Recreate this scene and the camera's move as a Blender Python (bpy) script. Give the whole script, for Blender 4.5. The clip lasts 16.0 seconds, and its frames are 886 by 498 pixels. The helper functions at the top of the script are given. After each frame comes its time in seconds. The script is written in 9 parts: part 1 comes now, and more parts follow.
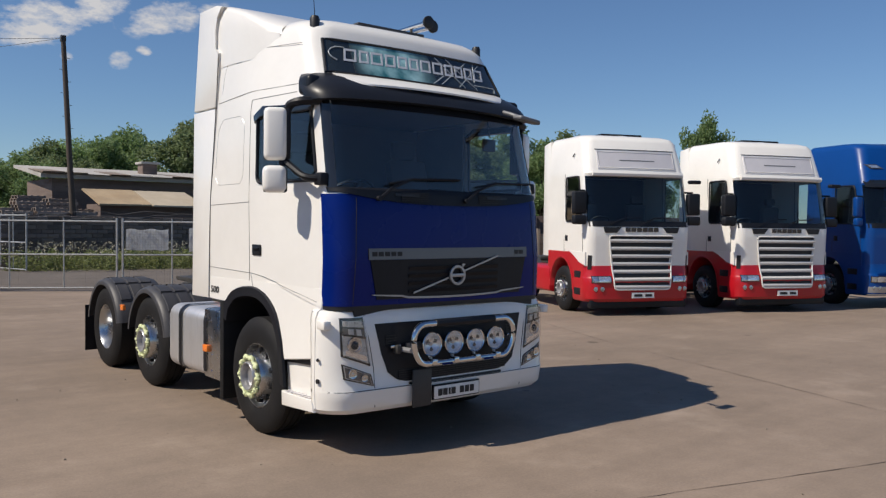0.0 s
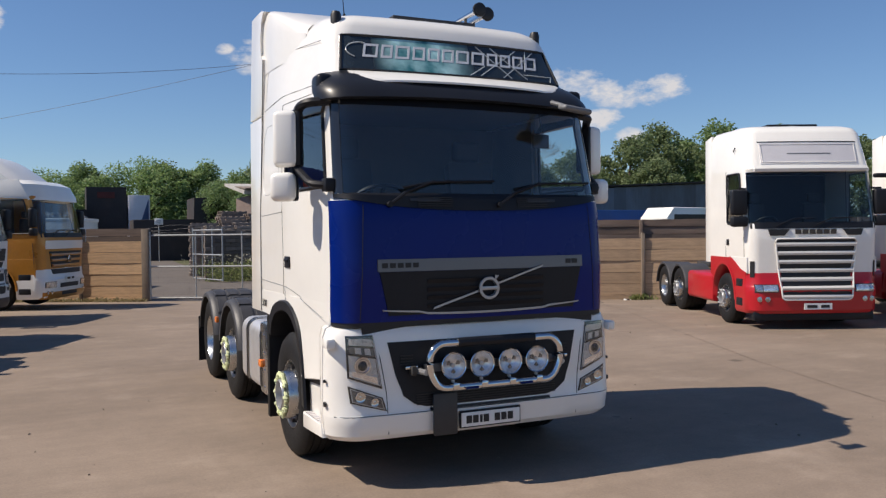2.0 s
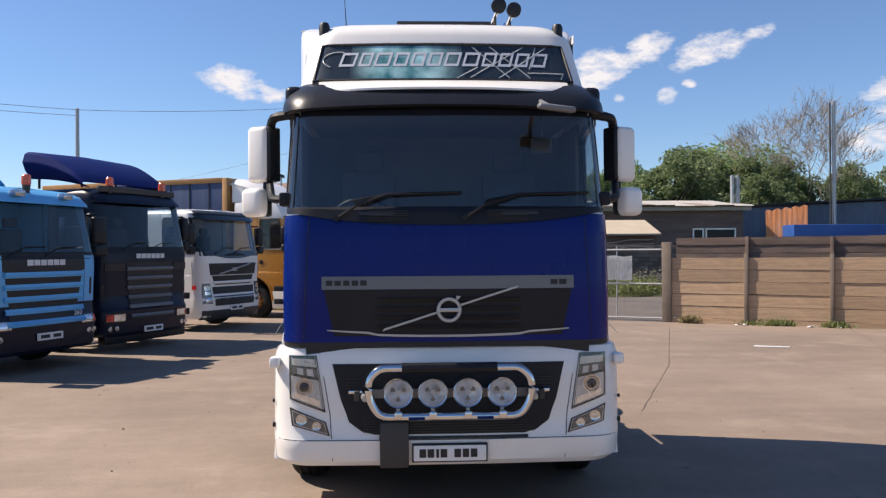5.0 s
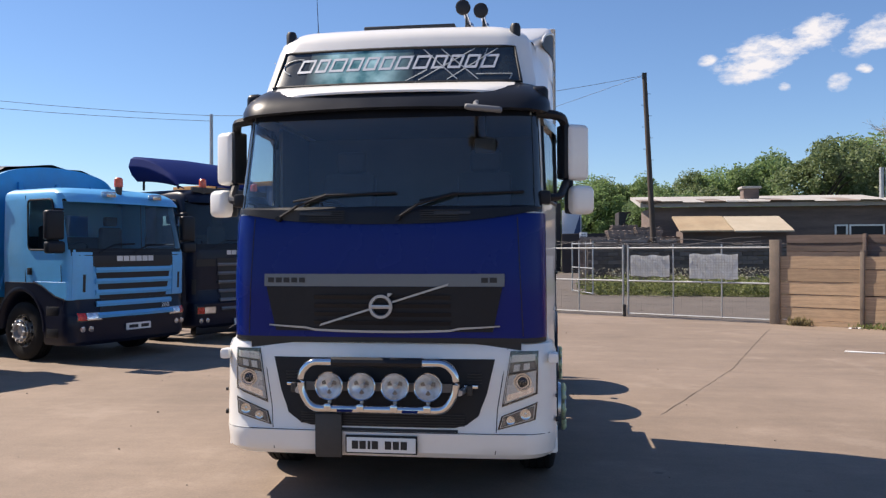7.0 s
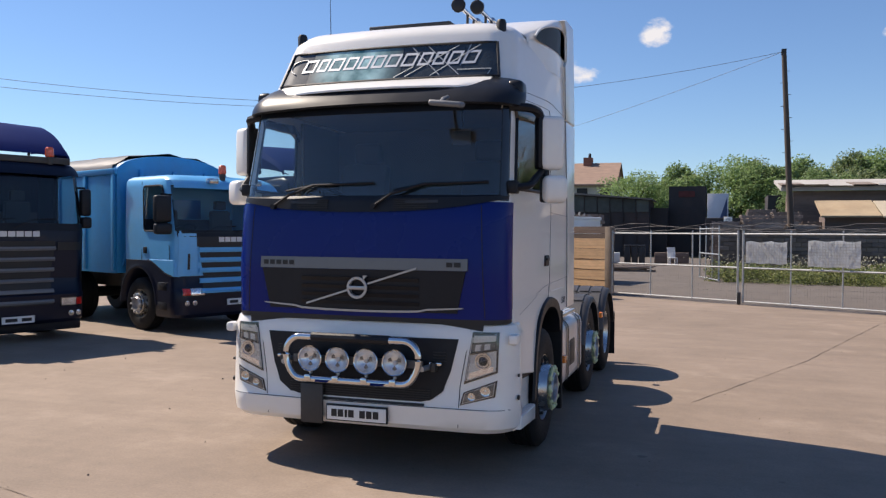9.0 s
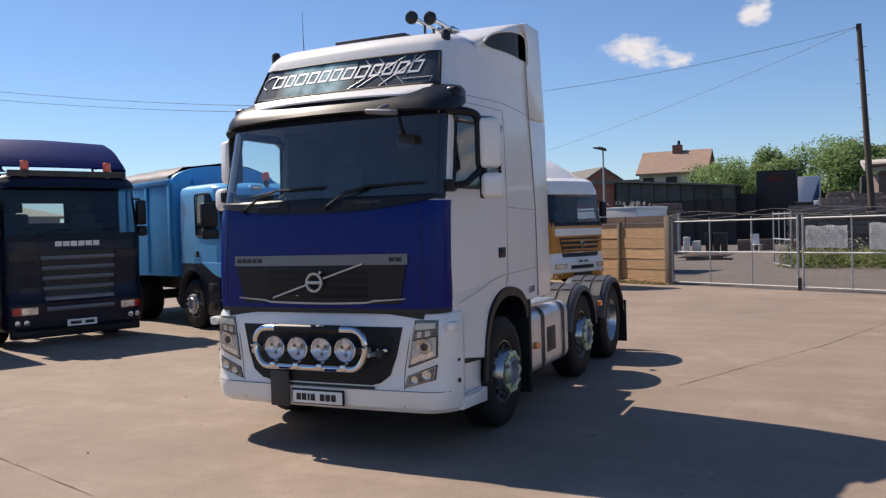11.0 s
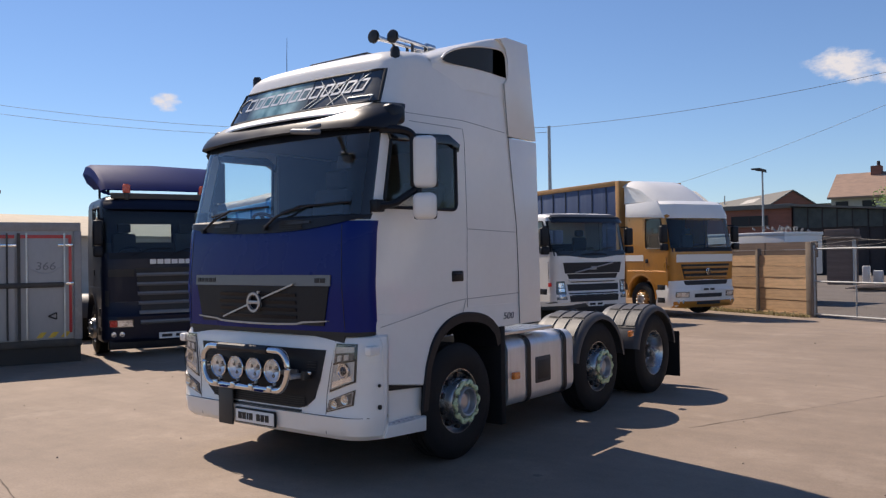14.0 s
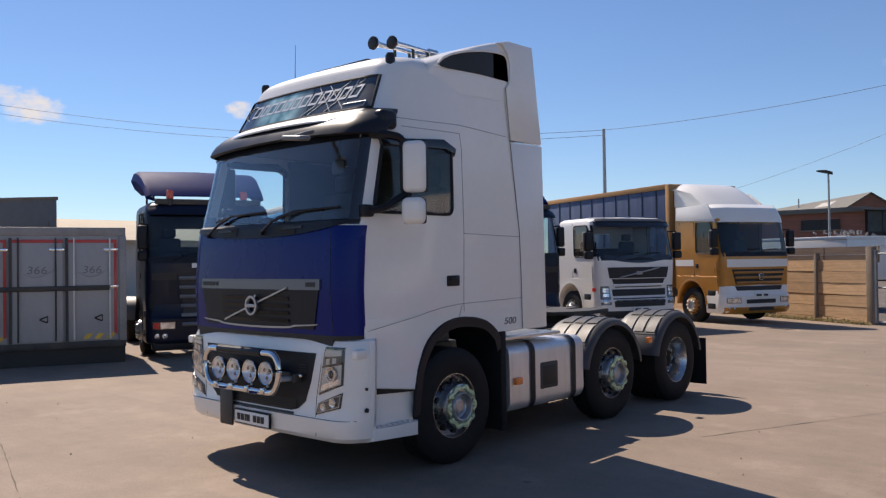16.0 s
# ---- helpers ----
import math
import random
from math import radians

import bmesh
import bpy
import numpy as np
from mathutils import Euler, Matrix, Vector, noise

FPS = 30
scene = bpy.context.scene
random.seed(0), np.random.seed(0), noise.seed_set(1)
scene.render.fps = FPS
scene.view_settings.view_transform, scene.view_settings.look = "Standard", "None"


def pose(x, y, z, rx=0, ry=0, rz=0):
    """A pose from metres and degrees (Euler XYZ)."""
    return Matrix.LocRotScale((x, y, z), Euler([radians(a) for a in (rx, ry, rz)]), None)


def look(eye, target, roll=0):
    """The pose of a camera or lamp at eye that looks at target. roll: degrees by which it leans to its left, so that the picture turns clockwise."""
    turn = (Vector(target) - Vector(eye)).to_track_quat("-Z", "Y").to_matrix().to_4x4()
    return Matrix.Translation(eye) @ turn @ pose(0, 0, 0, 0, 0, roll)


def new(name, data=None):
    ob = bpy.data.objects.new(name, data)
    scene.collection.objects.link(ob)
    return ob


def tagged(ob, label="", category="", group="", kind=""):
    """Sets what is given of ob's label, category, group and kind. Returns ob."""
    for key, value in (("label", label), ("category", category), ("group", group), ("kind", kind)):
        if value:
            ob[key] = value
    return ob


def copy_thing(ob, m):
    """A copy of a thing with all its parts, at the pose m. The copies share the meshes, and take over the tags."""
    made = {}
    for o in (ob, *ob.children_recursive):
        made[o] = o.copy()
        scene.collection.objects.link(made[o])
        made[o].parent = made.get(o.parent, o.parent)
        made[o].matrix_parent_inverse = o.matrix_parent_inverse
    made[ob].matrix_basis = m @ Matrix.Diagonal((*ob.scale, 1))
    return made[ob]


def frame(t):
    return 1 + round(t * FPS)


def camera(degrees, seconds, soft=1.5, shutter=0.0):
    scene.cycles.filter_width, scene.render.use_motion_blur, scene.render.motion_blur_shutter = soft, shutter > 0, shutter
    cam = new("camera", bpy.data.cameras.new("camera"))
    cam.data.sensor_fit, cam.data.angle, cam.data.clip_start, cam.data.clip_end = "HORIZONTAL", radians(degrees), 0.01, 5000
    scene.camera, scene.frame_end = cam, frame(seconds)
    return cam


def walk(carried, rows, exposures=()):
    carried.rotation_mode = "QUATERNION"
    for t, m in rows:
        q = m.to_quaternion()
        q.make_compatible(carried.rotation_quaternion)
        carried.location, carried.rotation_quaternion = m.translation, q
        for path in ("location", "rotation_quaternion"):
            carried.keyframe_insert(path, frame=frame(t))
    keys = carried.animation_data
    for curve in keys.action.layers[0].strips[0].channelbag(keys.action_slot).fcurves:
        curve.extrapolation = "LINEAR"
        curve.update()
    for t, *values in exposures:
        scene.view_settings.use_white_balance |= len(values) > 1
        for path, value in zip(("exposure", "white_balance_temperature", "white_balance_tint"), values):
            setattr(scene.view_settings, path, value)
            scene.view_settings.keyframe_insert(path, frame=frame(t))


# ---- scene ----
cam = camera(56.5, 16.0, soft=1.3)
PATH = [
    (0, (-4.602, -5.429, 1.876), (-3.335, -3.883, 1.819), 0.6),
    (0.5, (-4.205, -5.542, 1.886), (-3.08, -3.888, 1.851), -0.1),
    (1, (-3.774, -5.519, 1.907), (-2.758, -3.797, 1.874), -0.7),
    (1.5, (-3.361, -5.589, 1.9), (-2.45, -3.809, 1.848), -0.6),
    (2, (-2.959, -5.605, 1.875), (-2.123, -3.788, 1.836), -0.6),
    (2.5, (-2.522, -5.56, 1.88), (-1.771, -3.707, 1.855), -1.3),
    (3, (-2.067, -5.649, 1.878), (-1.441, -3.75, 1.853), -1.2),
    (3.5, (-1.609, -5.601, 1.85), (-1.106, -3.665, 1.833), -0.8),
    (4, (-1.149, -5.698, 1.852), (-0.782, -3.732, 1.853), -0.7),
    (4.5, (-0.703, -5.777, 1.861), (-0.478, -3.79, 1.87), -0.5),
    (4.7, (-0.544, -5.737, 1.856), (-0.375, -3.744, 1.865), -0.4),
    (6.8, (1.093, -5.79, 1.84), (0.862, -3.804, 1.842), -0.5),
    (7, (1.24, -5.817, 1.857), (0.971, -3.835, 1.859), -0.2),
    (7.5, (1.593, -5.76, 1.852), (1.22, -3.795, 1.855), 0.4),
    (8, (2.01, -5.766, 1.865), (1.536, -3.823, 1.87), 0.6),
    (8.5, (2.389, -5.835, 1.884), (1.838, -3.913, 1.872), 0.7),
    (8.7, (2.5, -5.885, 1.887), (1.919, -3.971, 1.859), 0.6),
    (10.8, (3.891, -5.971, 1.889), (3.039, -4.163, 1.841), -1.7),
    (11, (4.022, -5.965, 1.877), (3.174, -4.154, 1.829), -1.7),
    (11.5, (4.225, -5.645, 1.863), (3.368, -3.838, 1.836), -1.5),
    (12, (4.557, -5.426, 1.853), (3.637, -3.65, 1.855), -0.9),
    (12.5, (4.819, -5.159, 1.842), (3.813, -3.43, 1.851), -0.5),
    (13, (5.041, -4.92, 1.832), (3.965, -3.235, 1.856), -0.6),
    (13.5, (5.365, -4.69, 1.826), (4.19, -3.072, 1.866), -0.4),
    (14, (5.678, -4.654, 1.814), (4.453, -3.073, 1.834), -0.9),
    (14.5, (5.954, -4.569, 1.825), (4.695, -3.016, 1.83), -0.5),
    (15, (6.119, -4.48, 1.831), (4.825, -2.955, 1.846), -0.2),
    (15.5, (6.183, -4.431, 1.823), (4.865, -2.927, 1.841), -1.0),
    (16, (6.176, -4.246, 1.806), (4.826, -2.77, 1.839), -0.8),
]
# the phone opens its iris a little as it turns away from the bright cab side
EXPOSURES = [(0.0, -0.05, 6420, 10.0), (1.0, 0.02, 6450, 10.5), (2.5, 0.22, 6520, 12.0), (4.5, 0.56, 6650, 14.0), (7.0, 0.59, 6620, 13.5), (8.5, 0.53, 6620, 13.5),
             (11.0, 0.4, 6650, 14.0), (12.5, 0.34, 6700, 14.5), (16.0, 0.33, 6720, 15.0)]
walk(cam, [(t, look(eye, target, roll)) for t, eye, target, roll in PATH], EXPOSURES)

# ---- light ----
SUN_EL, SUN_AZ = 48.8, 166.6          # the sun stands behind the tractor's offside rear; azimuth counted from +x
world = bpy.data.worlds.new("sky")
scene.world = world
world.use_nodes = True
wn, wl = world.node_tree.nodes, world.node_tree.links
wn.clear()
w_out, w_bg = wn.new("ShaderNodeOutputWorld"), wn.new("ShaderNodeBackground")
w_sky = wn.new("ShaderNodeTexSky")
w_sky.sky_type, w_sky.sun_disc = "NISHITA", False
w_sky.sun_elevation, w_sky.sun_rotation = radians(SUN_EL), radians(90 - SUN_AZ)
w_sky.air_density, w_sky.dust_density, w_sky.ozone_density = 1.0, 0.0, 4.0
w_bg.inputs["Strength"].default_value = 0.081
wl.new(w_bg.outputs[0], w_out.inputs[0])


def cloud_nodes():
    """Fair-weather clouds: soft patches of white at chosen bearings, torn by noise."""
    tc = wn.new("ShaderNodeTexCoord")
    noise_t = wn.new("ShaderNodeTexNoise")
    noise_t.inputs["Scale"].default_value, noise_t.inputs["Detail"].default_value = 30.0, 9.0
    noise_t.inputs["Roughness"].default_value = 0.62
    stretch = wn.new("ShaderNodeMapping")
    stretch.inputs["Scale"].default_value = (1.0, 1.0, 2.0)
    wl.new(tc.outputs["Generated"], stretch.inputs["Vector"])
    wl.new(stretch.outputs[0], noise_t.inputs["Vector"])
    total = None
    for bearing, height, wide, tall, lean in CLOUDS:
        a, e = radians(bearing), radians(height)
        d = Vector((math.cos(a) * math.cos(e), math.sin(a) * math.cos(e), math.sin(e)))
        right = Vector((-math.sin(a), math.cos(a), 0))
        up = d.cross(right) * -1
        c, k = math.cos(radians(lean)), math.sin(radians(lean))
        right, up = right * c + up * k, up * c - right * k
        terms = []
        for axis, size in ((right, wide), (up, tall)):
            dot = wn.new("ShaderNodeVectorMath")
            dot.operation = "DOT_PRODUCT"
            dot.inputs[1].default_value = axis
            off = wn.new("ShaderNodeVectorMath")
            off.operation = "SUBTRACT"
            off.inputs[1].default_value = d
            wl.new(tc.outputs["Generated"], off.inputs[0])
            wl.new(off.outputs[0], dot.inputs[0])
            m = wn.new("ShaderNodeMath")
            m.operation = "DIVIDE"
            m.inputs[1].default_value = math.tan(radians(size))
            wl.new(dot.outputs["Value"], m.inputs[0])
            q = wn.new("ShaderNodeMath")
            q.operation = "MULTIPLY"
            wl.new(m.outputs[0], q.inputs[0]), wl.new(m.outputs[0], q.inputs[1])
            terms.append(q)
        front = wn.new("ShaderNodeVectorMath")
        front.operation = "DOT_PRODUCT"
        front.inputs[1].default_value = d
        wl.new(tc.outputs["Generated"], front.inputs[0])
        ahead = wn.new("ShaderNodeMath")
        ahead.operation = "GREATER_THAN"
        ahead.inputs[1].default_value = 0.2
        wl.new(front.outputs["Value"], ahead.inputs[0])
        s = wn.new("ShaderNodeMath")
        s.operation = "ADD"
        wl.new(terms[0].outputs[0], s.inputs[0]), wl.new(terms[1].outputs[0], s.inputs[1])
        inv = wn.new("ShaderNodeMath")
        inv.operation = "SUBTRACT"
        inv.use_clamp = True
        inv.inputs[0].default_value = 1.0
        wl.new(s.outputs[0], inv.inputs[1])
        g = wn.new("ShaderNodeMath")
        g.operation = "MULTIPLY"
        wl.new(inv.outputs[0], g.inputs[0]), wl.new(ahead.outputs[0], g.inputs[1])
        if total is None:
            total = g
        else:
            mx = wn.new("ShaderNodeMath")
            mx.operation = "MAXIMUM"
            wl.new(total.outputs[0], mx.inputs[0]), wl.new(g.outputs[0], mx.inputs[1])
            total = mx
    n2 = wn.new("ShaderNodeMath")
    n2.operation = "MULTIPLY_ADD"
    n2.inputs[1].default_value, n2.inputs[2].default_value = 3.4, -1.75
    wl.new(noise_t.outputs["Fac"], n2.inputs[0])
    su = wn.new("ShaderNodeMath")
    su.operation = "ADD"
    wl.new(n2.outputs[0], su.inputs[0]), wl.new(total.outputs[0], su.inputs[1])
    cut = wn.new("ShaderNodeMath")
    cut.operation = "MULTIPLY"
    gate = wn.new("ShaderNodeMath")
    gate.operation = "MULTIPLY"
    gate.use_clamp = True
    gate.inputs[1].default_value = 2.2
    wl.new(total.outputs[0], gate.inputs[0])
    ramp = wn.new("ShaderNodeMapRange")
    ramp.inputs["From Min"].default_value, ramp.inputs["From Max"].default_value = 0.25, 1.08
    wl.new(su.outputs[0], ramp.inputs["Value"])
    wl.new(ramp.outputs[0], cut.inputs[0]), wl.new(gate.outputs[0], cut.inputs[1])
    mix = wn.new("ShaderNodeMixRGB")
    mix.inputs["Color2"].default_value = (7.6, 7.5, 7.6, 1)
    wl.new(cut.outputs[0], mix.inputs["Fac"])
    deep = wn.new("ShaderNodeMixRGB")                 # a clear day's deeper blue
    deep.blend_type, deep.inputs["Fac"].default_value = "MULTIPLY", 1.0
    deep.inputs["Color2"].default_value = (0.87, 0.98, 1.12, 1)
    wl.new(w_sky.outputs[0], deep.inputs["Color1"])
    wl.new(deep.outputs[0], mix.inputs["Color1"])
    wl.new(mix.outputs[0], w_bg.inputs["Color"])


# bearing from +x, height, half width and half height, lean up to the right, all in degrees
CLOUDS = [(76.6, 12.2, 3.6, 1.7, 18), (73.6, 13.3, 2.8, 1.2, 26), (79.9, 12.3, 0.8, 0.45, 10), (69.3, 13.1, 3.4, 1.3, 14), (66.4, 13.8, 1.5, 0.7, 10), (72.0, 10.3, 0.9, 0.75, 40),
          (75.2, 10.3, 0.6, 0.4, 0), (70.6, 11.0, 0.6, 0.4, 0), (57.2, 9.7, 4.2, 1.8, 10), (53.2, 9.3, 3.8, 1.3, -6), (50.0, 9.6, 1.9, 1.0, 0), (54.5, 7.5, 2.4, 1.0, 0), (52.5, 6.4, 1.4, 0.8, 0),
          (60.0, 6.6, 2.2, 1.2, 14), (101.4, 11.4, 2.9, 1.3, -14), (98.8, 10.7, 1.6, 0.8, -6), (94.0, 13.2, 1.3, 1.1, 20), (146.2, 10.4, 1.3, 0.7, 0), (159.4, 10.1, 3.0, 1.4, -8)]
cloud_nodes()

sun_lamp = bpy.data.lights.new("sun", "SUN")
sun_lamp.energy, sun_lamp.angle, sun_lamp.color = 5.0, radians(0.53), (1.0, 0.90, 0.765)
sun = new("sun", sun_lamp)
_a, _e = radians(SUN_AZ), radians(SUN_EL)
sun.matrix_world = look((40 * math.cos(_a) * math.cos(_e), 40 * math.sin(_a) * math.cos(_e), 40 * math.sin(_e)), (0, 0, 0))


# ---- materials ----
def nodes_of(name):
    m = bpy.data.materials.new(name)
    m.use_nodes = True
    nt = m.node_tree
    return m, nt.nodes, nt.links, nt.nodes["Principled BSDF"]


def surface(name, color, rough=0.5, metal=0.0, vary=0.12, scale=6.0, dirt=None, dirt_amt=0.0, bump=0.0, bump_scale=60.0,
            coat=0.0, stretch=(1, 1, 1), island=0.0, emit=0.0, spec=0.5):
    """A painted or bare surface: base colour with variation at two scales, patches of dirt or reflection, fine relief.
    """
    m, n, l, p = nodes_of(name)
    tc = n.new("ShaderNodeTexCoord")
    mp = n.new("ShaderNodeMapping")
    mp.inputs["Scale"].default_value = stretch
    l.new(tc.outputs["Object"], mp.inputs["Vector"])
    big, fine = n.new("ShaderNodeTexNoise"), n.new("ShaderNodeTexNoise")
    big.inputs["Scale"].default_value, big.inputs["Detail"].default_value = scale, 5.0
    fine.inputs["Scale"].default_value, fine.inputs["Detail"].default_value = scale * 9, 6.0
    l.new(mp.outputs[0], big.inputs["Vector"]), l.new(mp.outputs[0], fine.inputs["Vector"])
    add = n.new("ShaderNodeMath")
    add.operation = "MULTIPLY_ADD"
    add.inputs[1].default_value = 0.5
    l.new(fine.outputs["Fac"], add.inputs[0]), l.new(big.outputs["Fac"], add.inputs[2])
    rng = n.new("ShaderNodeMapRange")
    rng.inputs["From Min"].default_value, rng.inputs["From Max"].default_value = 0.45, 1.05
    rng.inputs["To Min"].default_value, rng.inputs["To Max"].default_value = 1 - vary, 1 + vary
    l.new(add.outputs[0], rng.inputs["Value"])
    tint = n.new("ShaderNodeMixRGB")
    tint.blend_type = "MULTIPLY"
    tint.inputs["Fac"].default_value = 1.0
    tint.inputs["Color1"].default_value = (*color, 1)
    l.new(rng.outputs[0], tint.inputs["Color2"])
    last = tint.outputs[0]
    if island:
        oi = n.new("ShaderNodeObjectInfo")
        rr = n.new("ShaderNodeMapRange")
        rr.inputs["To Min"].default_value, rr.inputs["To Max"].default_value = 1 - island, 1 + island
        l.new(oi.outputs["Random"], rr.inputs["Value"])
        mm = n.new("ShaderNodeMixRGB")
        mm.blend_type = "MULTIPLY"
        mm.inputs["Fac"].default_value = 1.0
        l.new(last, mm.inputs["Color1"]), l.new(rr.outputs[0], mm.inputs["Color2"])
        last = mm.outputs[0]
    if dirt:
        dn = n.new("ShaderNodeTexNoise")
        dn.inputs["Scale"].default_value, dn.inputs["Detail"].default_value = scale * 0.45, 9.0
        dn.inputs["Roughness"].default_value = 0.7
        l.new(mp.outputs[0], dn.inputs["Vector"])
        dr = n.new("ShaderNodeMapRange")
        dr.inputs["From Min"].default_value, dr.inputs["From Max"].default_value = 0.48, 0.72
        dr.inputs["To Max"].default_value = dirt_amt
        l.new(dn.outputs["Fac"], dr.inputs["Value"])
        dm = n.new("ShaderNodeMixRGB")
        dm.inputs["Color2"].default_value = (*dirt, 1)
        l.new(dr.outputs[0], dm.inputs["Fac"]), l.new(last, dm.inputs["Color1"])
        last = dm.outputs[0]
    l.new(last, p.inputs["Base Color"])
    rv = n.new("ShaderNodeMapRange")
    rv.inputs["To Min"].default_value, rv.inputs["To Max"].default_value = max(0.02, rough - 0.08), min(1, rough + 0.1)
    l.new(big.outputs["Fac"], rv.inputs["Value"])
    l.new(rv.outputs[0], p.inputs["Roughness"])
    p.inputs["Metallic"].default_value = metal
    p.inputs["Coat Weight"].default_value = coat
    p.inputs["Specular IOR Level"].default_value = spec
    p.inputs["Coat Roughness"].default_value = 0.04
    if emit:
        l.new(last, p.inputs["Emission Color"])
        p.inputs["Emission Strength"].default_value = emit
    if bump:
        bn, bp = n.new("ShaderNodeTexNoise"), n.new("ShaderNodeBump")
        bn.inputs["Scale"].default_value, bn.inputs["Detail"].default_value = bump_scale, 6.0
        l.new(mp.outputs[0], bn.inputs["Vector"])
        bp.inputs["Strength"].default_value, bp.inputs["Distance"].default_value = bump, 0.01
        l.new(bn.outputs["Fac"], bp.inputs["Height"])
        l.new(bp.outputs[0], p.inputs["Normal"])
    return m


def glass(name, tint, gloss=0.03, base=0.13):
    """Thin glazing: what lies behind shows through, tinted; gloss grows at a glancing view."""
    m, n, l, p = nodes_of(name)
    n.remove(p)
    tr, gl, mx, fr = n.new("ShaderNodeBsdfTransparent"), n.new("ShaderNodeBsdfGlossy"), n.new("ShaderNodeMixShader"), n.new("ShaderNodeLayerWeight")
    tr.inputs["Color"].default_value = (*tint, 1)
    gl.inputs["Roughness"].default_value = gloss
    pw, ml = n.new("ShaderNodeMath"), n.new("ShaderNodeMath")
    pw.operation, pw.inputs[1].default_value = "POWER", 3.0
    ml.operation, ml.inputs[1].default_value, ml.inputs[2].default_value = "MULTIPLY_ADD", 0.95 - base, base
    fr.inputs["Blend"].default_value = 0.5
    l.new(fr.outputs["Facing"], pw.inputs[0]), l.new(pw.outputs[0], ml.inputs[0])
    l.new(ml.outputs[0], mx.inputs[0]), l.new(tr.outputs[0], mx.inputs[1]), l.new(gl.outputs[0], mx.inputs[2])
    l.new(mx.outputs[0], n["Material Output"].inputs["Surface"])
    return m


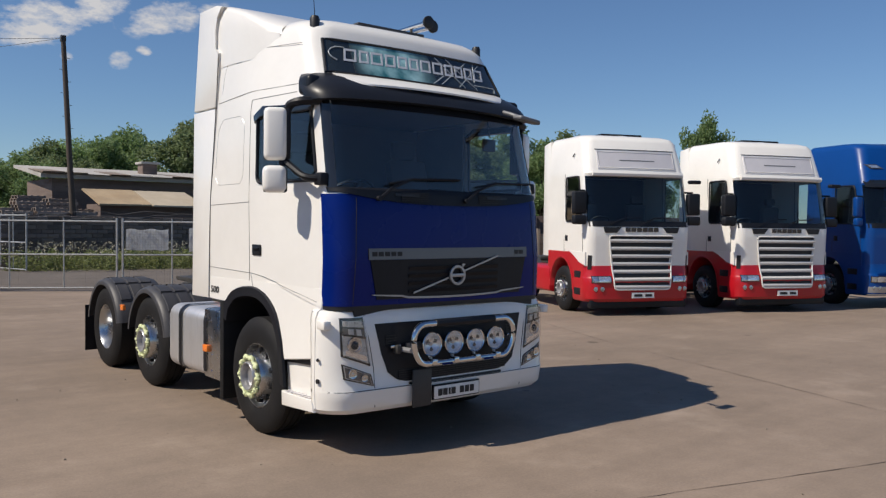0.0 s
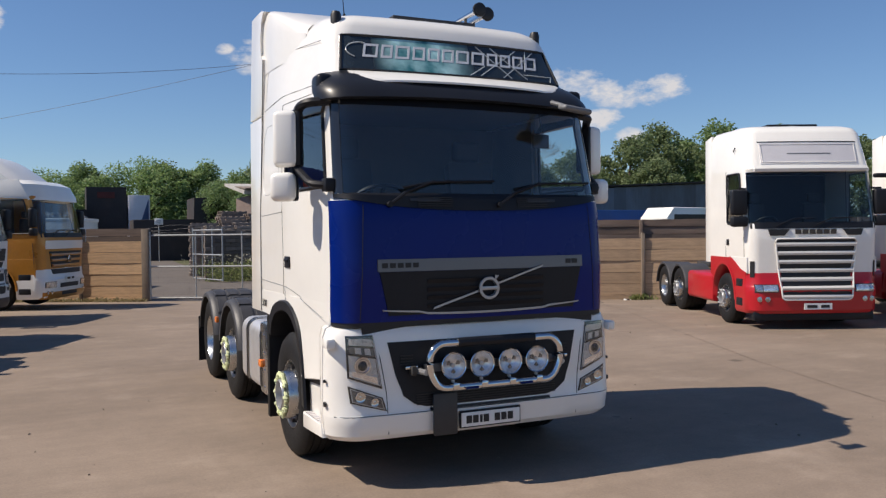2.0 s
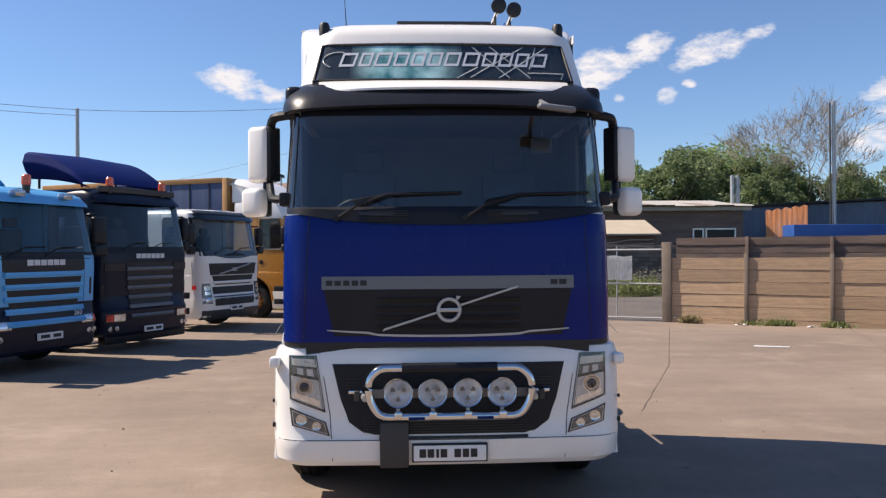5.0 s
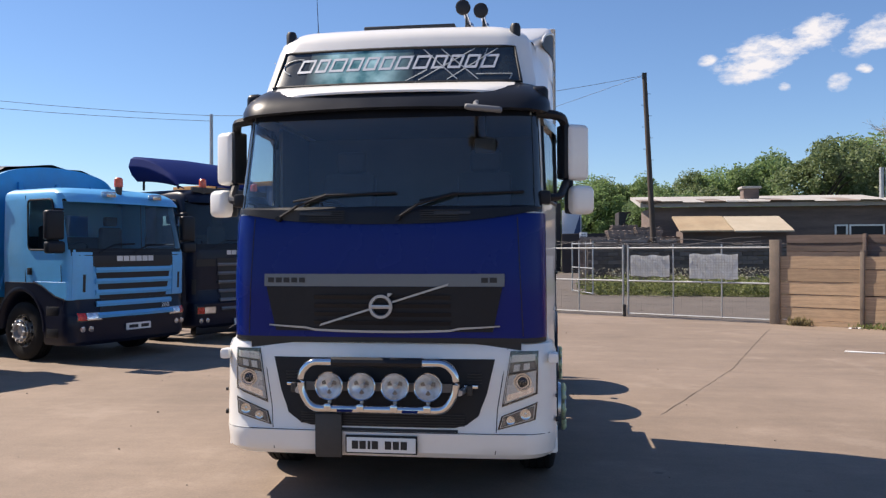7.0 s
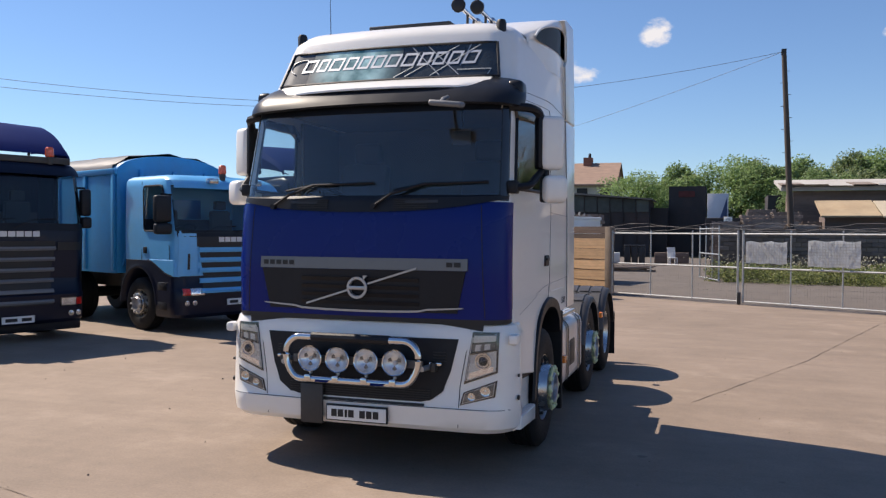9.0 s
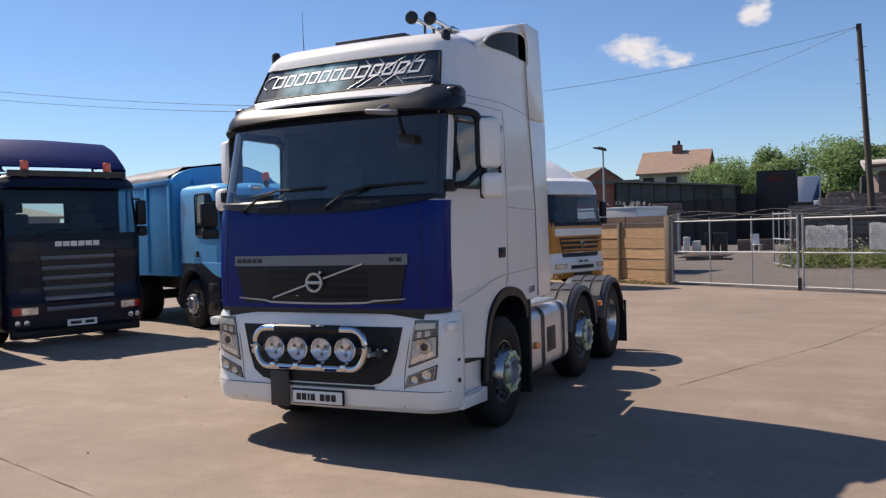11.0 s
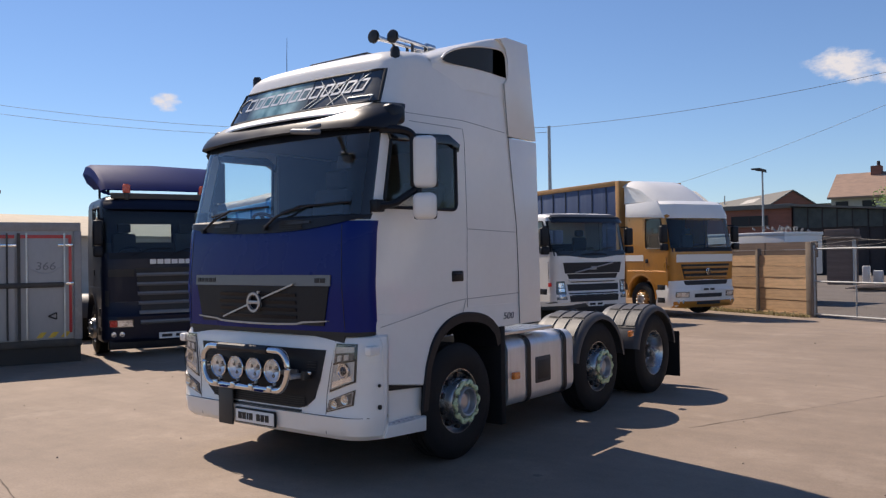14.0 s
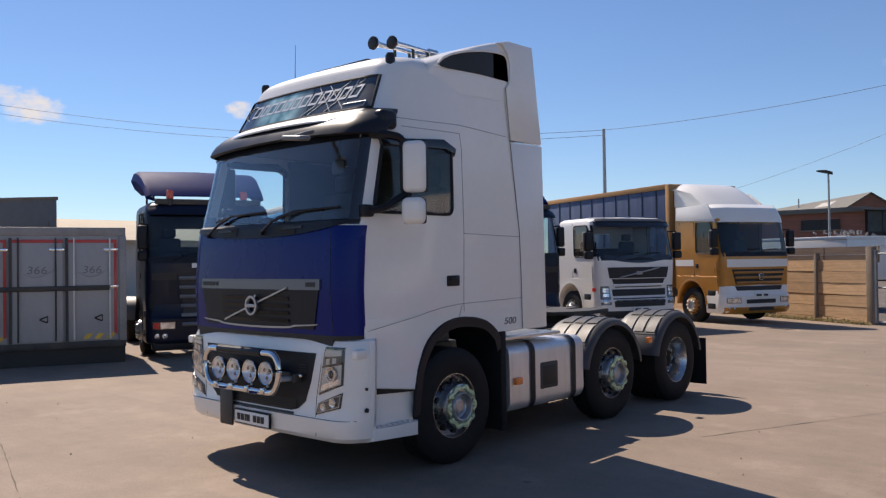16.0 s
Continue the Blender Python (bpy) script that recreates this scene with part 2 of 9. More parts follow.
DUST = (0.30, 0.25, 0.19)
M = dict(
    white=surface("white_paint", (0.83, 0.81, 0.765), 0.32, 0, 0.03, 1.5, DUST, 0.06, coat=0.5),
    blue=surface("blue_paint", (0.0004, 0.012, 0.145), 0.26, 0, 0.05, 1.2, (0.006, 0.016, 0.14), 0.12, spec=0.22),
    black=surface("black_plastic", (0.009, 0.010, 0.014), 0.46, 0, 0.2, 6, (0.026, 0.027, 0.030), 0.3, bump=0.1, bump_scale=300, spec=0.30),
    gloss_black=surface("gloss_black", (0.012, 0.013, 0.016), 0.16, 0, 0.1, 4, (0.05, 0.05, 0.05), 0.15, coat=0.4),
    visor=surface("visor_plastic", (0.016, 0.018, 0.024), 0.33, 0, 0.1, 4, (0.035, 0.035, 0.04), 0.2, spec=0.22),
    charcoal=surface("charcoal_plastic", (0.03, 0.031, 0.034), 0.45, 0, 0.15, 5, (0.07, 0.065, 0.06), 0.3, bump=0.08, bump_scale=250),
    rubber=surface("rubber", (0.008, 0.008, 0.009), 0.7, 0, 0.2, 8, (0.024, 0.021, 0.018), 0.35, bump=0.2, bump_scale=90, spec=0.3),
    mud=surface("mudguard_plastic", (0.045, 0.045, 0.05), 0.5, 0, 0.15, 5, (0.12, 0.11, 0.095), 0.35, bump=0.1, bump_scale=120),
    chrome=surface("chrome", (0.66, 0.66, 0.67), 0.08, 1.0, 0.04, 5, (0.35, 0.33, 0.3), 0.15),
    alu=surface("aluminium", (0.62, 0.63, 0.64), 0.34, 1.0, 0.08, 5, (0.3, 0.28, 0.25), 0.35),
    tank=surface("tank_aluminium", (0.70, 0.70, 0.71), 0.42, 0.75, 0.07, 4, (0.4, 0.37, 0.33), 0.3, stretch=(1, 6, 1)),
    silver=surface("silver_paint", (0.42, 0.42, 0.43), 0.32, 0.6, 0.05, 5),
    polished=surface("polished_aluminium", (0.52, 0.53, 0.54), 0.27, 1.0, 0.06, 6, (0.4, 0.38, 0.35), 0.25),
    steel=surface("dark_steel", (0.06, 0.058, 0.055), 0.6, 0.4, 0.3, 5, (0.14, 0.11, 0.08), 0.5, bump=0.1),
    lens=surface("lamp_lens", (0.48, 0.49, 0.52), 0.10, 0.85, 0.2, 9, (0.10, 0.10, 0.11), 0.8, coat=1.0, bump=0.8, bump_scale=22),
    lamp_dark=surface("lamp_housing", (0.03, 0.03, 0.034), 0.2, 0.3, 0.3, 25, coat=1.0),
    reflector=surface("lamp_reflector", (0.85, 0.86, 0.9), 0.1, 1.0, 0.15, 25),
    lamp_satin=surface("lamp_satin", (0.56, 0.55, 0.54), 0.28, 0.35, 0.12, 9),
    lamp_grey=surface("lamp_grey", (0.16, 0.16, 0.165), 0.22, 0.6, 0.3, 20, bump=0.15, bump_scale=40),
    # dark patches in the spot bowl and clear lens imitate broken reflections
    spot_bowl=surface("spot_bowl", (0.90, 0.90, 0.90), 0.19, 0.6, 0.12, 20, (0.2, 0.2, 0.21), 0.8, bump=0.3, bump_scale=22),
    bright=surface("lamp_clear_lens", (0.80, 0.82, 0.85), 0.10, 0.75, 0.25, 10, (0.12, 0.12, 0.14), 0.9, coat=1.0, bump=0.4, bump_scale=25),
    amber=surface("amber_lens", (0.85, 0.22, 0.03), 0.25, 0, 0.15, 20, coat=0.6),
    yellow=surface("yellow_tape", (0.70, 0.46, 0.05), 0.5, 0, 0.2, 8),
    red_lens=surface("red_lens", (0.6, 0.02, 0.015), 0.25, 0, 0.15, 20, coat=0.6),
    lime=surface("lime_plastic", (0.64, 0.69, 0.40), 0.5, 0, 0.12, 30),
    strip=surface("satin_strip", (0.17, 0.17, 0.175), 0.38, 0.6, 0.05, 5),
    slat_grey=surface("slat_grey", (0.17, 0.175, 0.185), 0.5, 0.2, 0.1, 5),
    trailer=surface("trailer_panel", (0.37, 0.365, 0.36), 0.5, 0, 0.08, 2.0, (0.30, 0.28, 0.25), 0.5, stretch=(1, 1, 0.4)),
    panel_grey=surface("grey_roof_panel", (0.66, 0.64, 0.655), 0.4, 0.1, 0.05, 3),
    plate=surface("plate_white", (0.78, 0.78, 0.76), 0.4, 0, 0.04, 10),
    ink=surface("ink", (0.012, 0.012, 0.014), 0.5),
    letter=surface("letter_silver", (0.62, 0.63, 0.65), 0.35, 0.3, 0.05),
    teal=surface("sign_teal", (0.06, 0.26, 0.29), 0.3, 0, 0.6, 3.0, (0.45, 0.6, 0.62), 0.7, coat=0.6),
    sign=surface("sign_dark", (0.02, 0.028, 0.034), 0.25, 0, 0.3, 3, coat=0.6),
    hair=surface("sign_line", (0.42, 0.45, 0.47), 0.4),
    seat=surface("seat_cloth", (0.045, 0.045, 0.05), 0.9, 0, 0.2, 12, bump=0.2, bump_scale=200),
    dash=surface("dashboard_plastic", (0.12, 0.12, 0.12), 0.6, 0, 0.2, 6, bump=0.1, bump_scale=200),
    liner=surface("cab_lining", (0.11, 0.107, 0.10), 0.9, 0, 0.12, 5),
    red=surface("red_paint", (0.44, 0.006, 0.014), 0.36, 0, 0.05, 1.5, (0.33, 0.03, 0.03), 0.12, coat=0.25),
    gold=surface("gold_paint", (0.50, 0.215, 0.030), 0.3, 0.25, 0.10, 2.0, (0.24, 0.13, 0.05), 0.45, coat=0.5),
    navy=surface("navy_paint", (0.004, 0.007, 0.022), 0.4, 0, 0.1, 1.5, (0.02, 0.02, 0.03), 0.2, coat=0.12, spec=0.25),
    navy_hood=surface("navy_deflector", (0.008, 0.020, 0.115), 0.6, 0, 0.1, 1.5, (0.02, 0.028, 0.07), 0.2, spec=0.05),
    sky=surface("sky_blue_paint", (0.115, 0.44, 0.80), 0.4, 0, 0.06, 1.5, (0.2, 0.33, 0.42), 0.3, coat=0.3),
    sky_body=surface("tipper_blue", (0.022, 0.30, 0.62), 0.45, 0, 0.1, 2, (0.10, 0.25, 0.40), 0.35, coat=0.1),
    royal=surface("royal_blue_paint", (0.001, 0.048, 0.225), 0.38, 0, 0.05, 1.5, coat=0.2, spec=0.3),
    curtain=surface("curtain_blue", (0.045, 0.075, 0.16), 0.6, 0, 0.12, 1.5, (0.12, 0.15, 0.22), 0.5, stretch=(1, 3, 0.4)),
    tan=surface("tan_panel", (0.42, 0.22, 0.07), 0.5, 0, 0.12, 2, (0.25, 0.16, 0.08), 0.4),
    glass=glass("screen_glass", (0.91, 0.97, 0.97), 0.02, 0.11),
    lamp_glass=glass("lamp_glass", (0.97, 0.97, 0.97), 0.05, 0.025),
    side_glass=glass("side_glass", (0.90, 0.97, 0.98), 0.02, 0.06),
    bg_glass=glass("dim_glass", (0.64, 0.72, 0.75), 0.03, 0.05),
    mirror=surface("mirror_glass", (0.8, 0.8, 0.82), 0.03, 1.0, 0.02),
)


def artwork_teal():
    """Printed sea-green artwork that fades out into the dark sign at both ends."""
    m, n, l, p = nodes_of("sign_artwork")
    tc, sp = n.new("ShaderNodeTexCoord"), n.new("ShaderNodeSeparateXYZ")
    l.new(tc.outputs["Object"], sp.inputs[0])
    nz = n.new("ShaderNodeTexNoise")
    nz.inputs["Scale"].default_value, nz.inputs["Detail"].default_value = 5.0, 7.0
    l.new(tc.outputs["Object"], nz.inputs["Vector"])
    rp_ = n.new("ShaderNodeValToRGB")
    e = rp_.color_ramp.elements
    e[0].position, e[0].color = 0.33, (0.015, 0.13, 0.15, 1)
    e[1].position, e[1].color = 0.66, (0.42, 0.68, 0.70, 1)
    l.new(nz.outputs["Fac"], rp_.inputs["Fac"])
    fade = []
    for a, b in ((-0.72, -0.50), (0.16, -0.14)):
        mr = n.new("ShaderNodeMapRange")
        mr.inputs["From Min"].default_value, mr.inputs["From Max"].default_value = a, b
        l.new(sp.outputs["X"], mr.inputs["Value"])
        fade.append(mr)
    mu = n.new("ShaderNodeMath")
    mu.operation = "MULTIPLY"
    l.new(fade[0].outputs[0], mu.inputs[0]), l.new(fade[1].outputs[0], mu.inputs[1])
    mx = n.new("ShaderNodeMixRGB")
    mx.inputs["Color1"].default_value = (0.02, 0.028, 0.034, 1)
    l.new(mu.outputs[0], mx.inputs["Fac"]), l.new(rp_.outputs[0], mx.inputs["Color2"])
    l.new(mx.outputs[0], p.inputs["Base Color"])
    p.inputs["Roughness"].default_value, p.inputs["Coat Weight"].default_value = 0.28, 0.5
    return m


M["teal"] = artwork_teal()


# ---- geometry helpers ----
def empty(name, m=None):
    ob = new(name)
    if m is not None:
        ob.matrix_world = m
    return ob


def part(name, bm, material, parent=None, label="", sharp=35):
    """Links a bmesh as one mesh object, under a thing or a part."""
    me = bpy.data.meshes.new(name)
    bmesh.ops.recalc_face_normals(bm, faces=bm.faces)
    bm.to_mesh(me)
    bm.free()
    if sharp:
        me.polygons.foreach_set("use_smooth", [True] * len(me.polygons))
        me.set_sharp_from_angle(angle=radians(sharp))
    me.materials.append(M[material] if isinstance(material, str) else material)
    ob = new(name, me)
    if parent is not None:
        ob.parent = parent
    if label:
        tagged(ob, label)
    return ob


def rp(name, bm, material, root, label="", sharp=35):
    """A part whose mesh is written in the root thing's own frame."""
    return part(name, bm, material, root, label, sharp)


def BM():
    return bmesh.new()


def box(bm, x0, x1, y0, y1, z0, z1, bevel=0.0, seg=2, m=None):
    v = [bm.verts.new((x, y, z)) for z in (z0, z1) for x, y in ((x0, y0), (x1, y0), (x1, y1), (x0, y1))]
    fs = [bm.faces.new([v[i] for i in f]) for f in ((3, 2, 1, 0), (4, 5, 6, 7), (0, 1, 5, 4), (1, 2, 6, 5), (2, 3, 7, 6), (3, 0, 4, 7))]
    if m is not None:
        bmesh.ops.transform(bm, matrix=m, verts=v)
    if bevel:
        bmesh.ops.bevel(bm, geom=list({e for f in fs for e in f.edges}), offset=bevel, segments=seg, affect="EDGES", profile=0.5)
    return bm


def bx(*a, **k):
    return box(BM(), *a, **k)


def prism(bm, outline, axis, a, b, bevel=0.0, seg=2):
    """A polygon drawn in the plane across the axis, pushed from a to b. axis x: (y, z); y: (x, z); z: (x, y)."""
    def at(p, d):
        return {"x": (d, p[0], p[1]), "y": (p[0], d, p[1]), "z": (p[0], p[1], d)}[axis]
    lo, hi = [bm.verts.new(at(p, a)) for p in outline], [bm.verts.new(at(p, b)) for p in outline]
    n = len(outline)
    fs = [bm.faces.new(lo[::-1]), bm.faces.new(hi)]
    fs += [bm.faces.new((lo[i], lo[(i + 1) % n], hi[(i + 1) % n], hi[i])) for i in range(n)]
    if bevel:
        bmesh.ops.bevel(bm, geom=list({e for f in fs[:2] for e in f.edges}), offset=bevel, segments=seg, affect="EDGES", profile=0.5)
    return bm


def px(*a, **k):
    return prism(BM(), *a, **k)


def rounded(x0, x1, z0, z1, r, n=4):
    pts = []
    for cx, cz, a0 in ((x1 - r, z1 - r, 0), (x0 + r, z1 - r, 90), (x0 + r, z0 + r, 180), (x1 - r, z0 + r, 270)):
        for i in range(n + 1):
            a = radians(a0 + 90 * i / n)
            pts.append((cx + r * math.cos(a), cz + r * math.sin(a)))
    return pts


def tube(bm, pts, r, seg=8, closed=False, r_end=None):
    """A round bar along points."""
    pts = [Vector(p) for p in pts]
    n = len(pts)
    rings = []
    ref = Vector((0, 0, 1))
    for i, p in enumerate(pts):
        a = pts[i - 1] if (i > 0 or closed) else p
        b = pts[(i + 1) % n] if (i < n - 1 or closed) else p
        d = (b - a).normalized()
        u = d.cross(ref)
        if u.length < 1e-3:
            u = d.cross(Vector((1, 0, 0)))
        u.normalize()
        w = u.cross(d)
        rr = r if r_end is None else r + (r_end - r) * i / (n - 1)
        rings.append([bm.verts.new(p + (u * math.cos(k * math.tau / seg) + w * math.sin(k * math.tau / seg)) * rr) for k in range(seg)])
    for i in range(n if closed else n - 1):
        A, B = rings[i], rings[(i + 1) % n]
        for k in range(seg):
            bm.faces.new((A[k], A[(k + 1) % seg], B[(k + 1) % seg], B[k]))
    if not closed:
        bm.faces.new(rings[0][::-1]), bm.faces.new(rings[-1])
    return bm


def bend(pts, r, n=5, closed=False):
    """Rounds the corners of a line of points."""
    pts = [Vector(p) for p in pts]
    out = []
    k = len(pts)
    for i, p in enumerate(pts):
        if not closed and i in (0, k - 1):
            out.append(p)
            continue
        a, b = (pts[i - 1] - p), (pts[(i + 1) % k] - p)
        ra = min(r, a.length * 0.45, b.length * 0.45)
        s, e = p + a.normalized() * ra, p + b.normalized() * ra
        for j in range(n + 1):
            t = j / n
            out.append(s * (1 - t) ** 2 + p * 2 * t * (1 - t) + e * t * t)
    return out


def lathe(bm, profile, axis="x", seg=32, center=(0, 0, 0), cap=True):
    """Turns (along, radius) points about an axis."""
    c = Vector(center)
    rings = []
    for d, r in profile:
        ring = []
        for k in range(seg):
            a = k * math.tau / seg
            u, w = r * math.cos(a), r * math.sin(a)
            ring.append(bm.verts.new(c + Vector({"x": (d, u, w), "y": (u, d, w), "z": (u, w, d)}[axis])))
        rings.append(ring)
    for A, B in zip(rings, rings[1:]):
        for k in range(seg):
            bm.faces.new((A[k], A[(k + 1) % seg], B[(k + 1) % seg], B[k]))
    if cap:
        bm.faces.new(rings[0][::-1]), bm.faces.new(rings[-1])
    return bm


def grid(bm, rows, thick=None, flip=False):
    """A sheet from rows of points; thick: a vector or a number pushed along y."""
    V = [[bm.verts.new(p) for p in row] for row in rows]
    for A, B in zip(V, V[1:]):
        for i in range(len(A) - 1):
            bm.faces.new((A[i], A[i + 1], B[i + 1], B[i]))
    if thick:
        t = Vector((0, thick, 0)) if isinstance(thick, (int, float)) else Vector(thick)
        W = [[bm.verts.new(Vector(p) + t) for p in row] for row in rows]
        for A, B in zip(W, W[1:]):
            for i in range(len(A) - 1):
                bm.faces.new((A[i], B[i], B[i + 1], A[i + 1]))
        rim = [(V[0][i], W[0][i]) for i in range(len(V[0]))] + [(V[j][-1], W[j][-1]) for j in range(1, len(V))]
        rim += [(V[-1][i], W[-1][i]) for i in range(len(V[0]) - 2, -1, -1)] + [(V[j][0], W[j][0]) for j in range(len(V) - 2, 0, -1)]
        for (a, b), (c, d) in zip(rim, rim[1:] + rim[:1]):
            bm.faces.new((a, b, d, c))
    return bm


class Shell:
    """The skin of a cab that faces -y. Levels: (z, front, rear, half width, corner radius, crown, taper), bottom to top.
    taper narrows the front end of the sides."""

    def __init__(self, levels):
        self.levels = levels
        self.run = 1.3

    def at(self, z):
        L = self.levels
        z = min(max(z, L[0][0]), L[-1][0])
        for a, b in zip(L, L[1:]):
            if z <= b[0]:
                t = (z - a[0]) / (b[0] - a[0]) if b[0] > a[0] else 0
                return [a[i] + (b[i] - a[i]) * t for i in range(1, 7)]
        return list(L[-1][1:])

    def wide(self, y, z):
        f, r, w, rc, cr, tp = self.at(z)
        s = min(max((y - f - rc) / self.run, 0), 1)
        return w - tp * (1 - s * s * (3 - 2 * s))

    def front(self, x, z, off=0.0):
        f, r, w, rc, cr, tp = self.at(z)
        w -= tp
        x = min(abs(x), w)
        t = max(0, (x - (w - rc)) / rc)
        return f + cr * (x / w) ** 2 + rc * (1 - math.sqrt(max(0, 1 - t * t))) - off

    def column(self, z, fronts, arcs, sides):
        """Points from the front's middle round the +x corner to the rear's middle."""
        f, r, w, rc, cr, tp = self.at(z)
        wf = w - tp
        pts = [(x * (wf - rc), self.front(x * (wf - rc), z)) for x in fronts]
        for i in range(1, arcs + 1):
            a = math.pi / 2 * i / arcs
            x = wf - rc + rc * math.sin(a)
            pts.append((x, self.front(x, z)))
        y0 = pts[-1][1]
        for off, Y in sides:
            y = y0 + off if Y is None else max(Y, pts[-1][1] + 0.015)
            pts.append((self.wide(y, z), y))
        pts.append((w, r))
        pts.append((w * 0.36, r))
        pts.append((0, r))
        return pts

    def skin(self, zs, fronts, arcs, sides, hole, close_top=True):
        """Two meshes: the shell with its openings, and the panes in the openings. hole(column, level, sign) names the pane or ''."""
        body, panes = BM(), {}
        for sign in (1, -1):
            cols = [self.column(z, fronts, arcs, sides) for z in zs]
            V = [[body.verts.new((sign * x, y, z)) for x, y in c] for c, z in zip(cols, zs)]
            for j in range(len(zs) - 1):
                for i in range(len(V[0]) - 1):
                    key = hole(i, j, sign)
                    if key:
                        panes.setdefault(key, []).append([V[k][q].co.copy() for k, q in ((j, i), (j, i + 1), (j + 1, i + 1), (j + 1, i))])
                    else:
                        body.faces.new((V[j][i], V[j][i + 1], V[j + 1][i + 1], V[j + 1][i]))
            if close_top:
                top = V[-1]
                z = zs[-1]
                mid = [body.verts.new((0, v.co.y, z + 0.02)) for v in top]
                for i in range(len(top) - 1):
                    if top[i].co.x or top[i + 1].co.x:
                        body.faces.new((top[i], top[i + 1], mid[i + 1], mid[i]))
        bmesh.ops.remove_doubles(body, verts=body.verts, dist=0.0005)
        out = {}
        for key, quads in panes.items():
            b = BM()
            for q in quads:
                b.faces.new([b.verts.new(p) for p in q])
            bmesh.ops.remove_doubles(b, verts=b.verts, dist=0.0005)
            out[key] = b
        return body, out

    def wrap(self, z0, z1, off, thick, nz=8, reach=86, n=14, top=None):
        """A slab round the whole front, to an angle of the corners. top(x): its upper edge."""
        rows = []
        for j in range(nz + 1):
            t = j / nz
            f, r, w, rc, cr, tp = self.at(z0 + (z1 - z0) * t)
            w -= tp
            half = [(w - rc) * i / n for i in range(n + 1)] + [w - rc + rc * math.sin(radians(reach * i / 10)) for i in range(1, 11)]
            xs = [-x for x in half[:0:-1]] + half
            row = []
            for x in xs:
                zt = z1 if top is None else top(x)
                z = z0 + (zt - z0) * t
                a = max(0.0, (abs(x) - (w - rc)) / rc)
                nx, ny = a, math.sqrt(max(0.0, 1 - a * a))
                row.append((x + math.copysign(off * nx, x), self.front(x, z) - off * ny, z))
            rows.append(row)
        return grid(BM(), rows, thick)

    def patch(self, x0, x1, z0, z1, off, thick, nx=12, nz=4, x0t=None, x1t=None, bow=0.0):
        """A slab that follows the front between x0..x1 and z0..z1 (x0t, x1t: its upper ends; bow: its lower edge sags in the middle)."""
        x0t, x1t = x0 if x0t is None else x0t, x1 if x1t is None else x1t
        rows = []
        for j in range(nz + 1):
            t = j / nz
            row = []
            for i in range(nx + 1):
                s = i / nx
                x = (x0 + (x1 - x0) * s) * (1 - t) + (x0t + (x1t - x0t) * s) * t
                z = z0 + (z1 - z0) * t - bow * (1 - t) * (1 - (2 * s - 1) ** 2)
                row.append((x, self.front(x, z, off), z))
            rows.append(row)
        return grid(BM(), rows, thick)


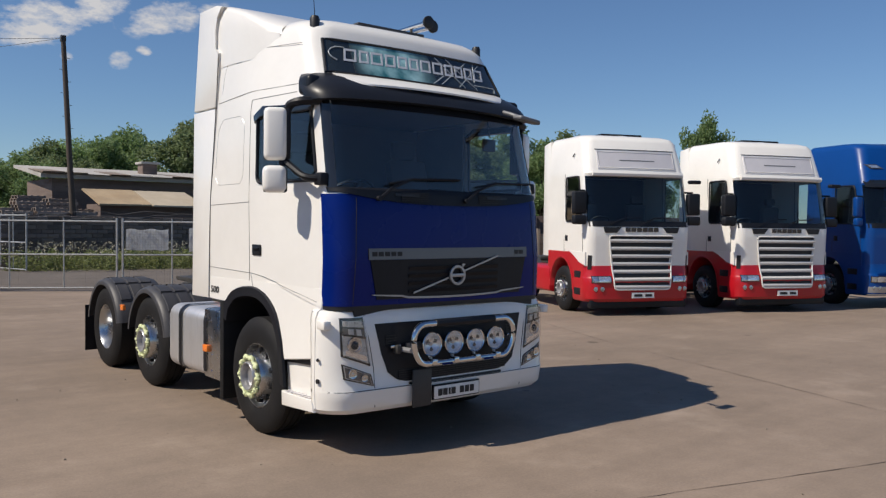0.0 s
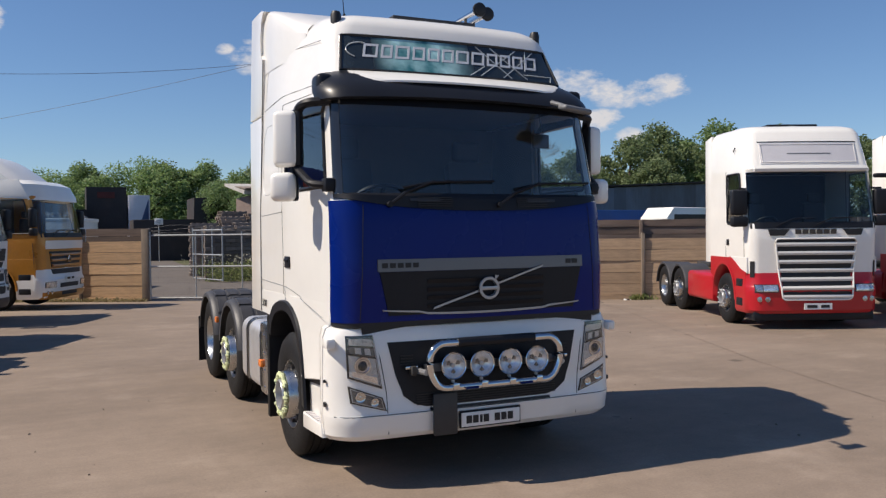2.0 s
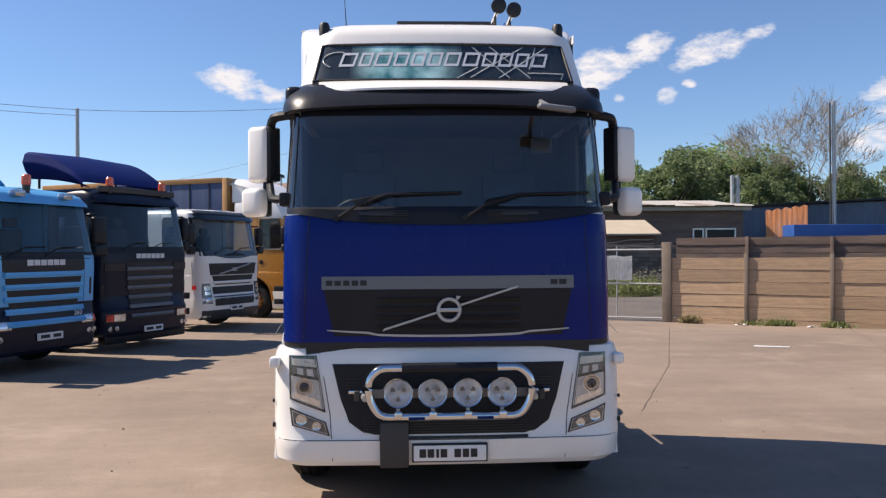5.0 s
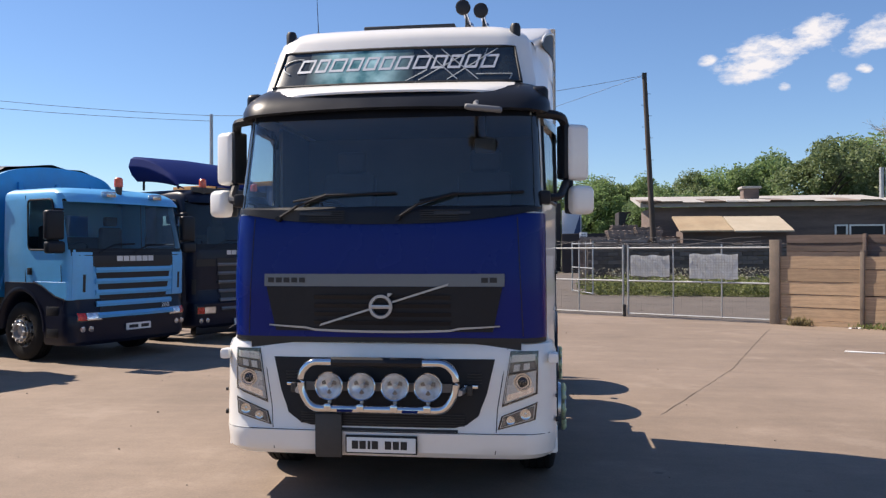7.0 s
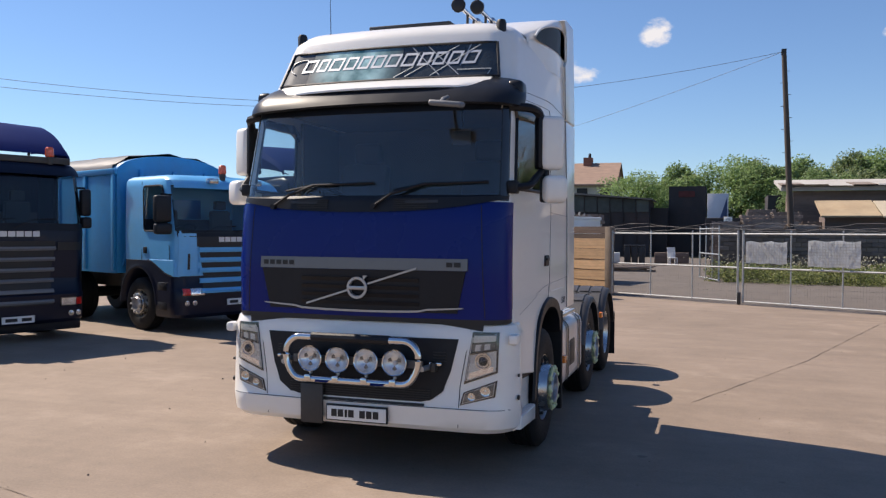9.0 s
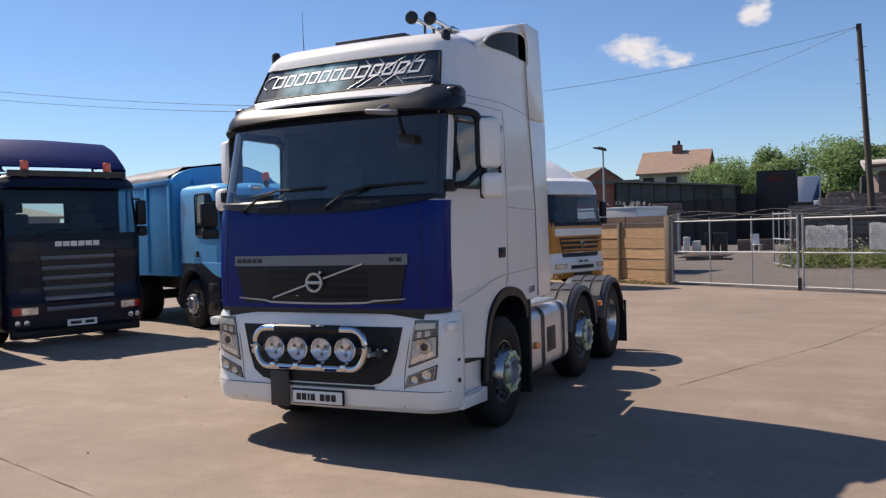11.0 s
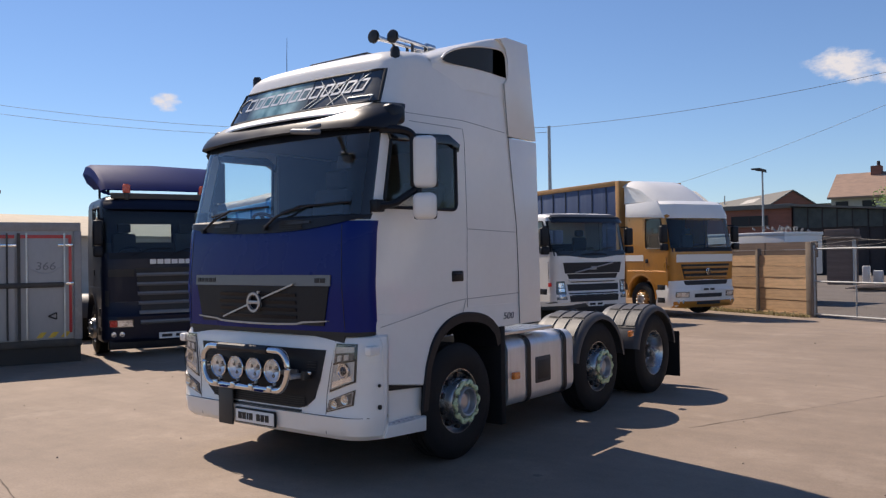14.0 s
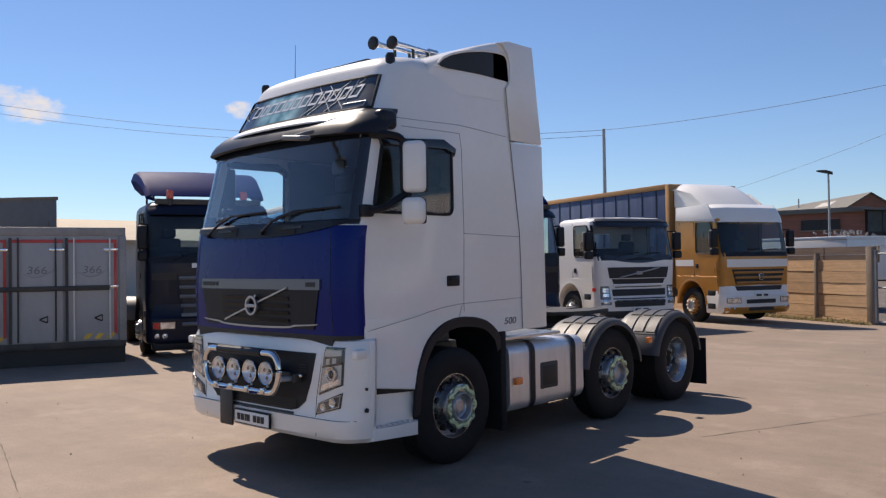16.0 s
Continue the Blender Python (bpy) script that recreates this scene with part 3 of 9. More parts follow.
def yard_concrete():
    m, n, l, p = nodes_of("yard_concrete")
    tc = n.new("ShaderNodeTexCoord")
    big, mid, fine, streak, mottle = [n.new("ShaderNodeTexNoise") for _ in range(5)]
    for t, s, d in ((big, 0.16, 5), (mid, 1.1, 8), (fine, 45.0, 8), (streak, 1.0, 6), (mottle, 7.0, 9)):
        t.inputs["Scale"].default_value, t.inputs["Detail"].default_value = s, d
        t.inputs["Roughness"].default_value = 0.62
    mp = n.new("ShaderNodeMapping")
    mp.inputs["Scale"].default_value, mp.inputs["Rotation"].default_value = (0.25, 2.6, 1), (0, 0, radians(62))
    l.new(tc.outputs["Object"], mp.inputs["Vector"]), l.new(mp.outputs[0], streak.inputs["Vector"])
    for t in (big, mid, fine, mottle):
        l.new(tc.outputs["Object"], t.inputs["Vector"])
    r1 = n.new("ShaderNodeValToRGB")
    r1.color_ramp.elements[0].position, r1.color_ramp.elements[1].position = 0.32, 0.70
    r1.color_ramp.elements[0].color = (0.194, 0.148, 0.111, 1)
    r1.color_ramp.elements[1].color = (0.286, 0.220, 0.169, 1)
    l.new(big.outputs["Fac"], r1.inputs["Fac"])
    last = r1.outputs[0]
    for tex, lo, hi, a, b in ((mid, 0.3, 0.72, 0.86, 1.08), (streak, 0.35, 0.7, 0.92, 1.06), (mottle, 0.34, 0.68, 0.95, 1.05), (fine, 0.3, 0.7, 0.88, 1.11)):
        mr = n.new("ShaderNodeMapRange")
        mr.inputs["From Min"].default_value, mr.inputs["From Max"].default_value = lo, hi
        mr.inputs["To Min"].default_value, mr.inputs["To Max"].default_value = a, b
        l.new(tex.outputs["Fac"], mr.inputs["Value"])
        mm = n.new("ShaderNodeMixRGB")
        mm.blend_type, mm.inputs["Fac"].default_value = "MULTIPLY", 1.0
        l.new(last, mm.inputs["Color1"]), l.new(mr.outputs[0], mm.inputs["Color2"])
        last = mm.outputs[0]
    # pebbles and dark spots
    vo = n.new("ShaderNodeTexVoronoi")
    vo.inputs["Scale"].default_value = 5.0
    l.new(tc.outputs["Object"], vo.inputs["Vector"])
    sp = n.new("ShaderNodeMapRange")
    sp.inputs["From Min"].default_value, sp.inputs["From Max"].default_value = 0.02, 0.07
    sp.inputs["To Min"].default_value, sp.inputs["To Max"].default_value = 0.55, 1.0
    l.new(vo.outputs["Distance"], sp.inputs["Value"])
    mm = n.new("ShaderNodeMixRGB")
    mm.blend_type, mm.inputs["Fac"].default_value = "MULTIPLY", 0.6
    l.new(last, mm.inputs["Color1"]), l.new(sp.outputs[0], mm.inputs["Color2"])
    last = mm.outputs[0]
    # worn paler ground and a few dropped stains, each of its own size
    wear = n.new("ShaderNodeTexNoise")
    wear.inputs["Scale"].default_value, wear.inputs["Detail"].default_value = 0.55, 10.0
    wear.inputs["Roughness"].default_value = 0.72
    l.new(tc.outputs["Object"], wear.inputs["Vector"])
    wr = n.new("ShaderNodeMapRange")
    wr.inputs["From Min"].default_value, wr.inputs["From Max"].default_value, wr.inputs["To Max"].default_value = 0.56, 0.72, 0.55
    l.new(wear.outputs["Fac"], wr.inputs["Value"])
    wm = n.new("ShaderNodeMixRGB")
    wm.inputs["Color2"].default_value = (0.335, 0.270, 0.216, 1)
    l.new(wr.outputs[0], wm.inputs["Fac"]), l.new(last, wm.inputs["Color1"])
    last = wm.outputs[0]
    warp = n.new("ShaderNodeVectorMath")
    warp.operation = "MULTIPLY_ADD"
    warp.inputs[1].default_value = (0.10, 0.10, 0.0)
    l.new(mottle.outputs["Color"], warp.inputs[0]), l.new(tc.outputs["Object"], warp.inputs[2])
    for scale, reach, dark in ((0.9, 0.055, 0.52), (0.33, 0.05, 0.70)):
        st = n.new("ShaderNodeTexVoronoi")
        st.inputs["Scale"].default_value = scale
        l.new(warp.outputs[0], st.inputs["Vector"])
        size = n.new("ShaderNodeSeparateXYZ")
        l.new(st.outputs["Color"], size.inputs[0])
        cube = n.new("ShaderNodeMath")
        cube.operation, cube.inputs[1].default_value = "POWER", 3.0
        l.new(size.outputs["X"], cube.inputs[0])
        far = n.new("ShaderNodeMath")
        far.operation, far.inputs[1].default_value = "MULTIPLY", reach
        l.new(cube.outputs[0], far.inputs[0])
        inside = n.new("ShaderNodeMath")
        inside.operation = "SUBTRACT"
        l.new(far.outputs[0], inside.inputs[0]), l.new(st.outputs["Distance"], inside.inputs[1])
        soft = n.new("ShaderNodeMapRange")
        soft.inputs["From Min"].default_value, soft.inputs["From Max"].default_value, soft.inputs["To Max"].default_value = -0.004, 0.012, dark
        l.new(inside.outputs[0], soft.inputs["Value"])
        sm = n.new("ShaderNodeMixRGB")
        sm.inputs["Color2"].default_value = (0.075, 0.058, 0.045, 1)
        l.new(soft.outputs[0], sm.inputs["Fac"]), l.new(last, sm.inputs["Color1"])
        last = sm.outputs[0]
    l.new(last, p.inputs["Base Color"])
    p.inputs["Roughness"].default_value = 0.85
    bp = n.new("ShaderNodeBump")
    bp.inputs["Strength"].default_value, bp.inputs["Distance"].default_value = 0.3, 0.008
    ad = n.new("ShaderNodeMath")
    ad.operation = "ADD"
    l.new(mid.outputs["Fac"], ad.inputs[0]), l.new(fine.outputs["Fac"], ad.inputs[1])
    l.new(ad.outputs[0], bp.inputs["Height"]), l.new(bp.outputs[0], p.inputs["Normal"])
    return m


M["yard"] = yard_concrete()
M["asphalt"] = surface("asphalt", (0.115, 0.098, 0.085), 0.9, 0, 0.25, 0.8, (0.16, 0.135, 0.115), 0.5, bump=0.3, bump_scale=120)
M["earth"] = surface("earth_and_grass", (0.07, 0.075, 0.03), 0.95, 0, 0.5, 0.5, (0.16, 0.12, 0.07), 0.6, bump=0.4, bump_scale=20)
M["crack"] = surface("joint_filler", (0.105, 0.080, 0.060), 0.9, 0, 0.3, 10)


# ---- wheels, shared by all the lorries ----
def wheel(root, x, y, r, width, side, style="convex", rim="alu", nut="lime"):
    """A wheel under a lorry. side: +1 or -1, the way its face looks along x; x: the face of the tyre."""
    w = empty("wheel")
    w.parent = root
    w.matrix_basis = pose(x, y, r)
    s = side
    t = BM()
    rr = r * 0.555
    prof = [(-width, rr), (-width - 0.005, rr + 0.03), (-width + 0.01, r * 0.93), (-width + 0.045, r)] + [(-width * k + d, r * q) for k in (0.7, 0.5, 0.3) for d, q in ((-0.008, 1.0), (-0.006, 0.978), (0.006, 0.978), (0.008, 1.0))] + [
            (-0.045, r), (-0.012, r * 0.94), (0.004, r * 0.80),
            (0.0, rr + 0.03), (-0.012, rr), (-0.05, rr - 0.01), (-width + 0.03, rr - 0.01), (-width, rr)]
    lathe(t, [(d * s, q) for d, q in prof], "x", 40, cap=False)
    part("tyre", t, "rubber", w)
    b = BM()
    if style == "convex":
        prof = [(-0.03, rr + 0.006), (-0.014, rr + 0.003), (-0.014, rr - 0.006), (-0.05, rr - 0.016), (-0.11, rr - 0.026), (-0.10, rr - 0.05), (-0.05, rr - 0.070),
                (0.025, 0.206), (0.052, 0.196), (0.056, 0.186), (0.056, 0.12)]
    else:
        prof = [(-0.03, rr + 0.006), (-0.014, rr + 0.003), (-0.014, rr - 0.006), (-0.05, rr - 0.03), (-0.14, rr - 0.05), (-0.20, rr - 0.06), (-0.205, 0.18), (-0.19, 0.13)]
    lathe(b, [(d * s, q) for d, q in prof], "x", 40, cap=False)
    part("rim", b, "polished" if rim == "alu" else rim, w)
    deep = 0.064 if style == "convex" else -0.185
    h = BM()
    prof = [(-0.02, 0.136), (0.018, 0.132), (0.030, 0.122), (0.026, 0.112), (-0.03, 0.104), (-0.05, 0.078), (-0.02, 0.070), (-0.012, 0.052), (-0.02, 0.0001)]
    lathe(h, [((d + deep) * s, q) for d, q in prof], "x", 24, cap=False)
    part("hub", h, "silver" if style == "convex" else "steel", w)
    for k in range(10):
        a = (k + 0.5) * math.tau / 10
        cx = -0.030 if style == "convex" else -0.196
        b = lathe(BM(), [((cx - 0.03) * s, 0.027), ((cx + 0.010) * s, 0.025)], "x", 8, (0, math.cos(a) * (rr - 0.066), math.sin(a) * (rr - 0.066)))
        part("vent_hole", b, "ink", w)
    for k in range(10):
        a = k * math.tau / 10
        b = lathe(BM(), [((deep - 0.015) * s, 0.021), ((deep + 0.025) * s, 0.019), ((deep + 0.033) * s, 0.010)], "x", 6, (0, math.cos(a) * 0.1675, math.sin(a) * 0.1675))
        part("wheel_nut", b, nut, w)
    if nut == "lime":
        n = 60
        b = tube(BM(), [((deep + 0.008) * s, math.cos(i * math.tau / n) * (0.172 + 0.014 * math.cos(10 * i * math.tau / n)), math.sin(i * math.tau / n) * (0.172 + 0.014 * math.cos(10 * i * math.tau / n))) for i in range(n)], 0.016, 6, closed=True)
        part("nut_ring", b, nut, w, "pale lime plastic nut indicator ring")
    return w


# ---- the white and blue tractor in the middle of the yard ----
V = empty("tractor_unit")
tagged(V, "white lorry tractor unit with blue front panel on yard concrete", "lorry")

bump = Shell([(0.36, 0.06, 0.26, 1.20, 0.24, 0.04, 0), (0.40, 0.02, 0.26, 1.24, 0.24, 0.05, 0), (0.54, 0.0, 0.26, 1.25, 0.24, 0.05, 0),
              (0.56, 0.012, 0.26, 1.25, 0.23, 0.05, 0), (1.12, 0.035, 0.26, 1.245, 0.23, 0.05, 0), (1.18, 0.06, 0.26, 1.225, 0.22, 0.05, 0), (1.20, 0.10, 0.26, 1.19, 0.2, 0.05, 0)])
zs = [0.36, 0.385, 0.40, 0.47, 0.54, 0.547, 0.56, 0.75, 0.95, 1.12, 1.16, 1.18, 1.20]
body, _ = bump.skin(zs, [0, 0.25, 0.5, 0.75, 1], 8, [(0.02, None)], lambda i, j, s: "", True)
rp("bumper", body, "white", V)
# joint between the lower and upper bumper, and its upright splits
b = bump.patch(-1.2, 1.2, 0.5455, 0.5495, 0.003, 0.01, 40, 1)
rp("bumper_joint", b, "ink", V)
black = bump.patch(-0.70, 0.70, 0.585, 1.075, 0.006, 0.03, 16, 6, -0.815, 0.815)
for v in black.verts:                        # rounded lower corners
    t = max(0.0, (abs(v.co.x) - 0.52) / 0.2)
    if v.co.z < 0.80:
        v.co.z += 0.11 * min(1.2, t * t) * (0.80 - v.co.z) / 0.215
rp("bumper_mesh_panel", black, "black", V, "dark charcoal plastic bumper centre")
b = BM()
for k in range(5):
    z = 0.60 + 0.018 * k
    grid(b, [[(x, bump.front(x, z) - 0.012, z + dz) for x in (-0.6, -0.3, 0, 0.3, 0.6)] for dz in (0, 0.008)], -0.006)
for k in range(4):
    for s in (-1, 1):
        grid(b, [[(x, bump.front(x, 0.94) - 0.010, 0.90 + 0.022 * k + dz) for x in (s * 0.62, s * 0.72)] for dz in (0, 0.009)], -0.006)
tagged(rp("vent_pattern", b, "ink", V), kind="stuff")
b = bump.patch(-0.49, 0.55, 0.553, 0.572, 0.010, 0.01, 16, 1)
rp("lower_slot", b, "ink", V)

for s in (-1, 1):
    # headlamp: dark surround, satin inside, projector bowl, grey panels, clear cover
    def quad(c, u0, u1, v0, v1, off, thick, n=8, m=4):
        """A piece of the four-cornered field c (inner low, outer low, inner top, outer top) laid on the bumper."""
        rows = []
        for j in range(m + 1):
            v = v0 + (v1 - v0) * j / m
            row = []
            for i in range(n + 1):
                u = u0 + (u1 - u0) * i / n
                x = (c[0][0] * (1 - u) + c[1][0] * u) * (1 - v) + (c[2][0] * (1 - u) + c[3][0] * u) * v
                z = (c[0][1] * (1 - u) + c[1][1] * u) * (1 - v) + (c[2][1] * (1 - u) + c[3][1] * u) * v
                row.append((s * x, bump.front(x, z) - off, z))
            rows.append(row)
        return grid(BM(), rows, thick)
    C = ((0.862, 0.738), (1.115, 0.832), (0.925, 1.135), (1.122, 1.135))
    H = rp("headlamp", quad(C, 0, 1, 0, 1, 0.006, 0.02), "lamp_dark", V, "clear headlamp with dark surround")
    part("main_lens", quad(C, 0.07, 0.94, 0.05, 0.56, 0.010, 0.008), "lamp_satin", H)
    part("grey_panel", quad(C, 0.08, 0.90, 0.60, 0.76, 0.010, 0.008), "lamp_grey", H)
    part("upper_lens", quad(C, 0.08, 0.90, 0.79, 0.93, 0.010, 0.008), "lamp_satin", H)
    for u in (0.20, 0.52):
        part("light_rib", quad(C, u, u + 0.20, 0.615, 0.745, 0.014, 0.008, 2, 2), "lamp_satin", H)
    part("divider", quad(C, 0.05, 0.95, 0.560, 0.598, 0.020, 0.012), "lamp_dark", H)
    part("lower_reflector", quad(C, 0.12, 0.88, 0.08, 0.20, 0.014, 0.008), "reflector", H)
    part("inner_edge", quad(C, 0.02, 0.055, 0.06, 0.9, 0.012, 0.008), "silver", H)
    xc, zc = 1.01, 0.918
    yc = bump.front(xc, zc) - 0.012
    pj = part("projector", lathe(BM(), [(yc, 0.066), (yc - 0.010, 0.064), (yc - 0.010, 0.052), (yc - 0.004, 0.046), (yc - 0.004, 0.036)], "y", 24, (s * xc, 0, zc), cap=False), "chrome", H)
    part("projector_eye", lathe(BM(), [(yc - 0.004, 0.036), (yc - 0.012, 0.026), (yc - 0.016, 0.0001)], "y", 20, (s * xc, 0, zc), cap=False), "gloss_black", pj)
    part("clear_cover", quad(C, 0.02, 0.98, 0.02, 0.98, 0.032, 0.003, 10, 6), "lamp_glass", H)
    C = ((0.832, 0.576), (1.10, 0.650), (0.860, 0.675), (1.115, 0.775))
    F = rp("fog_lamp", quad(C, 0, 1, 0, 1, 0.006, 0.02), "lamp_dark", V)
    part("rim", quad(C, 0.05, 0.95, 0.09, 0.91, 0.009, 0.006), "silver", F)
    part("inside", quad(C, 0.075, 0.925, 0.15, 0.85, 0.012, 0.006), "lamp_grey", F)
    for xc, zc, r in ((0.925, 0.648, 0.032), (1.03, 0.692, 0.040)):
        yc = bump.front(xc, zc) - 0.013
        part("reflector", lathe(BM(), [(yc, r), (yc - 0.006, r * 0.95), (yc - 0.003, r * 0.7), (yc - 0.002, r * 0.3), (yc - 0.006, 0.0001)], "y", 18, (s * xc, 0, zc), cap=False), "chrome", F)
    part("clear_cover", quad(C, 0.05, 0.95, 0.09, 0.91, 0.024, 0.003), "lamp_glass", F)
    pts = [(0.815, 0.40), (0.822, 0.56), (0.832, 0.72), (0.87, 0.95), (0.905, 1.15)]
    rp("bumper_split", tube(BM(), [(s * x, bump.front(x, z) + 0.001, z) for x, z in pts], 0.004, 4), "ink", V)
    # corner tow cover and repeater on the side of the bumper
    rp("tow_cover", bx(min(s * 1.19, s * 1.262), max(s * 1.19, s * 1.262), 0.10, 0.22, 1.045, 1.12, bevel=0.018), "white", V)
    for z, r in ((0.80, 0.013), (0.63, 0.019)):
        rp("side_plug", lathe(BM(), [(s * 1.24, r), (s * 1.2535, r), (s * 1.2535, r * 0.6)], "x", 14, (0, 0.215, z)), "ink", V)
    # entry step
    b = BM()
    xa, xb = (1.20, 1.252) if s > 0 else (-1.252, -1.20)
    prism(b, [(0.27, 0.37), (0.79, 0.345), (0.80, 0.715), (0.27, 0.745)], "x", s * 0.72, s * 1.195)
    prism(b, [(0.27, 0.37), (0.79, 0.345), (0.795, 0.47), (0.55, 0.46), (0.30, 0.475)], "x", s * 1.20, s * 1.256, 0.012)
    st = rp("entry_step", b, "white", V)
    for k in range(7):
        y = 0.33 + 0.06 * k
        part("tread", bx(*sorted((s * 1.205, s * 1.25)), y, y + 0.035, 0.472, 0.482), "panel_grey", st)
    rp("step_shadow_gap", px([(0.255, 0.742), (0.80, 0.712), (0.80, 0.735), (0.30, 0.785), (0.255, 0.86)], "x", s * 1.17, s * 1.215), "black", V)

# bull bar with four spot lamps
b = BM()
tube(b, bend([(-0.555, -0.13, 0.99), (-0.48, -0.13, 1.065), (0.48, -0.13, 1.065), (0.555, -0.13, 0.99), (0.555, -0.13, 0.86), (0.48, -0.13, 0.735), (-0.48, -0.13, 0.735), (-0.555, -0.13, 0.86)], 0.08, 5, True), 0.028, 12, True)
bar = rp("light_bar", b, "chrome", V, "polished tubular lamp bar")
b = BM()
tube(b, [(-0.33, -0.13, 1.066), (0.32, -0.13, 1.066)], 0.036, 10)
part("grip_sleeve", b, "black", bar)
for s in (-1, 1):
    part("mount_tube", tube(BM(), [(s * 0.58, -0.13, 0.86), (s * 0.60, 0.0, 0.86), (s * 0.60, 0.05, 0.86)], 0.022, 8), "silver", bar)
    part("mount_tab", bx(*sorted((s * 0.60, s * 0.70)), -0.02, 0.01, 0.875, 0.90, bevel=0.006), "chrome", bar)
    part("mount_block", bx(*sorted((s * 0.62, s * 0.66)), -0.05, 0.02, 0.83, 0.90, bevel=0.008), "steel", bar)
b = bx(-0.55, 0.55, -0.026, -0.006, 0.845, 0.905)
part("cross_strip", b, "strip", bar)
for x in (-0.356, -0.12, 0.12, 0.356):
    sp = empty("spot_lamp")
    sp.parent = bar
    c = BM()
    lathe(c, [(-0.03, 0.02), (-0.05, 0.07), (-0.105, 0.098), (-0.125, 0.103), (-0.130, 0.098), (-0.124, 0.092)], "y", 28, (x, 0, 0.893), cap=False)
    part("housing", c, "chrome", sp)
    c = BM()
    lathe(c, [(-0.121, 0.093), (-0.100, 0.080), (-0.078, 0.056), (-0.066, 0.028), (-0.064, 0.0001)], "y", 28, (x, 0, 0.893), cap=False)
    part("reflector", c, "spot_bowl", sp)
    c = BM()
    lathe(c, [(-0.066, 0.012), (-0.092, 0.012), (-0.100, 0.018), (-0.108, 0.016), (-0.110, 0.0001)], "y", 14, (x, 0, 0.893), cap=False)
    part("bulb_shade", c, "silver", sp)
    # three grey wedges drawn as the dark reflections inside the lamp
    for a in (30, 150, 270):
        c = BM()
        p0, p1 = radians(a - 22), radians(a + 22)
        prism(c, [(x + 0.022 * math.cos(radians(a)), 0.893 + 0.022 * math.sin(radians(a))), (x + 0.052 * math.cos(p0), 0.893 + 0.052 * math.sin(p0)), (x + 0.060 * math.cos(radians(a)), 0.893 + 0.060 * math.sin(radians(a))), (x + 0.052 * math.cos(p1), 0.893 + 0.052 * math.sin(p1))], "y", -0.112, -0.106)
        part("dark_blade", c, "lamp_grey", sp)
    c = BM()
    lathe(c, [(-0.123, 0.094), (-0.130, 0.06), (-0.133, 0.0001)], "y", 28, (x, 0, 0.893), cap=False)
    part("lens", c, "lamp_glass", sp)
    part("clamp", bx(x - 0.028, x + 0.028, -0.168, -0.09, 0.72, 0.775, bevel=0.012), "chrome", sp)
    part("stem", tube(BM(), [(x, -0.10, 0.77), (x, -0.10, 0.81)], 0.014, 8), "silver", sp)
for x in (-0.23, 0.235):
    part("maker_tag", bx(x - 0.055, x + 0.055, -0.172, -0.165, 0.722, 0.738), "navy_hood", bar)

# number plate, flap
pl = rp("number_plate", bx(-0.262, 0.262, -0.022, 0.0, 0.395, 0.525, bevel=0.004), "black", V, "white number plate in a black frame")
part("face", bx(-0.252, 0.252, -0.027, -0.021, 0.405, 0.512, bevel=0.002), "plate", pl)
for x, w in ((-0.212, 0.046), (-0.156, 0.046), (-0.096, 0.020), (-0.066, 0.046), (0.030, 0.046), (0.088, 0.044), (0.144, 0.046)):
    part("plain_bar", bx(x, x + w, -0.031, -0.026, 0.43, 0.488), "ink", pl)
rp("tow_flap", bx(-0.485, -0.285, -0.035, -0.012, 0.362, 0.68, bevel=0.012), "charcoal", V)

# cab shell
cab = Shell([(1.20, 0.045, 2.30, 1.235, 0.18, 0.05, 0.065), (1.60, 0.03, 2.30, 1.24, 0.18, 0.05, 0.072), (2.06, 0.055, 2.28, 1.245, 0.18, 0.06, 0.082), (2.16, 0.075, 2.27, 1.245, 0.18, 0.07, 0.085),
             (2.88, 0.24, 2.16, 1.235, 0.17, 0.08, 0.105), (3.02, 0.34, 2.13, 1.232, 0.19, 0.08, 0.11), (3.13, 0.46, 2.12, 1.23, 0.20, 0.08, 0.12), (3.42, 0.62, 2.08, 1.22, 0.20, 0.08, 0.15),
             (3.50, 0.65, 2.07, 1.215, 0.22, 0.08, 0.155), (3.57, 0.68, 2.06, 1.195, 0.24, 0.08, 0.15), (3.62, 0.725, 2.06, 1.16, 0.26, 0.08, 0.14), (3.66, 0.80, 2.06, 1.10, 0.27, 0.07, 0.12),
             (3.69, 0.93, 2.06, 1.01, 0.28, 0.06, 0.10), (3.705, 1.12, 2.06, 0.90, 0.28, 0.04, 0.08)])
cab.run = 1.0
zs = [1.20, 1.34, 1.60, 1.85, 2.06, 2.16, 2.24, 2.40, 2.60, 2.75, 2.86, 2.90, 3.02, 3.13, 3.28, 3.42, 3.46, 3.50, 3.54, 3.57, 3.595, 3.62, 3.64, 3.66, 3.677, 3.69, 3.698, 3.705]
sides = [(0.05, None), (None, 0.85), (None, 1.27), (None, 1.42), (None, 1.8)]


def cab_hole(i, j, s):
    z0, z1 = zs[j], zs[j + 1]
    if i < 10 and z0 >= 2.16 and z1 <= 2.86:
        return "windscreen"
    if 13 <= i <= 14 and z0 >= 2.24 and z1 <= 2.86:
        return "side_window_l" if s > 0 else "side_window_r"
    if i >= 12 and z1 <= 1.34 and i < 18:
        return "skip"
    return ""


